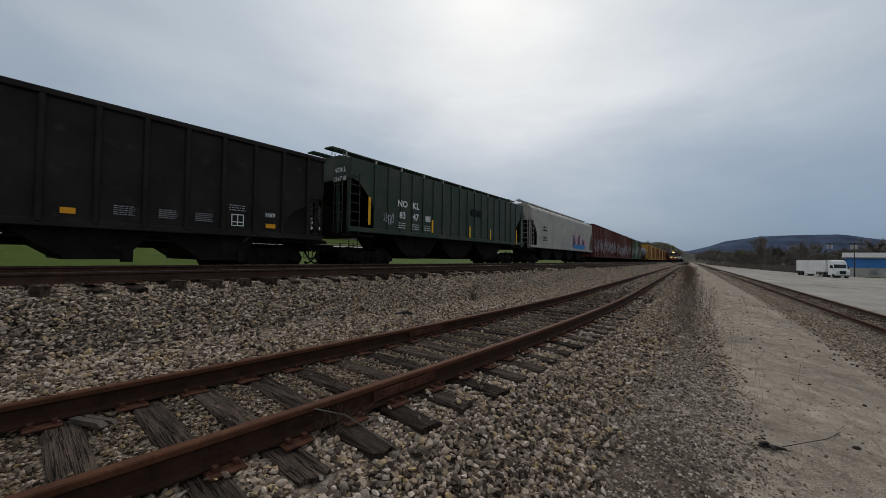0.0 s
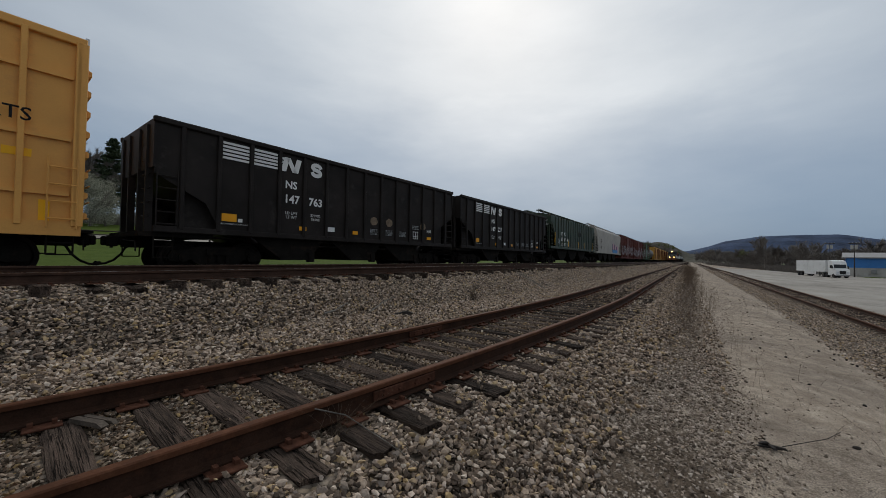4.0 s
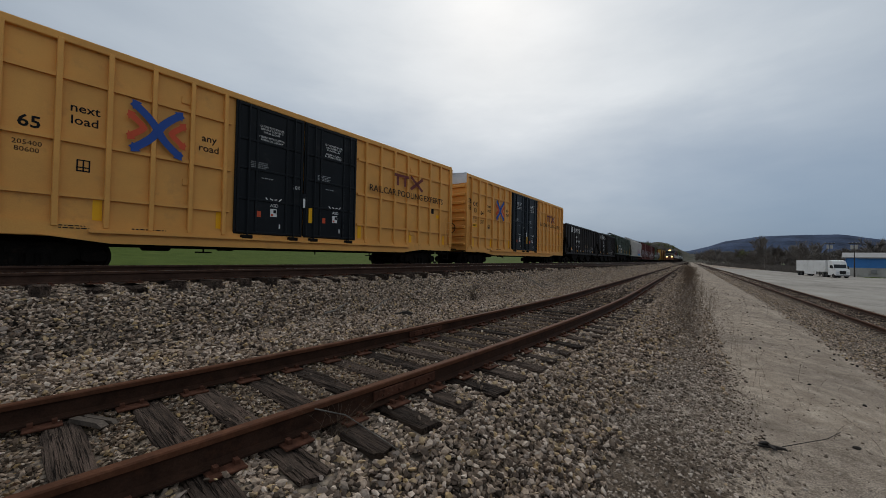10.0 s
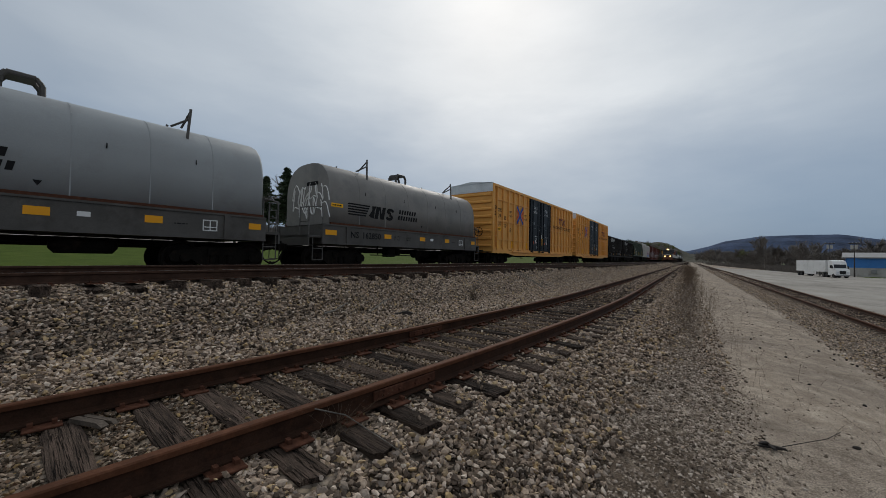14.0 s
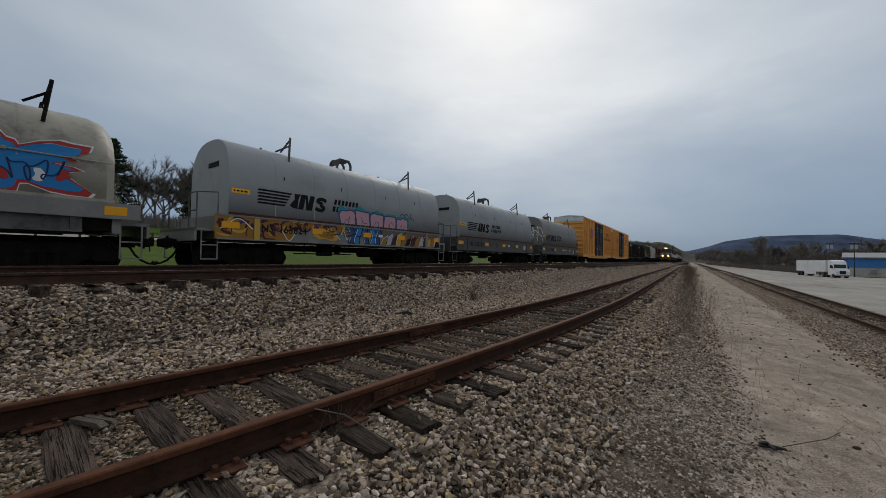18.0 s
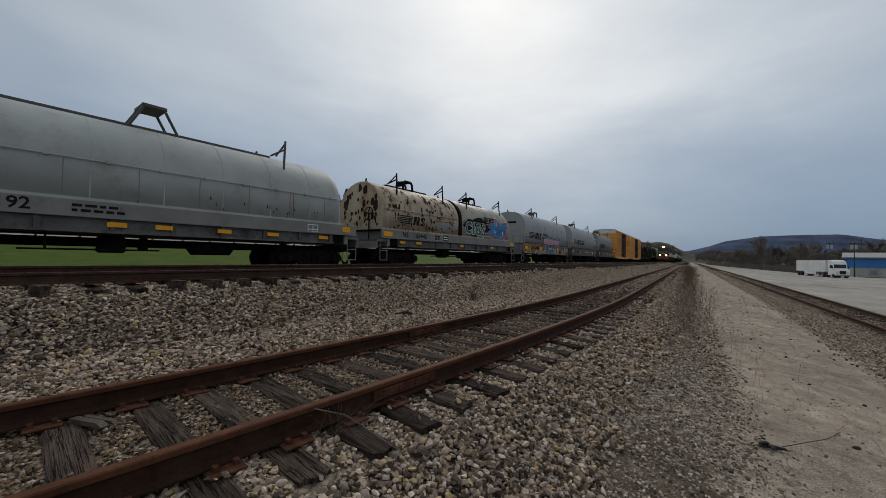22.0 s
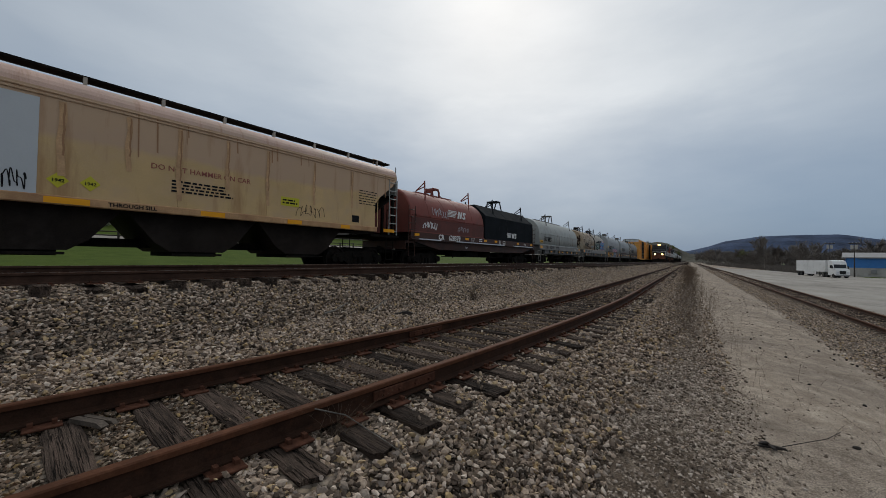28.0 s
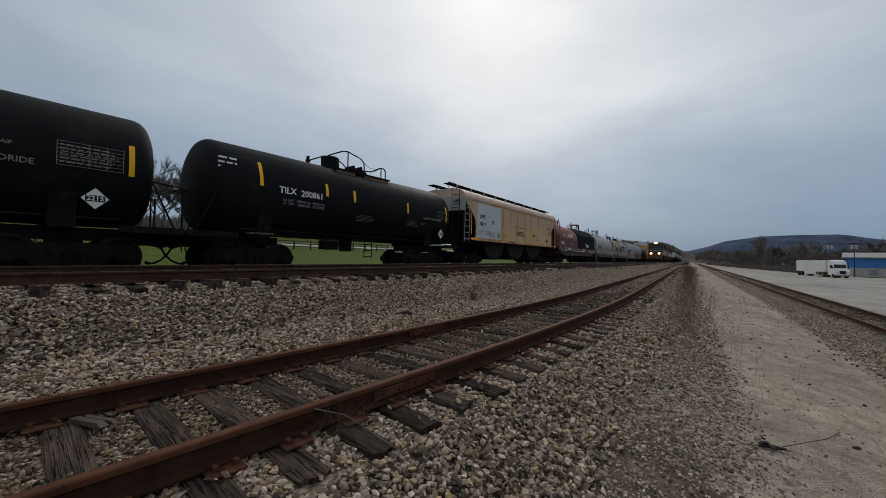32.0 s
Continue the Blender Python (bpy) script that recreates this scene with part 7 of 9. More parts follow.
    for seed, x, z, w, h, wide, mat in ((4, -5.15, 2.85, 0.42, 0.42, 0.028, G_SILVER), (5, -4.8, 2.82, 0.4, 0.46, 0.028, G_SILVER), (7, -4.45, 2.78, 0.42, 0.40, 0.028, G_SILVER), (8, -4.15, 2.72, 0.3, 0.46, 0.028, G_SILVER), (6, -5.85, 2.1, 0.34, 0.3, 0.055, G_WHITE), (9, -5.5, 2.12, 0.36, 0.34, 0.055, G_WHITE), (10, -5.15, 2.1, 0.36, 0.36, 0.055, G_WHITE), (12, -2.95, 2.1, 0.34, 0.3, 0.020, G_SILVER), (13, -2.6, 2.1, 0.34, 0.3, 0.020, G_SILVER), (14, -2.25, 2.1, 0.3, 0.3, 0.020, G_SILVER)):
        ob = stroke(root, "spray_line", scrawl(random.Random(seed), x, z, w, h, 2), 0, wide, mat)
        for v in ob.data.vertices:
            v.co.y = yh * math.sqrt(max(1 - max((v.co.z - 2.5) / 1.35, 0.0) ** 2, 0.0)) - 0.010
    stroke(root, "spray_line", [(-2.0 + 0.13 * i, 2.02 + 0.05 * math.sin(i * 2.2)) for i in range(9)], yh - 0.003, 0.025, G_SILVER)
    return root


M_REDSILL = material("dark_red_sill_paint", (0.060, 0.027, 0.019), 0.55, vary=0.3, scale=1.2, dirt=(0.03, 0.02, 0.018), dirt_amount=0.4)
M_REDLOW = material("darker_red_paint", (0.125, 0.040, 0.032), 0.6, vary=0.2, scale=1.0, dirt=(0.08, 0.034, 0.027), dirt_amount=0.4, bump=0.05)
coil_red()


# ---- covered hoppers ----
def covered_hopper(name, label, middle, H, side_mat, roof_mat, z0, eave, top, ribs=0, bays=3, curved=True, turning=True, bay_mat=None, sill_mat=None, end_mat=None):
    root = car(name, label, middle, "covered hopper")
    W = 1.55
    prof = [(-W, z0), (-W, eave)]
    for i in range(1, 8):
        u = i / 8
        prof.append((-W + u * (W - 0.75) if not curved else -W + (1 - math.cos(u * math.pi / 2)) * (W - 0.55), eave + (top - eave) * (math.sin(u * math.pi / 2) if curved else u)))
    prof = prof + [(-y, z) for y, z in reversed(prof)]
    roof_prof = [p for p in prof if p[1] >= eave - 0.001]
    part("roof", prism(roof_prof, -H, H), M_PINKROOF if end_mat else side_mat, root)
    for s in (-1, 1):
        cut = [(-H, eave), (-H, eave - 0.12), (-H + 0.22, eave - 0.42), (-H + 0.95, eave - 1.0), (-H + 1.18, eave - 1.3), (-H + 1.18, z0)] if end_mat else [(-H, eave), (-H, eave - 0.75), (-H + 0.40, eave - 0.86), (-H + 0.95, z0 + 1.2), (-H + 1.15, z0 + 0.9), (-H + 1.15, z0)]
        cut = cut + [(-x, z) for x, z in reversed(cut)]
        part("side_sheet", prism(cut, s * (W - 0.03), s * W, axis="y"), side_mat, root)
    for e in (-1, 1):
        part("end_bulkhead", boxes((e * H - 0.03, e * H + 0.03, -W + 0.02, W - 0.02, eave - 0.78, eave + 0.02)), end_mat or side_mat, root)
    for s in (-1, 1):
        k = 1.08 if end_mat else -0.1
        part("side_sill", boxes((-H + k, H - k, s * (W - 0.07), s * (W + 0.05), z0 - 0.17, z0 + 0.02), bevel=0.02), sill_mat or side_mat, root)
        for k in range(ribs):
            x = -H + 1.2 + k * (2 * H - 2.4) / (ribs - 1)
            part("side_post", shared("cov_post_%s" % name, lambda: boxes((-0.04, 0.04, -0.05, 0.03, z0, eave - 0.02), bevel=0.01)), side_mat, root).matrix_basis = pose(x, s * W, 0, 0, 0, 0 if s < 0 else 180)
    for e in (-1, 1):
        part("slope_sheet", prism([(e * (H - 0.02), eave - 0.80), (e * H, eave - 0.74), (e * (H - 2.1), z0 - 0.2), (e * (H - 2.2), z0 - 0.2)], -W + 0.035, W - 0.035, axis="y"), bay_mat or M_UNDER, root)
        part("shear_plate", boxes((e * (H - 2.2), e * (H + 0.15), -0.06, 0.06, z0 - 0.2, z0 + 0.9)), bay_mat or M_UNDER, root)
        for yv in (-1.38, -0.75, 0.75, 1.38):
            part("end_post", boxes((e * (H - 0.05) - 0.05, e * (H - 0.05) + 0.05, yv - 0.05, yv + 0.05, z0 - 0.2, eave - 0.75)), M_UNDER if end_mat else sill_mat or side_mat, root)
        part("end_platform", boxes((e * (H - 1.3), e * (H + 0.3), -1.45, 1.45, z0 - 0.35, z0 - 0.25)), M_UNDER if end_mat else sill_mat or M_UNDER, root)
        add_ladder(root, e * (H + 0.02), e * (H - 0.42), -W - 0.02, [z0 - 0.1 + 0.34 * i for i in range(7)], end_mat or sill_mat or side_mat)
        part("grab_iron", rods([((e * (H + 0.18), -1.3, z), (e * (H + 0.18), -0.8, z)) for z in [z0 + 0.2 + 0.35 * i for i in range(7)]] + [((e * (H + 0.18), y, z0 - 0.2), (e * (H + 0.18), y, top)) for y in (-1.3, -0.8)], 0.018, 5), M_UNDER if end_mat else side_mat, root)
        part("roof_handrail", rods([((e * (H + 0.1), -0.5, top), (e * (H + 0.1), -0.5, top + 0.35)), ((e * (H + 0.1), -0.5, top + 0.35), (e * (H - 0.5), -0.6, top + 0.32)), ((e * (H - 0.5), -0.6, top + 0.32), (e * (H - 0.5), -0.6, top))], 0.018, 5), side_mat, root)
    for s in (-1, 1):
        part("running_board", boxes((-H - 0.35, H + 0.35, s * 0.55 - 0.20, s * 0.55 + 0.20, top + 0.20, top + 0.25)), roof_mat, root)
        for k in range(10):
            x = -H + 0.4 + k * (2 * H - 0.8) / 9
            part("board_bracket", shared("board_bracket", lambda: boxes((-0.035, 0.035, -0.04, 0.04, -0.30, 0.02))), side_mat, root).matrix_basis = pose(x, s * 0.72, top + 0.2)
    part("hatch_cover", boxes((-H + 0.8, H - 0.8, -0.3, 0.3, top - 0.02, top + 0.14), bevel=0.04), side_mat, root)
    span = 2 * (H - 2.5)
    for k in range(bays):
        x = -H + 2.5 + span * (k + 0.5) / bays
        w = span / bays / 2
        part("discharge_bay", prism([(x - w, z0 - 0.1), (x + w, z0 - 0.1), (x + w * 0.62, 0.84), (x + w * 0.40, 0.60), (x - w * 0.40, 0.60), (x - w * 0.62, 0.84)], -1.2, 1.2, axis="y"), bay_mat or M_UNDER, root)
        part("outlet_gate", boxes((x - 0.48, x + 0.48, -1.1, 1.1, 0.48, 0.63), (x - 0.6, x + 0.6, -1.2, -1.1, 0.5, 0.56)), M_UNDER, root)
    underframe(root, H + 0.25, (-H + 1.55, H - 1.55), 0.92, turning)
    add_stirrups(root, (-H + 0.25, H - 0.25), 1.45, 0.45, z0 - 0.2)
    return root


M_CREAM = streaked(two_toned(material("stained_cream_car_paint", (0.60, 0.415, 0.20), 0.55, vary=0.14, scale=0.5, dirt=(0.55, 0.38, 0.22), dirt_amount=0.5, bump=0.05), (0.50, 0.345, 0.24), 2.95, 0.5), (0.34, 0.18, 0.08), 0.65, 1.6, 0.22, 0.56, 0.70)


def hopper_cefx():
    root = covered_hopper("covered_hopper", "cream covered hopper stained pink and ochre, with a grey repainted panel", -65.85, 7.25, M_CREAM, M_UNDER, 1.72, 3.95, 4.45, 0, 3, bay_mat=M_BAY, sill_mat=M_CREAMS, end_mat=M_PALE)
    y = -1.553
    for z, b in ((3.70, "CEFX"), (3.53, "72819")):
        sign("end_mark", root, b, 0, 0, 0, 0.17, M_INK, 0.004).matrix_basis = pose(-7.29, -1.05, z, 0, 0, -90)
    part("repaint_panel", boxes((-5.95, -3.05, y - 0.012, y + 0.004, 1.74, 3.72)), M_PANEL, root, "clean pale grey repainted panel")
    for z in (3.80, 3.88):
        part("side_bead", rods([((-7.0, y - 0.01, z), (7.1, y - 0.01, z))], 0.02, 5), M_CREAM, root)
    for x in (-0.6, 1.7, 3.3, 4.9, 6.2):
        part("side_seam", boxes((x - 0.012, x + 0.012, y - 0.008, y + 0.004, 1.75, 3.8)), M_CREAM, root)
    yp = y - 0.016
    sign("reporting_mark", root, "CEFX", -5.35, yp, 2.98, 0.28, M_INK, 0.012)
    sign("car_number", root, "72819", -5.35, yp, 2.55, 0.28, M_INK, 0.012)
    sign("stencil", root, "LD LMT\nLT WT", -5.55, yp, 2.08, 0.13, M_INK)
    sign("stencil", root, "223800 LB\n62200 LB", -4.75, yp, 2.08, 0.13, M_INK)
    framed(root, -4.05, yp, 2.75, 0.22, 0.22, M_INK)
    stroke(root, "spray_line", scrawl(random.Random(1), -4.25, 2.0, 0.8, 0.35, 4), yp - 0.003, 0.02, M_INK)
    stroke(root, "spray_line", scrawl(random.Random(3), -3.35, 2.0, 0.35, 0.4, 4), yp - 0.003, 0.018, M_INK)
    stroke(root, "spray_line", scrawl(random.Random(5), 3.2, 2.05, 1.0, 0.4, 5), y - 0.004, 0.016, M_INK)
    for x, mt in ((-2.75, M_LIME), (-2.25, M_LIME)):
        bm = bmesh.new()
        bm.faces.new([bm.verts.new((x + dx, y - 0.005, 2.07 + dz)) for dx, dz in ((-0.17, 0), (0, -0.17), (0.17, 0), (0, 0.17))])
        part("hazard_placard", bm, mt, root)
        sign("placard_number", root, "1942", x, y - 0.009, 2.06, 0.10, M_INK, 0.003)
    bars(root, 0.0, y - 0.003, 2.28, 1.5, 0.34, 4, M_INK, 8)
    sign("stencil", root, "DO NOT HAMMER ON CAR", 0.0, y - 0.004, 2.70, 0.19, plain("faded_red_marks", (0.30, 0.10, 0.075)), 0.002)
    sign("stencil", root, "THROUGH SILL", -1.5, y - 0.056, 1.64, 0.13, M_INK, 0.004)
    patch(root, "yellow_label", 2.45, y - 0.004, 2.28, 0.62, 0.28, M_LIME)
    bars(root, 2.45, y - 0.01, 2.28, 0.52, 0.18, 2, M_INK, 8)
    bars(root, 5.7, y - 0.003, 2.85, 0.9, 0.6, 6, M_INK, 9, fill=0.3)
    patch(root, "placard", 5.1, y - 0.004, 1.98, 0.32, 0.26, M_INK)
    for x, w in ((-6.2, 0.9), (-2.6, 0.7), (0.2, 0.6), (2.6, 0.5), (4.6, 0.4), (6.8, 0.6)):
        patch(root, "reflector", x, y - 0.052, 1.64, w, 0.13, M_ORANGE)
    rng = random.Random(21)
    for x, top_z, low_z, wide in ((-6.6, 3.7, 1.9, 0.10), (-2.72, 3.7, 2.2, 0.12), (-1.62, 3.72, 2.5, 0.10), (-0.60, 3.72, 1.95, 0.11), (0.55, 3.72, 2.4, 0.09), (1.70, 3.72, 2.1, 0.10), (3.30, 3.72, 2.3, 0.08), (4.90, 3.72, 2.4, 0.08)):
        stroke(root, "rust_streak", [(x + 0.02 * math.sin(k), top_z + (low_z - top_z) * k / 8) for k in range(9)], y - 0.011, wide, M_OCHRE)
        stroke(root, "rust_streak", [(x + 0.03 + 0.01 * math.sin(2 * k), top_z + (low_z - top_z) * k / 11) for k in range(9)], y - 0.014, wide * 0.3, M_STAIN)
    for i in range(11):
        x = rng.uniform(-2.6, 6.6)
        stroke(root, "rust_streak", [(x, 3.9), (x + 0.02, 3.9 - rng.uniform(0.3, 1.1))], y - 0.004, rng.uniform(0.015, 0.045), M_STAIN)
    return root


# slope sheets and bays: brown-black, far darker than the car sides
M_BAY = material("brown_black_hopper_steel", (0.020, 0.015, 0.012), 0.75, spec=0.1, vary=0.4, scale=0.9, dirt=(0.03, 0.024, 0.02), dirt_amount=0.5)
M_PANEL = material("fresh_grey_panel_paint", (0.52, 0.545, 0.56), 0.45, vary=0.04, scale=0.8, bump=0.03)
M_LIME = plain("yellow_green_placard", (0.55, 0.50, 0.04))
M_OCHRE = material("pale_rust_wash", (0.52, 0.325, 0.175), 0.7, vary=0.2, scale=3, bump=0.03)
M_STAIN = plain("ochre_stain", (0.34, 0.19, 0.10), 0.7)
hopper_cefx()


def hopper_green():
    root = covered_hopper("covered_hopper", "dark green ribbed covered hopper with yellow reflector strips", 89.80, 7.65, M_GREEN, M_GREEN, 1.66, 4.28, 4.48, 18, 3, curved=False)
    y = -1.604
    for body, x, z in (("NO", -4.85, 2.85), ("KL", -3.98, 2.85), ("83", -4.85, 2.35), ("47", -3.98, 2.35), ("88", -3.1, 2.35)):
        sign("car_number", root, body, x, y, z, 0.40, M_WHITE, 0.01)
    for x, z, h in ((-6.75, 2.35, 1.1), (-2.75, 2.05, 0.6), (0.6, 2.0, 0.6), (2.9, 2.0, 0.6), (6.5, 2.05, 0.9)):
        patch(root, "reflector", x, y, z, 0.12, h, M_YTAPE)
    for x in (-4.85, -3.98, -3.1):
        bars(root, x, y, 1.92, 0.5, 0.3, 3, M_WHITE, int(x * 4), fill=0.3)
    stroke(root, "spray_line", scrawl(random.Random(1), -5.7, 2.15, 0.6, 0.5, 4), y, 0.03, G_SILVER)
    bars(root, 1.3, y, 3.1, 1.1, 0.4, 1, M_INK, 3, fill=0.9)
    for z, b in ((3.85, "NOKL"), (3.5, "834788")):
        sign("end_mark", root, b, 0, 0, 0, 0.26, M_WHITE, 0.006).matrix_basis = pose(-7.70, -0.95, z, 0, 0, -90)
    return root


hopper_green()


# ---- tank cars ----
def tank_car(middle, H, R, label, mat, number=None, placard=True, turning=True, group="cars of the departing train"):
    root = empty("tank_car", label, "tank car", group)
    if group.startswith("cars of the dep"):
        TRAIN.append((root, middle))
    zc = 2.63
    n = 32
    secs = []
    head = [(0.0, 0.2), (0.04, 0.55), (0.11, 0.80), (0.19, 0.92), (0.29, 0.975), (0.42, 1.0)]
    prof = [(-H + d, k) for d, k in head] + [(H - d, k) for d, k in reversed(head)]
    for x, k in prof:
        secs.append([(x, R * k * math.cos(2 * math.pi * i / n), zc + R * k * math.sin(2 * math.pi * i / n)) for i in range(n)])
    tank = part("tank", loft(secs), mat, root, smooth_shade=True)
    part("manway", loft([[(-0.85 + r * math.cos(2 * math.pi * i / 16), r * math.sin(2 * math.pi * i / 16), z) for i in range(16)] for r, z in ((0.36, zc + R - 0.1), (0.36, zc + R + 0.42), (0.30, zc + R + 0.47))]), mat, root)
    part("valve_box", boxes((0.0, 0.75, -0.28, 0.28, zc + R - 0.08, zc + R + 0.2), (0.1, 0.2, -0.3, 0.3, zc + R + 0.1, zc + R + 0.32), (0.5, 0.6, -0.3, 0.3, zc + R + 0.1, zc + R + 0.34), bevel=0.03), M_UNDER, root)
    zr = zc + R
    for y in (-0.62, 0.62):
        for pts in ([(-1.42, -0.15), (-1.42, 0.30), (-1.30, 0.38), (-0.72, 0.66), (-0.45, 0.70), (0.20, 0.56), (0.38, 0.42), (0.42, -0.12)], [(0.30, 0.08), (0.75, 0.12), (1.05, 0.24), (1.28, 0.38), (1.52, 0.40), (1.62, 0.30), (1.62, -0.15)]):
            part("safety_rail", rods([((x0, y, zr + z0), (x1, y, zr + z1)) for (x0, z0), (x1, z1) in zip(pts, pts[1:])], 0.026, 6), M_UNDER, root)
        part("rail_post", rods([((-0.45, y, zr - 0.15), (-0.45, y, zr + 0.70)), ((1.36, y, zr - 0.15), (1.36, y, zr + 0.39))], 0.024, 6), M_UNDER, root)
        part("safety_chain", rods([((0.42, y, zr + 0.40), (0.75, y, zr + 0.26)), ((0.75, y, zr + 0.26), (1.1, y, zr + 0.30)), ((1.1, y, zr + 0.30), (1.28, y, zr + 0.38))], 0.012, 4), M_UNDER, root)
    part("relief_valve", rods([((-1.85, 0, zr - 0.05), (-1.85, 0, zr + 0.22)), ((-1.92, 0, zr + 0.12), (-1.78, 0, zr + 0.12)), ((-1.85, 0, zr + 0.2), (-1.85, 0, zr + 0.3))], 0.06, 8), M_UNDER, root)
    part("platform", boxes((-1.15, 1.75, -0.80, -0.42, zr - 0.14, zr - 0.08), (-1.15, 1.75, 0.42, 0.80, zr - 0.14, zr - 0.08)), M_UNDER, root)
    for x, w in ((-0.7, 0.9), (0.9, 1.3)):
        part("spill_stain", boxes((x - w / 2, x + w / 2, -0.86, -0.80, zr - 0.30, zr - 0.18)), M_SPILL, root)
    for e in (-1, 1):
        part("stub_sill", boxes((e * (H - 2.6), e * (H + 0.55), -0.3, 0.3, 0.85, 1.15)), M_UNDER, root)
        part("saddle", prism([(-1.1, 1.1), (-1.25, 2.0), (-0.9, 1.5), (0, 1.3), (0.9, 1.5), (1.25, 2.0), (1.1, 1.1)], e * (H - 1.7) - 0.22, e * (H - 1.7) + 0.22), M_UNDER, root)
        part("end_platform", boxes((e * (H - 0.55), e * (H + 0.5), -1.45, 1.45, 1.08, 1.16), (e * (H - 0.8), e * (H + 0.5), -1.5, -1.42, 1.04, 1.2), (e * (H - 0.8), e * (H + 0.5), 1.42, 1.5, 1.04, 1.2)), M_UNDER, root)
        part("end_handrail", rods([((e * (H + 0.45), -1.42, 1.16), (e * (H + 0.45), -1.42, 2.25)), ((e * (H + 0.45), -1.42, 2.25), (e * (H - 0.2), -1.42, 2.32)), ((e * (H - 0.2), -1.42, 2.32), (e * (H - 0.35), -1.2, 2.3)), ((e * (H + 0.3), -1.42, 1.16), (e * (H - 0.2), -1.42, 2.32)), ((e * (H + 0.45), -1.42, 2.25), (e * (H + 0.45), -0.6, 2.25))], 0.022, 5), M_UNDER, root)
        part("end_handrail", rods([((e * (H + 0.45), 1.42, 1.16), (e * (H + 0.45), 1.42, 2.25))], 0.022, 5), M_UNDER, root)
        add_bogie(root, e * (H - 1.55), turning)
    part("side_handrail", rods([((-H + 0.8, s * 1.47, 1.32), (H - 0.8, s * 1.47, 1.32)) for s in (-1, 1)], 0.022, 5), M_UNDER, root)
    part("bottom_outlet", boxes((-0.2, 0.2, -0.2, 0.2, 0.75, 1.3), (-1.6, -0.9, -0.8, -0.4, 0.8, 1.15), bevel=0.04), M_UNDER, root)
    add_ends(root, H + 0.45)
    add_ladder(root, -0.1, 0.3, -1.30, [0.55 + 0.25 * i for i in range(3)], M_UNDER, 0.5, 1.25)

    def on_shell(z):
        return -math.sqrt(max(R * R - (z - zc) ** 2, 0.0)) - 0.008

    for x, z, h in ((-H + 1.45, 3.05, 0.75), (-1.95, 2.9, 0.45), (-0.72, 2.85, 0.45), (2.28, 2.75, 0.45), (H - 0.6, 2.75, 0.75)):
        zz = [z - h / 2 + h * i / 6 for i in range(7)]
        bm = bmesh.new()
        for a, b in zip(zz, zz[1:]):
            bm.faces.new([bm.verts.new(v) for v in ((x - 0.055, on_shell(a), a), (x + 0.055, on_shell(a), a), (x + 0.055, on_shell(b), b), (x - 0.055, on_shell(b), b))])
        part("reflector", bm, M_YTAPE, root)
    y = -R - 0.012
    if number:
        sign("reporting_mark", root, "TILX", -3.45, y, 2.64, 0.29, M_WHITE, 0.005)
        sign("car_number", root, number, -2.55, y, 2.62, 0.29, M_WHITE, 0.005)
        sign("stencil", root, "LD LMT   198100 LB   88950 KG\nLT  WT    66900 LB   30350 KG", -2.85, y, 2.28, 0.115, M_GREYC)
        bars(root, -0.2, y, 2.05, 0.95, 0.26, 5, M_GREY2, 6, fill=0.4)
        bars(root, 2.6, y, 2.08, 0.8, 0.26, 5, M_GREY2, 7, fill=0.4)
        bars(root, 3.4, y, 2.12, 0.5, 0.12, 2, M_GREY2, 8, fill=0.4)
        sign("stencil", root, "1 WEAR DC COMP SHOES", -4.2, -1.2, 1.22, 0.08, M_GREYC)
        sign("stencil", root, "MALEIC ANHYDRIDE", 4.05, y, 2.40, 0.15, M_GREY, 0.003)
        bars(root, -5.2, on_shell(3.2) + 0.0, 3.2, 0.6, 0.4, 3, M_WHITE, 9, fill=0.4)
        framed(root, 4.85, y, 2.66, 0.9, 0.40, M_GREY2)
        bars(root, 4.85, y, 2.66, 0.8, 0.34, 5, M_GREY2, 3, fill=0.3)
    else:
        sign("stencil", root, "MALEIC ANHYDRIDE", 3.3, y, 2.40, 0.17, M_GREY, 0.003)
        sign("stencil", root, "FRA AIP", 3.6, y, 2.72, 0.11, M_GREY, 0.002)
        framed(root, 2.95, y, 2.05, 0.5, 0.26, M_GREY)
        bm = bmesh.new()
        for i in range(7):
            box(bm, 4.4, 5.5, y - 0.003, y + 0.003, 2.42 + i * 0.085, 2.43 + i * 0.085)
        for x in (4.4, 4.9, 5.2, 5.49):
            box(bm, x, x + 0.012, y - 0.003, y + 0.003, 2.42, 2.94)
        part("data_table", bm, M_GREY, root)
        bars(root, 4.95, y, 2.68, 1.0, 0.45, 6, M_GREY, 3, fill=0.3)
    if placard:
        x, z = (5.05, 1.78) if not number else (4.9, 1.75)
        yp = on_shell(z + 0.2) - 0.02
        s = 0.24
        bm = bmesh.new()
        bm.faces.new([bm.verts.new((x + dx, yp, z + dz)) for dx, dz in ((-s, 0), (0, -s), (s, 0), (0, s))])
        part("hazard_placard", bm, M_WHITE, root)
        if placard:
            part("placard_band", boxes((x - 0.17, x + 0.17, yp - 0.006, yp - 0.002, z - 0.07, z + 0.07)), M_INK, root)
            sign("placard_number", root, "2215", x, yp - 0.009, z, 0.15, M_WHITE, 0.003)
    return root


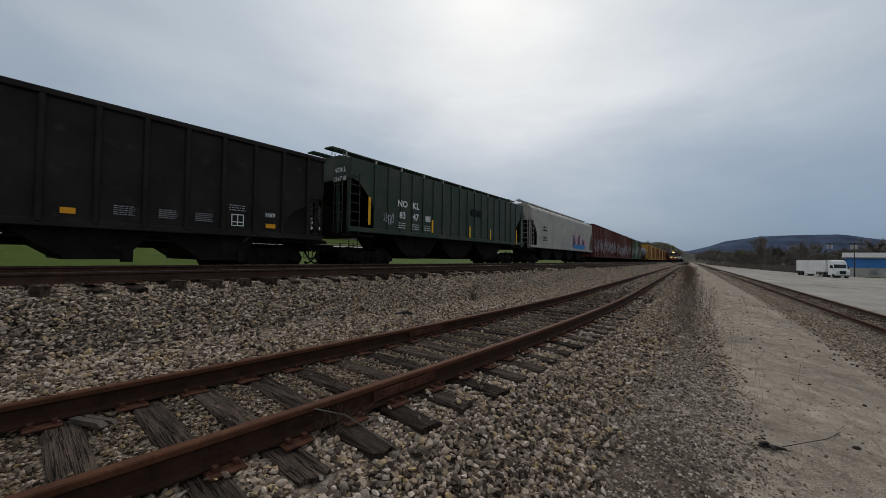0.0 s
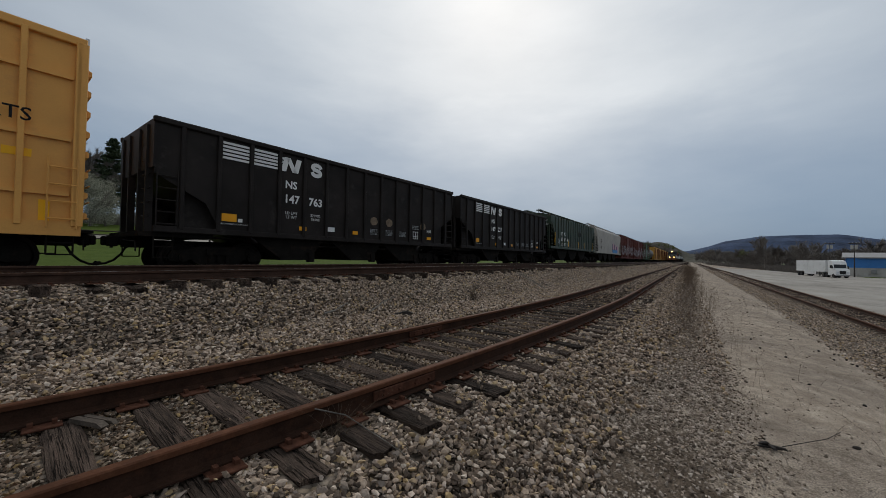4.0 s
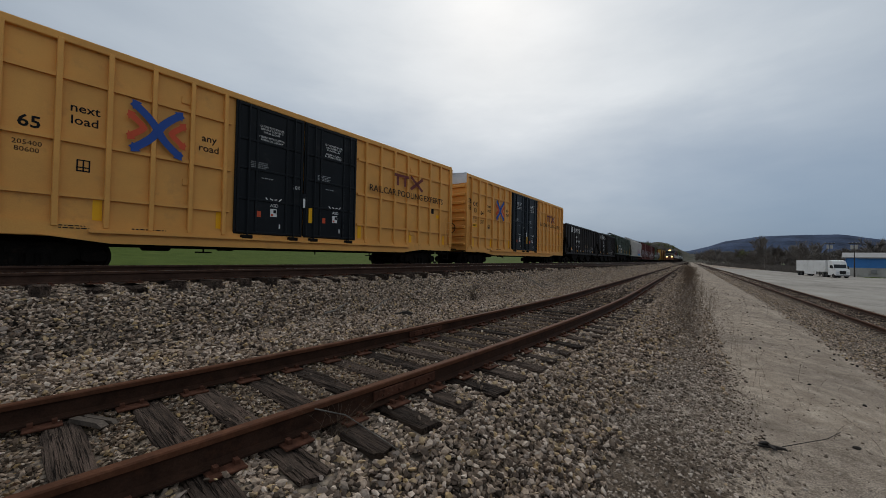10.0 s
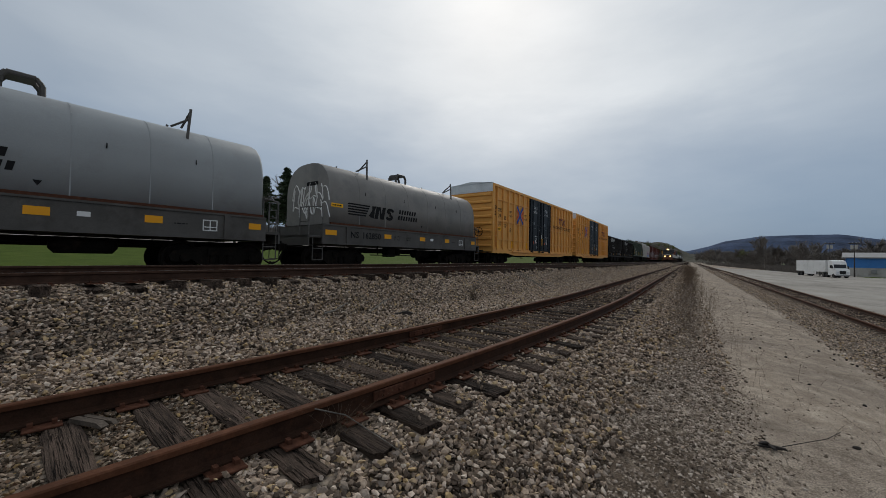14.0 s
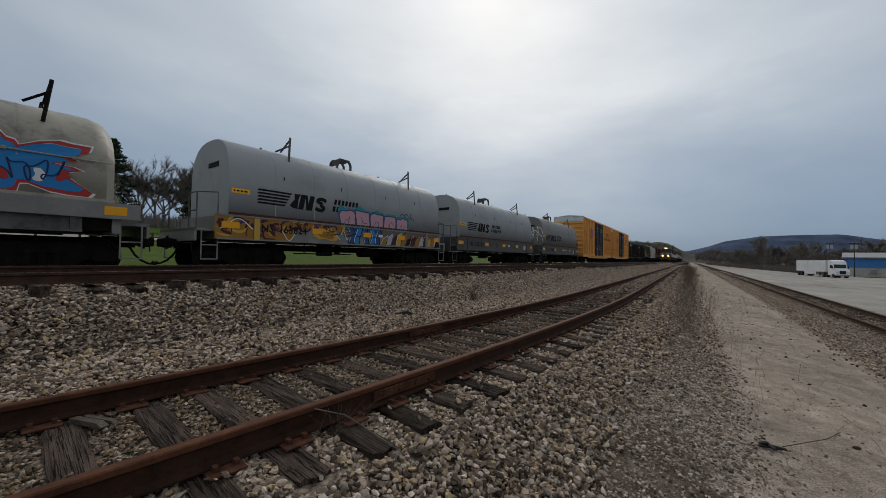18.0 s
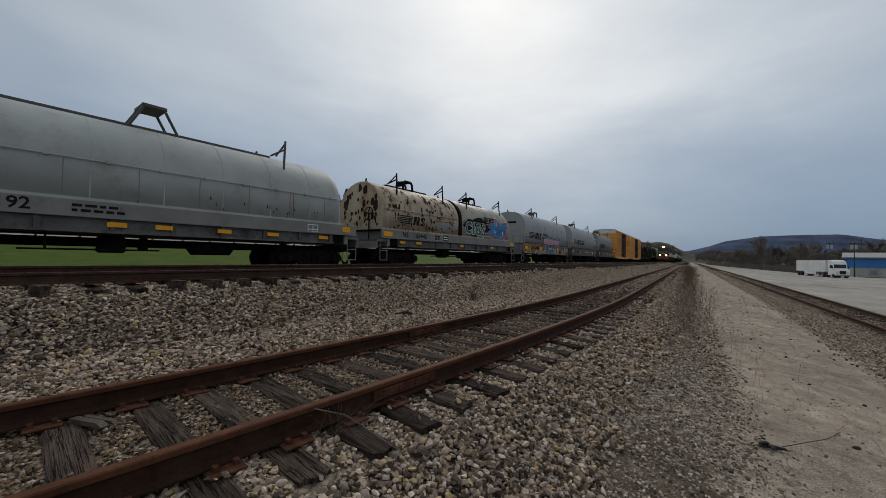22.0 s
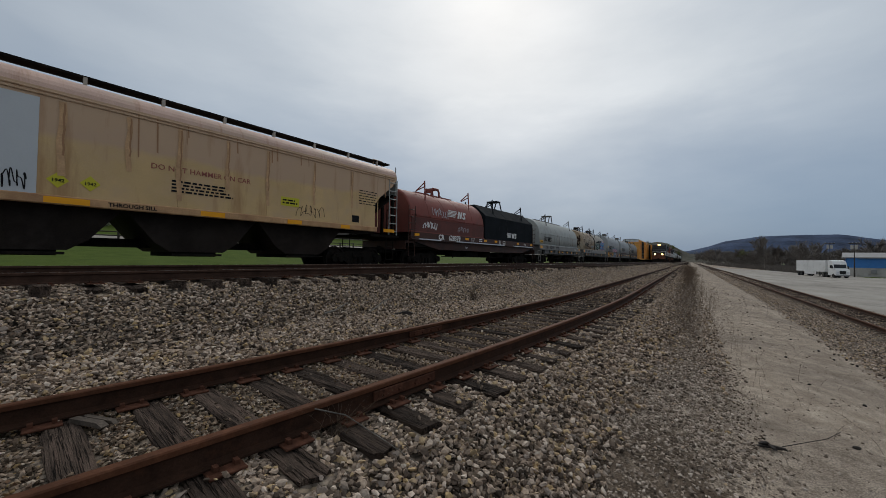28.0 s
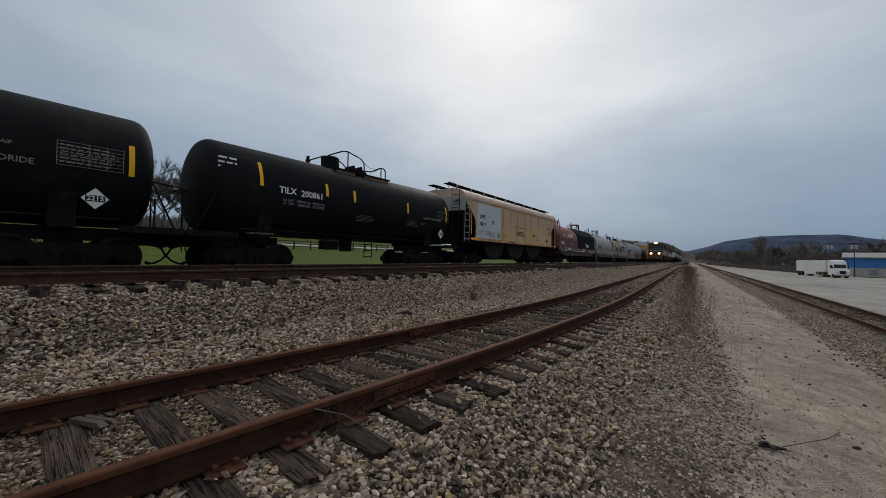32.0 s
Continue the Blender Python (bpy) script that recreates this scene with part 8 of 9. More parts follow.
M_SPILL = material("brown_product_stain", (0.11, 0.075, 0.05), 0.7, vary=0.4, scale=4, bump=0.1)
M_TANK = material("black_tank_paint", (0.008, 0.009, 0.010), 0.7, vary=0.3, scale=0.6, dirt=(0.02, 0.019, 0.018), dirt_amount=0.25, bump=0.03, spec=0.1)
tank_car(-79.75, 5.75, 1.44, "black tank car with white stencils and yellow reflector strips", M_TANK, "200861")
tank_car(-92.75, 6.25, 1.44, "black tank car with a stencilled data table and hazard placard", M_TANK, None)


# ---- the head of the train, farther off ----
def far_boxcar(middle, H, mat, label, top=4.75, sprayed=True, ribs=18):
    root = car("boxcar", label, middle, "boxcar")
    W = 1.5
    part("body", boxes((-H, H, -W, W, 1.0, top)), mat, root)
    part("roof", prism([(-W - 0.03, top), (-W - 0.03, top + 0.06), (0, top + 0.17), (W + 0.03, top + 0.06), (W + 0.03, top)], -H - 0.03, H + 0.03), M_UNDER, root)
    for s in (-1, 1):
        for k in range(ribs):
            x = -H + 0.06 + k * (2 * H - 0.12) / (ribs - 1)
            if abs(x) > 1.6:
                part("side_post", shared("far_post", lambda: boxes((-0.06, 0.06, -0.05, 0.05, 1.05, 4.7))), mat, root).matrix_basis = pose(x, s * W, 0)
        part("door", boxes((-1.5, 1.5, s * (W - 0.03), s * (W + 0.07), 1.1, top - 0.15), bevel=0.02), mat, root)
        part("side_sill", boxes((-H, H, s * (W - 0.05), s * (W + 0.04), 0.9, 1.1)), mat, root)
        for e in (-1, 1):
            add_ladder(root, e * (H - 0.05), e * (H - 0.5), s * (W + 0.06), [1.3 + 0.4 * i for i in range(4)], mat)
    underframe(root, H + 0.1, (-H + 2.0, H - 2.0), turning=False)
    if sprayed:
        rng = random.Random(int(middle))
        for i in range(9):
            x = -H + 1.0 + i * (2 * H - 2) / 8
            stroke(root, "spray_line", scrawl(rng, x, 2.3 + rng.uniform(-0.4, 0.5), 1.5, 1.6, 3), -W - 0.075, 0.10, G_SILVER)
    return root


M_TAN = streaked(material("tan_grey_car_paint", (0.40, 0.37, 0.325), 0.55, vary=0.14, scale=0.6, dirt=(0.28, 0.25, 0.21), dirt_amount=0.4), (0.22, 0.18, 0.14), 0.4, 4.0, 0.35)


def hopper_white():
    root = covered_hopper("covered_hopper", "pale grey covered hopper with blue and red spray painting", 108.1, 9.2, M_TAN, M_SILVER, 1.6, 4.25, 4.75, 0, 4, turning=False)
    y = -1.56
    for i in range(6):
        splash(root, "sprayed_shape", 1.9 + i * 0.85, y - 0.003, 2.3 + 0.15 * math.sin(i), 0.9, 1.1, (G_PURPLE, G_PINK)[i % 2], 40 + i, 6, 0.4)
    splash(root, "sprayed_shape", 4.0, y - 0.006, 1.85, 4.6, 0.45, G_BLUE, 60, 9, 0.15)
    bars(root, -6.2, y, 3.0, 1.0, 0.5, 2, M_INK, 1)
    bars(root, -6.2, y, 2.2, 1.0, 0.4, 3, M_INK, 2)


M_GREENB = material("green_boxcar_paint", (0.025, 0.10, 0.035), 0.55, vary=0.25, scale=0.6, dirt=(0.05, 0.07, 0.04), dirt_amount=0.35)
hopper_white()
far_boxcar(126.0, 7.75, M_BROWN, "rusty brown boxcar covered in silver spray painting")
far_boxcar(142.6, 8.2, M_BROWN, "dark red-brown boxcar with spray painting")
far_boxcar(160.1, 8.2, M_GREENB, "dark green boxcar with pale spray painting")
tank_car(177.0, 7.0, 1.42, "grey tank car far along the train", M_GREY2, None, False, False)
M_YELLOWD = material("faded_yellow_car_paint", (0.50, 0.27, 0.05), 0.55, vary=0.15, scale=0.7, dirt=(0.25, 0.15, 0.06), dirt_amount=0.35)
for k in range(5):
    far_boxcar(194.5 + 17.4 * k, 8.1, M_YELLOWD, "faded yellow boxcar far along the train", 5.0, False, 14)
for k in range(5):
    far_boxcar(281.5 + 17.4 * k, 8.1, M_BROWN, "dark brown boxcar far along the train", 4.6, False, 12)


# ---- the coming train on the near main track ----
COMING = []


def locomotive(offset, label, paint, lit=True):
    """A wide-nosed diesel, nose towards -x."""
    root = empty("locomotive", label, "locomotive", "engines of the coming train")
    COMING.append((root, offset))
    L, W = 22.0, 1.5
    part("frame", boxes((0.6, L - 0.6, -1.5, 1.5, 1.2, 1.6), (0.6, L - 0.6, -0.5, 0.5, 0.8, 1.2)), M_UNDER, root)
    part("pilot", prism([(0.25, 0.2), (0.7, 0.2), (0.7, 1.7), (0.35, 1.7)], -1.45, 1.45, axis="y"), M_PILOT, root)
    part("nose", prism([(1.3, 1.6), (1.25, 2.75), (1.45, 3.05), (2.7, 3.2), (2.7, 1.6)], -1.25, 1.25, axis="y"), paint, root)
    part("cab", prism([(2.6, 1.6), (2.6, 3.1), (3.0, 4.35), (3.3, 4.55), (5.4, 4.55), (5.4, 1.6)], -1.5, 1.5, axis="y"), paint, root)
    for y in (-0.7, 0.7):
        part("windscreen", boxes((-0.01, 0.01, y - 0.5, y + 0.5, -0.34, 0.34)), M_GLASSY, root).matrix_basis = pose(2.79, 0, 3.78, 0, 17.7, 0)
    for s in (-1, 1):
        part("cab_window", boxes((3.5, 4.6, s * 1.5 - 0.01, s * 1.5 + 0.01, 3.4, 4.1)), M_GLASSY, root)
    part("long_hood", boxes((5.4, L - 1.0, -0.95, 0.95, 1.6, 4.35), bevel=0.12), paint, root)
    part("radiator_wing", boxes((L - 5.5, L - 1.4, -1.45, 1.45, 3.9, 4.5), bevel=0.1), paint, root)
    part("fuel_tank", boxes((8.3, 13.5, -1.4, 1.4, 0.35, 1.2), bevel=0.12), M_UNDER, root)
    part("plough", prism([(0.05, 0.15), (0.4, 0.15), (0.4, 0.8), (0.3, 0.8)], -1.4, 1.4, axis="y"), M_UNDER, root)
    for x in (4.2, 17.8):
        b = part("bogie", boxes((-2.2, 2.2, -1.15, -1.0, 0.45, 0.95), (-2.2, 2.2, 1.0, 1.15, 0.45, 0.95), (-0.4, 0.4, -1.1, 1.1, 0.6, 0.95), bevel=0.04), M_UNDER, root)
        b.matrix_basis = pose(x, 0, 0)
        for dx in (-1.75, 0, 1.75):
            w = part("wheelset", shared("wheelset", wheelset_mesh), M_WHEEL, b)
            w.matrix_basis = pose(dx, 0, 0.50)
    part("handrail", rods([((0.5 + 1.7 * k, s * 1.48, 1.6), (0.5 + 1.7 * k, s * 1.48, 2.65)) for k in range(13) for s in (-1, 1)] + [((0.5, s * 1.48, 2.65), (20.9, s * 1.48, 2.65)) for s in (-1, 1)] + [((0.5, -1.48, 2.65), (0.5, -0.4, 2.65)), ((0.5, 0.4, 2.65), (0.5, 1.48, 2.65))], 0.025, 5), M_WHITE, root)
    part("step", boxes(*[(0.5, 0.9, s * 1.5 - 0.15, s * 1.5 + 0.15, 0.35 + 0.35 * k, 0.39 + 0.35 * k) for k in range(4) for s in (-1, 1)]), M_UNDER, root)
    part("nose_panel", boxes((1.235, 1.25, -0.45, 0.45, 2.45, 2.58)), M_WHITE, root)
    part("nose_panel", boxes((1.235, 1.25, -1.15, 1.15, 1.75, 2.2)), M_PILOT, root)
    for s in (-1, 1):
        part("corner_stripe", boxes((0.27, 0.30, s * 0.95 - 0.4, s * 0.95 + 0.4, 1.1, 1.6)), M_PILOT, root)
    part("number_board", boxes((2.85, 2.95, -0.45, 0.45, 4.3, 4.5)), M_WHITE, root)
    part("horn", rods([((6.5, y, 4.6), (6.0, y, 4.62)) for y in (-0.2, 0, 0.2)], 0.06, 6), M_UNDER, root)
    c = part("coupler", shared("coupler", coupler_mesh), M_UNDER, root)
    c.matrix_basis = pose(0.3, 0, 0, 0, 0, 180)
    if lit:
        for y, z, x, r in ((-0.16, 4.42, 2.78, 0.19), (0.16, 4.42, 2.78, 0.19), (-0.80, 1.95, 0.5, 0.24), (0.80, 1.95, 0.5, 0.24)):
            bm = bmesh.new()
            bmesh.ops.create_uvsphere(bm, u_segments=14, v_segments=8, radius=r)
            lamp = part("headlight", bm, M_LAMP, root, "lit warm-white headlight", True)
            lamp.matrix_basis = pose(x, y, z)
            part("headlight_housing", boxes((x + 0.03, x + 0.35, y - r - 0.04, y + r + 0.04, z - r - 0.04, z + r + 0.04), bevel=0.03), M_UNDER, root)
    return root


M_GLASSY = plain("dark_cab_glass", (0.02, 0.022, 0.025), 0.08)
M_LAMP = plain("lit_headlight", (1.0, 0.58, 0.20), 0.3, 0.0, 4.0)
M_PILOT = material("rust_red_pilot_paint", (0.17, 0.07, 0.042), 0.6, vary=0.3, scale=1.5, dirt=(0.10, 0.04, 0.025), dirt_amount=0.35)
M_ENGINE = material("black_engine_paint", (0.02, 0.02, 0.021), 0.45, vary=0.25, scale=1.0, dirt=(0.10, 0.09, 0.08), dirt_amount=0.3)
M_ENGINE2 = material("orange_engine_paint", (0.13, 0.035, 0.018), 0.5, vary=0.2, scale=1.0, dirt=(0.08, 0.03, 0.015), dirt_amount=0.35)
locomotive(0.0, "black diesel engine with pale nose and lit headlights", M_ENGINE)
locomotive(22.6, "orange diesel engine coupled behind the black one", M_ENGINE2, False)
locomotive(45.2, "dark diesel engine coupled behind the orange one", M_ENGINE, False)
for k in range(9):
    COMING.append((tank_car(0, 7.4, 1.45, ("pale grey tank car of the coming train" if k % 3 != 2 else "black tank car of the coming train"), M_PALE if k % 3 != 2 else M_TANK, None, False, False, "cars of the coming train"), 76.5 + 16.6 * k))


# ---- movement ----
def run(t):
    """How far the departing train has gone along its track at a time."""
    return 5.115 * (t - 14) - 0.0055 * (t - 14) ** 2


def rail_pose(x, yc, curve, z):
    return pose(x, yc + curve(x), z, 0, 0, math.degrees(math.atan((curve(x + 1) - curve(x - 1)) / 2)))


def approach(t):
    """Where the nose of the coming engine is."""
    return 203.0 - 3.95 * t + 0.0185 * t * t


def motions():
    for root, middle in TRAIN:
        walk(root, [(t, rail_pose(middle + run(t), TRAIN_Y, bend, TRAIN_TOP)) for t in range(33)])
    for root, offset in COMING:
        walk(root, [(t, rail_pose(approach(t) + offset, MAIN_Y, bend, MAIN_TOP + 0.02)) for t in range(0, 33, 2)])
    turns = [i * 0.125 for i in range(257)]
    for wheel, dx in WHEELS:
        walk(wheel, [(t, pose(dx, 0, 0.46, 0, math.degrees(run(t) / 0.46), 0)) for t in turns])


# ---- loose ballast, pebbles and litter near the camera ----
def stone_shapes(count, seed, fine=True):
    rng = np.random.RandomState(seed)
    g = (1 + 5 ** 0.5) / 2
    if fine:
        v = np.array([p for a in (-1, 1) for b in (-g, g) for p in ((0, a, b), (a, b, 0), (b, 0, a))], float) / 1.9
        f = np.array([(i, j, k) for i in range(12) for j in range(i + 1, 12) for k in range(j + 1, 12) if all(abs(np.linalg.norm(v[p] - v[q]) - 2 / 1.9) < 0.01 for p, q in ((i, j), (j, k), (i, k)))])
        f = np.array([t if np.dot(np.cross(v[t[1]] - v[t[0]], v[t[2]] - v[t[0]]), v[t[0]]) > 0 else t[::-1] for t in f])
    else:
        v = np.array([(1, 0, 0), (-1, 0, 0), (0, 1, 0), (0, -1, 0), (0, 0, 1), (0, 0, -1)], float)
        f = np.array([(0, 2, 4), (2, 1, 4), (1, 3, 4), (3, 0, 4), (2, 0, 5), (1, 2, 5), (3, 1, 5), (0, 3, 5)])
    out = []
    for _ in range(count):
        w = v * rng.uniform(0.7, 1.35, (len(v), 1)) + rng.uniform(-0.2, 0.2, v.shape)
        # broken faces
        for _ in range(4 if fine else 0):
            n = rng.normal(size=3)
            n /= np.linalg.norm(n)
            d = w @ n
            w = w - np.clip(d - rng.uniform(0.3, 0.62), 0, None)[:, None] * n
        w *= np.array([rng.uniform(1.0, 1.45), rng.uniform(0.8, 1.1), rng.uniform(0.6, 0.9)])
        out.append(w)
    return out, f


def turned(rng, n):
    """n random rotations."""
    q = rng.normal(size=(n, 4))
    q /= np.linalg.norm(q, axis=1)[:, None]
    w, x, y, z = q.T
    return np.stack([np.stack([1 - 2 * (y * y + z * z), 2 * (x * y - z * w), 2 * (x * z + y * w)], -1), np.stack([2 * (x * y + z * w), 1 - 2 * (x * x + z * z), 2 * (y * z - x * w)], -1), np.stack([2 * (x * z - y * w), 2 * (y * z + x * w), 1 - 2 * (x * x + y * y)], -1)], 1)


def scatter(name, spots, sizes, mat, seed, fine, label, category):
    """One joined mesh of loose stones at the given places."""
    rng = np.random.RandomState(seed)
    shapes, f = stone_shapes(30, seed, fine)
    n, k, m = len(spots), len(shapes[0]), len(f)
    base = np.stack(shapes)[rng.randint(0, 30, n)]
    base = base * np.asarray(sizes)[:, None, None]
    tilt = turned(rng, n)
    co = np.einsum("nij,nkj->nki", tilt, base)
    co[:, :, 2] *= 0.8
    co += np.asarray(spots)[:, None, :]
    faces = (f[None] + (np.arange(n) * k)[:, None, None]).reshape(-1, 3)
    me = bpy.data.meshes.new(name)
    me.vertices.add(n * k)
    me.vertices.foreach_set("co", co.reshape(-1).astype(np.float32))
    me.loops.add(len(faces) * 3)
    me.loops.foreach_set("vertex_index", faces.reshape(-1).astype(np.int32))
    me.polygons.add(len(faces))
    me.polygons.foreach_set("loop_start", (np.arange(len(faces)) * 3).astype(np.int32))
    me.polygons.foreach_set("use_smooth", np.zeros(len(faces), bool))
    me.update(calc_edges=True)
    me.validate()
    ob = part(name, me, mat)
    return tagged(ob, label, category, kind="stuff")


def stone_material(name, stops, rough=0.9):
    m = bpy.data.materials.new(name)
    m.use_nodes = True
    n, l = m.node_tree.nodes, m.node_tree.links
    bs = n["Principled BSDF"]
    bs.inputs["Roughness"].default_value, bs.inputs["Specular IOR Level"].default_value = rough, 0.12
    ge, tc = n.new("ShaderNodeNewGeometry"), n.new("ShaderNodeTexCoord")
    r = n.new("ShaderNodeValToRGB")
    e = r.color_ramp.elements
    e[0].position, e[0].color = stops[0][0], (*stops[0][1], 1)
    e[1].position, e[1].color = stops[-1][0], (*stops[-1][1], 1)
    for p, c in stops[1:-1]:
        x = e.new(p)
        x.color = (*c, 1)
    l.new(ge.outputs["Random Per Island"], r.inputs[0])
    t = n.new("ShaderNodeTexNoise")
    t.inputs["Scale"].default_value, t.inputs["Detail"].default_value = 45.0, 5.0
    l.new(tc.outputs["Object"], t.inputs["Vector"])
    mx = n.new("ShaderNodeMix")
    mx.data_type, mx.blend_type = "RGBA", "OVERLAY"
    mx.inputs[0].default_value = 0.55
    l.new(r.outputs[0], mx.inputs[6])
    l.new(t.outputs["Fac"], mx.inputs[7])
    l.new(mx.outputs[2], bs.inputs["Base Color"])
    b = n.new("ShaderNodeBump")
    b.inputs["Strength"].default_value, b.inputs["Distance"].default_value = 0.5, 0.006
    l.new(t.outputs["Fac"], b.inputs["Height"])
    l.new(b.outputs[0], bs.inputs["Normal"])
    return m


M_STONES = stone_material("ballast_stones", [(0.0, (0.042, 0.032, 0.024)), (0.16, (0.121, 0.09, 0.069)), (0.36, (0.280, 0.212, 0.158)), (0.56, (0.41, 0.313, 0.234)), (0.66, (0.45, 0.32, 0.165)), (0.72, (0.20, 0.165, 0.14)), (0.86, (0.485, 0.384, 0.299)), (1.0, (0.62, 0.515, 0.42))])
M_FINES = stone_material("rust_stained_ballast", [(0.0, (0.034, 0.024, 0.016)), (0.2, (0.085, 0.06, 0.042)), (0.42, (0.19, 0.14, 0.10)), (0.60, (0.28, 0.21, 0.15)), (0.68, (0.34, 0.235, 0.11)), (0.74, (0.15, 0.09, 0.055)), (0.9, (0.36, 0.285, 0.22)), (1.0, (0.48, 0.40, 0.32))])
M_PEBBLES = stone_material("pebbles", [(0.0, (0.07, 0.053, 0.04)), (0.35, (0.21, 0.165, 0.128)), (0.75, (0.35, 0.285, 0.228)), (1.0, (0.54, 0.46, 0.385))])


def on_tie(x, y):
    for spots, yc, curve in TIE_SPOTS:
        if abs(y - yc - curve(x)) < 1.33:
            s = (curve(x + 0.1) - curve(x - 0.1)) / 0.2
            xx = x + s * (y - yc - curve(x))
            i = int(np.searchsorted(spots, xx))
            for j in (i - 1, i):
                if 0 <= j < len(spots) and abs(spots[j] - xx) < 0.115:
                    return True
    return False


def scatter_ballast():
    rng = random.Random(12)
    # reach from, reach to, stones a square metre, smallest, largest, shape
    tiers = ((1.7, 5.2, 1900, 0.016, 0.029, True), (5.2, 9.5, 1250, 0.021, 0.034, True), (9.5, 16.0, 680, 0.024, 0.040, True), (16.0, 34.0, 400, 0.030, 0.050, False), (34.0, 75.0, 95, 0.045, 0.07, False), (75.0, 150.0, 22, 0.08, 0.12, False))
    inner, inner_sizes = [], []
    for k, (r0, r1, density, s0, s1, fine) in enumerate(tiers):
        spots, sizes = [], []
        a0, a1 = radians(-19), radians(89)
        near = r1 < 17
        n = int(density * ((a1 - a0) / 2 * (r1 * r1 - r0 * r0) if near else (r1 - r0) * 7.9))
        for _ in range(n):
            a, r = rng.uniform(a0, a1), math.sqrt(rng.uniform(r0 * r0, r1 * r1))
            x, y = (r * math.cos(a), r * math.sin(a)) if near else (rng.uniform(r0, r1) - 0.6, rng.uniform(0.3, 8.2))
            if not near and y > 5 and math.hypot(x, y) < 16:
                continue
            ball = cover(x, y)[0]
            edge = ball + rng.uniform(-0.35, 0.35) + 0.5 * noise.noise((x * 1.7, y * 1.7, 3.0)) * (1 if 0.02 < ball < 0.98 else 0)
            strewn = -0.5 < y < 0.65 and rng.random() < (0.022 if x < 4.6 else 0.045 if x < 6.5 else 0.2) * (1.0 if abs(y - 0.02) > 0.12 else 0.35)
            if edge < 0.5 and not strewn or on_tie(x, y) and rng.random() > (0.014 if k < 2 else 0.05):
                continue
            m = y - MAIN_Y - bend(x)
            if m > 1.5:
                continue
            if y < -1:
                continue
            s = rng.uniform(s0, s1) * rng.choice((0.75, 1.0, 1.0, 1.15)) * (0.8 if edge < 0.5 else 1.0)
            if k < 3 and abs(y - SIDING_Y - bend_siding(x)) < 0.74:
                s *= 0.72
                inner.append((x, y, land(x, y) + s * rng.uniform(-0.4, 1.3) + (0.03 if on_tie(x, y) else 0)))
                inner_sizes.append(s)
                continue
            # between the ties the stones lie low, on the banks they pile up
            low = abs(y - SIDING_Y - bend_siding(x)) < 1.4 or abs(m) < 1.4
            lift = rng.uniform(-0.6, 0.7) if low and k < 2 else rng.uniform(-0.5, 0.6) if low else rng.uniform(-0.2, 1.9) if k < 2 else rng.uniform(-0.3, 0.6) if k < 3 else rng.uniform(-0.6, 0.2)
            spots.append((x, y, land(x, y) + s * lift + (0.05 if on_tie(x, y) else 0)))
            sizes.append(s)
        if k == 2:
            for _ in range(90000):
                x, y = 7.0 + 123.0 * rng.random() ** 2.0, rng.uniform(-8.3, -2.0)
                if math.degrees(math.atan2(y, x)) < -18 or cover(x, y)[0] + rng.uniform(-0.4, 0.4) < 0.5 or on_tie(x, y) and rng.random() > 0.25:
                    continue
                s = rng.uniform(0.018, 0.034) * (1 + 0.012 * max(x - 12, 0))
                spots.append((x, y, land(x, y) + s * rng.uniform(-0.5, 0.5)))
                sizes.append(s)
        scatter("ballast", spots, sizes, M_STONES, 40 + k, fine, "loose grey and tan crushed ballast stones round the tracks", "ballast")
    scatter("ballast", inner, inner_sizes, M_FINES, 47, True, "finer rust-stained brown ballast between the siding rails", "ballast")
    spots, sizes = [], []
    for _ in range(66000):
        a, r = rng.uniform(radians(-19), radians(60)), 1.6 + 26.0 * rng.random() ** 1.6
        x, y = r * math.cos(a), r * math.sin(a)
        b, g, p, drive = cover(x, y)
        if b > 0.75 or y < -4.7:
            continue
        keep = 0.3 + 0.5 * smooth(3.0, 3.9, x) if drive < 0.8 else 0.08 + 0.4 * max(0.0, noise.noise((x * 0.8, y * 0.8, 9.0)))
        if rng.random() > keep:
            continue
        s = rng.choice((0.006, 0.008, 0.010, 0.012, 0.017)) * (1.25 if drive < 0.6 else 1.0) * (1 + max(r - 7, 0) * 0.07)
        spots.append((x, y, land(x, y) + s * 0.2))
        sizes.append(s)
    # gravel trodden into the soil beside the siding
    for _ in range(34000):
        x, y = 2.3 + 5.5 * rng.random() ** 1.3, rng.uniform(-0.75, 0.9)
        if rng.random() > smooth(-0.7, -0.05, y) * (0.7 + 0.9 * noise.noise((x * 2.3, y * 2.3, 5.0))) * (0.3 + 0.7 * smooth(3.1, 4.0, x)):
            continue
        s = rng.choice((0.005, 0.007, 0.009, 0.011, 0.014, 0.018)) * (0.8 + 0.07 * x)
        spots.append((x, y, land(x, y) + s * 0.15))
        sizes.append(s)
    scatter("pebbles", spots, sizes, M_PEBBLES, 60, False, "small grey pebbles strewn over the dirt drive", "pebbles")


scatter_ballast()


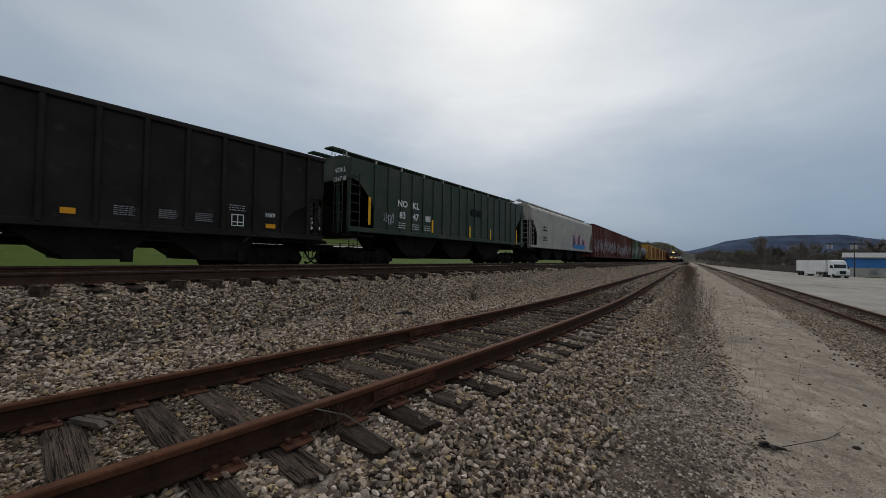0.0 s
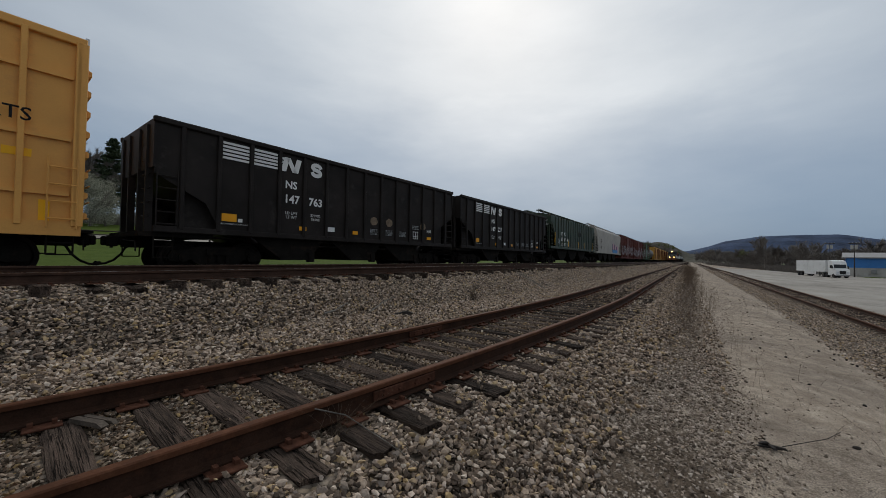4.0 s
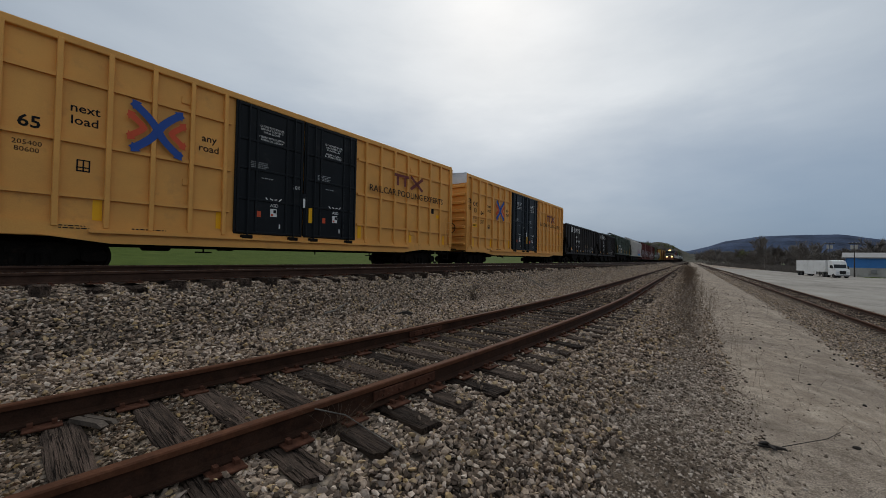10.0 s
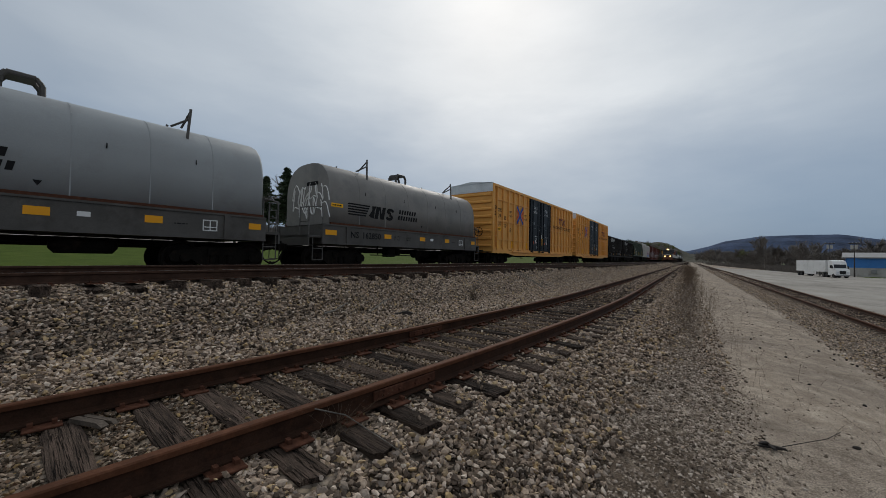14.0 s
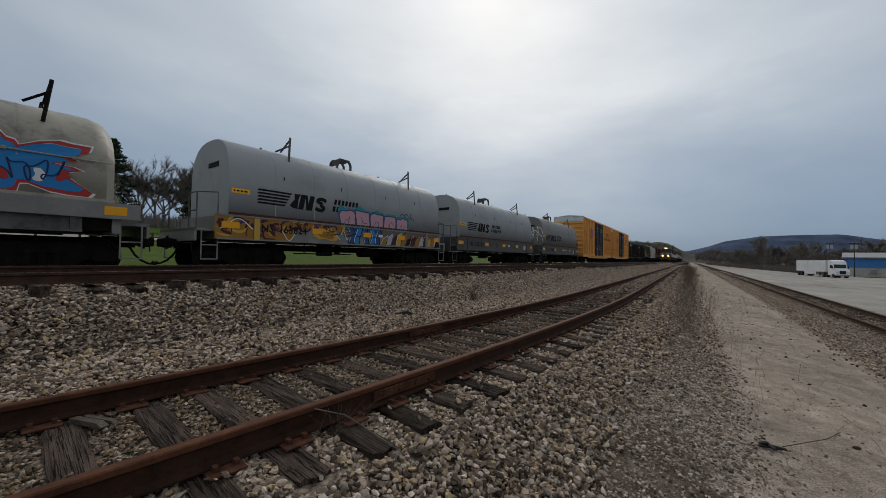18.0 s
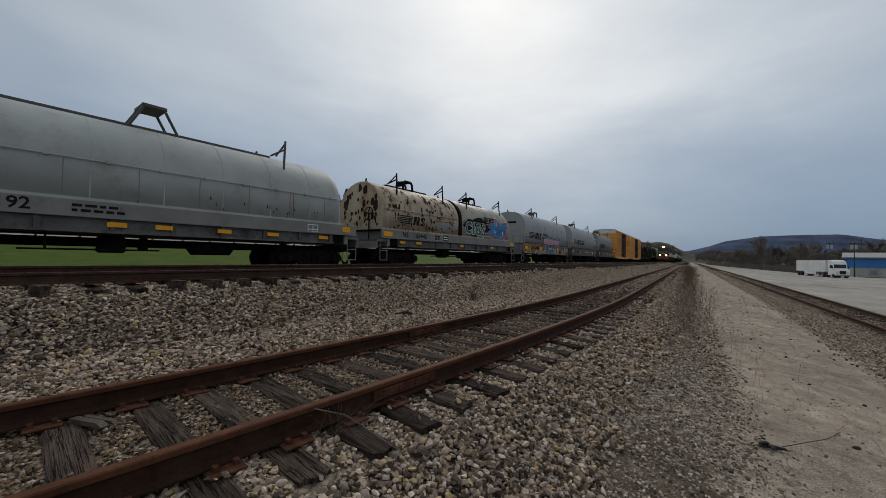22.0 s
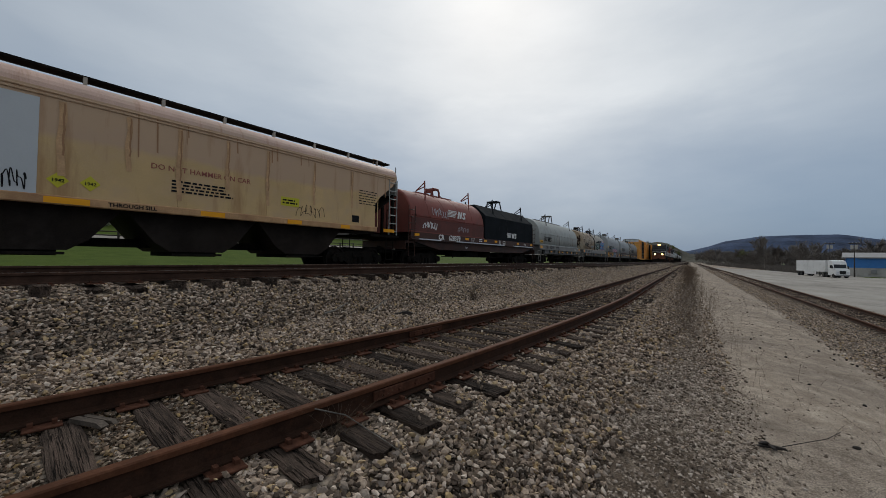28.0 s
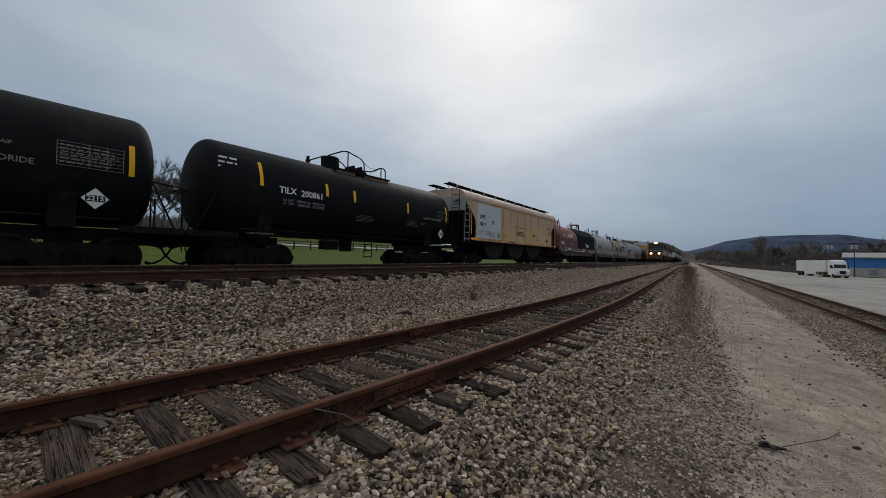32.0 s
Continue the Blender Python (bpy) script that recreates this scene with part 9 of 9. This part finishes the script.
# ---- weeds, sticks and rail joints close by ----
def stalk_mesh(rng, stems):
    """Thin dry stalks, each a tapering blade with a few side twigs: (x, y, height, lean)."""
    co, f = [], []

    def blade(p, q, w):
        d = (q - p)
        side = d.cross(Vector((0.83, 0.56, 0.1))).normalized() * w
        b = len(co)
        co.extend([tuple(p - side), tuple(p + side), tuple(q + side * 0.35), tuple(q - side * 0.35)])
        f.append((b, b + 1, b + 2, b + 3))
        side = side.cross(d.normalized())
        b = len(co)
        co.extend([tuple(p - side), tuple(p + side), tuple(q + side * 0.35), tuple(q - side * 0.35)])
        f.append((b, b + 1, b + 2, b + 3))

    for x, y, h, lean in stems:
        p = Vector((x, y, land(x, y) - 0.01))
        a = rng.uniform(0, 6.28)
        for k in range(4):
            q = p + Vector((math.cos(a) * lean * h / 4 * (k + 1) * 0.5, math.sin(a) * lean * h / 4 * (k + 1) * 0.5, h / 4))
            blade(p, q, 0.0018 * (1 - 0.17 * k) * (1.0 + 0.05 * max(x - 6, 0)))
            if k and rng.random() < 0.8:
                e = q + Vector((rng.uniform(-1, 1), rng.uniform(-1, 1), rng.uniform(0.2, 1.2))) * h * 0.09
                blade(q, e, 0.0012 * (1.0 + 0.05 * max(x - 6, 0)))
            p = q
    return raw_mesh("weeds", co, f)


M_DEADWEED = material("dead_weed_stalks", (0.06, 0.045, 0.035), 0.95, vary=0.4, scale=2.0, bump=0.0)
M_REDWEED = material("reddish_weeds", (0.18, 0.130, 0.092), 0.95, vary=0.4, scale=2.0, bump=0.0)


def weeds():
    rng = random.Random(5)
    stems = []
    for _ in range(90):
        x = 4.5 + rng.random() ** 1.6 * 16
        stems.append((x, -0.32 + rng.gauss(0, 0.2) - 0.012 * x, rng.uniform(0.15, 0.55) * (0.7 if x < 6 else 1), rng.uniform(0.05, 0.35)))
    for _ in range(25):
        stems.append((rng.uniform(3.4, 9), rng.uniform(-1.5, -0.2), rng.uniform(0.08, 0.35), rng.uniform(0.3, 1.2)))
    for _ in range(60):
        stems.append((rng.uniform(3.5, 11), rng.uniform(0.1, 1.3), rng.uniform(0.08, 0.3), rng.uniform(0.3, 1.4)))
    tagged(part("weeds", stalk_mesh(rng, stems), M_WEED), "sparse dry weed stalks along the edge of the drive", "weeds", kind="stuff")
    stems = []
    for _ in range(3200):
        x = 9 + rng.random() ** 1.3 * 75
        stems.append((x, -0.05 + rng.gauss(0, 0.36) + 0.003 * x, rng.uniform(0.15, 0.5) + 0.012 * min(x, 40) * rng.random(), rng.uniform(0.1, 0.7)))
    tagged(part("weed_strip", stalk_mesh(rng, stems), M_REDWEED), "strip of reddish dry weeds between siding and drive", "weeds", kind="stuff")
    stems = [(3.55, 0.98, 0.75, 0.06), (3.57, 0.99, 0.35, 0.3)]
    tagged(part("tall_weed", stalk_mesh(rng, stems), M_WEED), "single tall dry weed stalk in the ballast", "weed")
    stems = [(9.5 + rng.gauss(0, 0.05), 5.3 + rng.gauss(0, 0.05), rng.uniform(0.2, 0.5), rng.uniform(0.1, 0.4)) for _ in range(90)]
    tagged(part("weed_clump", stalk_mesh(rng, stems), M_DEADWEED), "clump of dead weeds on the ballast bank", "weed")
    stems = [(1.75 + rng.gauss(0, 0.06), 2.09 + rng.gauss(0, 0.05), rng.uniform(0.12, 0.34), rng.uniform(0.3, 1.3)) for _ in range(26)]
    tagged(part("grass_tuft", stalk_mesh(rng, stems), M_WEED), "tuft of dry grass beside the rusty rail", "grass")


weeds()
M_STICK = material("grey_dead_wood", (0.16, 0.145, 0.125), 0.95, vary=0.4, scale=8, grain=60, bump=0.6)
M_CHIP = material("split_tie_wood", (0.085, 0.068, 0.054), 0.95, vary=0.4, scale=8, grain=60, bump=0.6)
M_CHAR = material("dark_scrap_wood", (0.035, 0.030, 0.027), 0.95, vary=0.4, scale=10, grain=60, bump=0.6)


def stick(name, label, pts, r, mat):
    """A crooked stick through points (x, y, height over the ground)."""
    bm = bmesh.new()
    p = [Vector((x, y, land(x, y) + z)) for x, y, z in pts]
    for i, (a, b) in enumerate(zip(p, p[1:])):
        m = (a + b) / 2
        dd = (b - a)
        bmesh.ops.create_cone(bm, cap_ends=True, segments=6, radius1=r * (1 - 0.15 * i), radius2=r * (0.85 - 0.15 * i), depth=dd.length * 1.03, matrix=Matrix.Translation(m) @ dd.to_track_quat("Z", "Y").to_matrix().to_4x4())
    return tagged(part(name, bm, mat), label, "stick")


stick("stick", "pale bare stick lying on the ballast bank", [(4.0, 5.05, 0.30), (4.3, 5.15, 0.31), (4.75, 5.35, 0.38)], 0.016, M_STICK)
stick("stick", "grey stick lying on the ballast bank", [(4.9, 4.9, 0.24), (5.6, 5.2, 0.34), (6.1, 5.35, 0.38)], 0.014, M_STICK)
stick("stick", "long thin dry stem bent over the ballast by the rail", [(1.62, 2.12, 0.24), (1.74, 1.95, 0.20), (1.86, 1.65, 0.07), (1.9, 1.44, 0.04)], 0.005, M_STICK)
stick("stick", "thin twig lying on the drive", [(4.2, -0.65, 0.02), (4.6, -1.0, 0.03), (4.9, -1.15, 0.02)], 0.0035, M_CHAR)
scrap = empty("scrap_wood", "dark splintered scrap of wood on the drive", "scrap wood", m=pose(4.12, -0.55, land(4.12, -0.55) + 0.012))
for i, (x, y, a, l) in enumerate(((0, 0, 100, 0.17), (0.015, -0.025, 82, 0.19), (-0.02, -0.01, 20, 0.12), (0.01, 0.03, 115, 0.08))):
    part("splinter", prism([(-l / 2, 0), (-l / 2 + 0.015, 0.015), (l / 2 - 0.025, 0.012), (l / 2, 0.003), (l / 2 - 0.01, 0)], -0.012, 0.012, axis="y"), M_CHAR, scrap).matrix_basis = pose(x, y, 0.008 * i, 0, 0, a)
scrap = empty("scrap_wood", "dark chunk of wood lying on the ballast bank", "scrap wood", m=pose(5.95, 5.0, land(5.95, 5.0) + 0.02))
part("splinter", prism([(-0.2, 0), (-0.15, 0.07), (0.1, 0.09), (0.22, 0.03), (0.2, 0)], -0.05, 0.05, axis="y"), M_CHAR, scrap).matrix_basis = pose(0, 0, 0, 0, -8, -50)
chip = empty("tie_fragment", "split grey fragment of an old tie between the ties", "wood", m=pose(0.80, 3.60, 0.30, 0, 0, -72))
part("splinter", prism([(-0.17, 0), (-0.15, 0.03), (0.12, 0.035), (0.18, 0.012), (0.17, 0)], -0.025, 0.025, axis="y"), M_CHIP, chip)
part("splinter", prism([(-0.15, 0), (-0.12, 0.035), (0.13, 0.024), (0.16, 0.0)], -0.018, 0.018, axis="y"), M_CHIP, chip).matrix_basis = pose(0.02, 0.055, 0, 0, 0, 6)
rng_l = random.Random(3)
for i in range(16):
    x, y = rng_l.uniform(4.5, 12), rng_l.uniform(-2.6, -0.9)
    lump = part("dirt_clod", lathe_y([(0.002, -0.02), (0.02, -0.012), (0.024, 0.0), (0.018, 0.014), (0.002, 0.02)], 1, 6), M_CHAR)
    lump.matrix_basis = pose(x, y, land(x, y) + 0.008, 90, rng_l.uniform(0, 40), rng_l.uniform(0, 360)) @ Matrix.Diagonal((rng_l.uniform(0.5, 1.2), rng_l.uniform(0.5, 1.1), 0.8, 1))
    tagged(lump, "small dark clod lying on the drive", "clod", "clods on the drive")


def rail_joint(x, side):
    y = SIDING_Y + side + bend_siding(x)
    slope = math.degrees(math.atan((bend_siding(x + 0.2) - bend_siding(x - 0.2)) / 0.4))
    for s in (-1, 1):
        j = part("joint_bar", boxes((-0.38, 0.38, s * 0.018, s * 0.040, 0.035, 0.118), bevel=0.006), M_PLATE, bpy.data.objects["siding_track"])
        j.matrix_basis = pose(x, y, SIDING_TOP - 0.168, 0, 0, slope)
        for k in (-0.28, -0.10, 0.10, 0.28):
            part("bolt", rods([((k, s * 0.036, 0.076), (k, s * 0.066, 0.076))], 0.016, 6), M_PLATE, j)


rail_joint(2.6, -0.7525)
rail_joint(4.65, 0.7525)
rail_joint(15.2, -0.7525)
rail_joint(17.6, 0.7525)


motions()
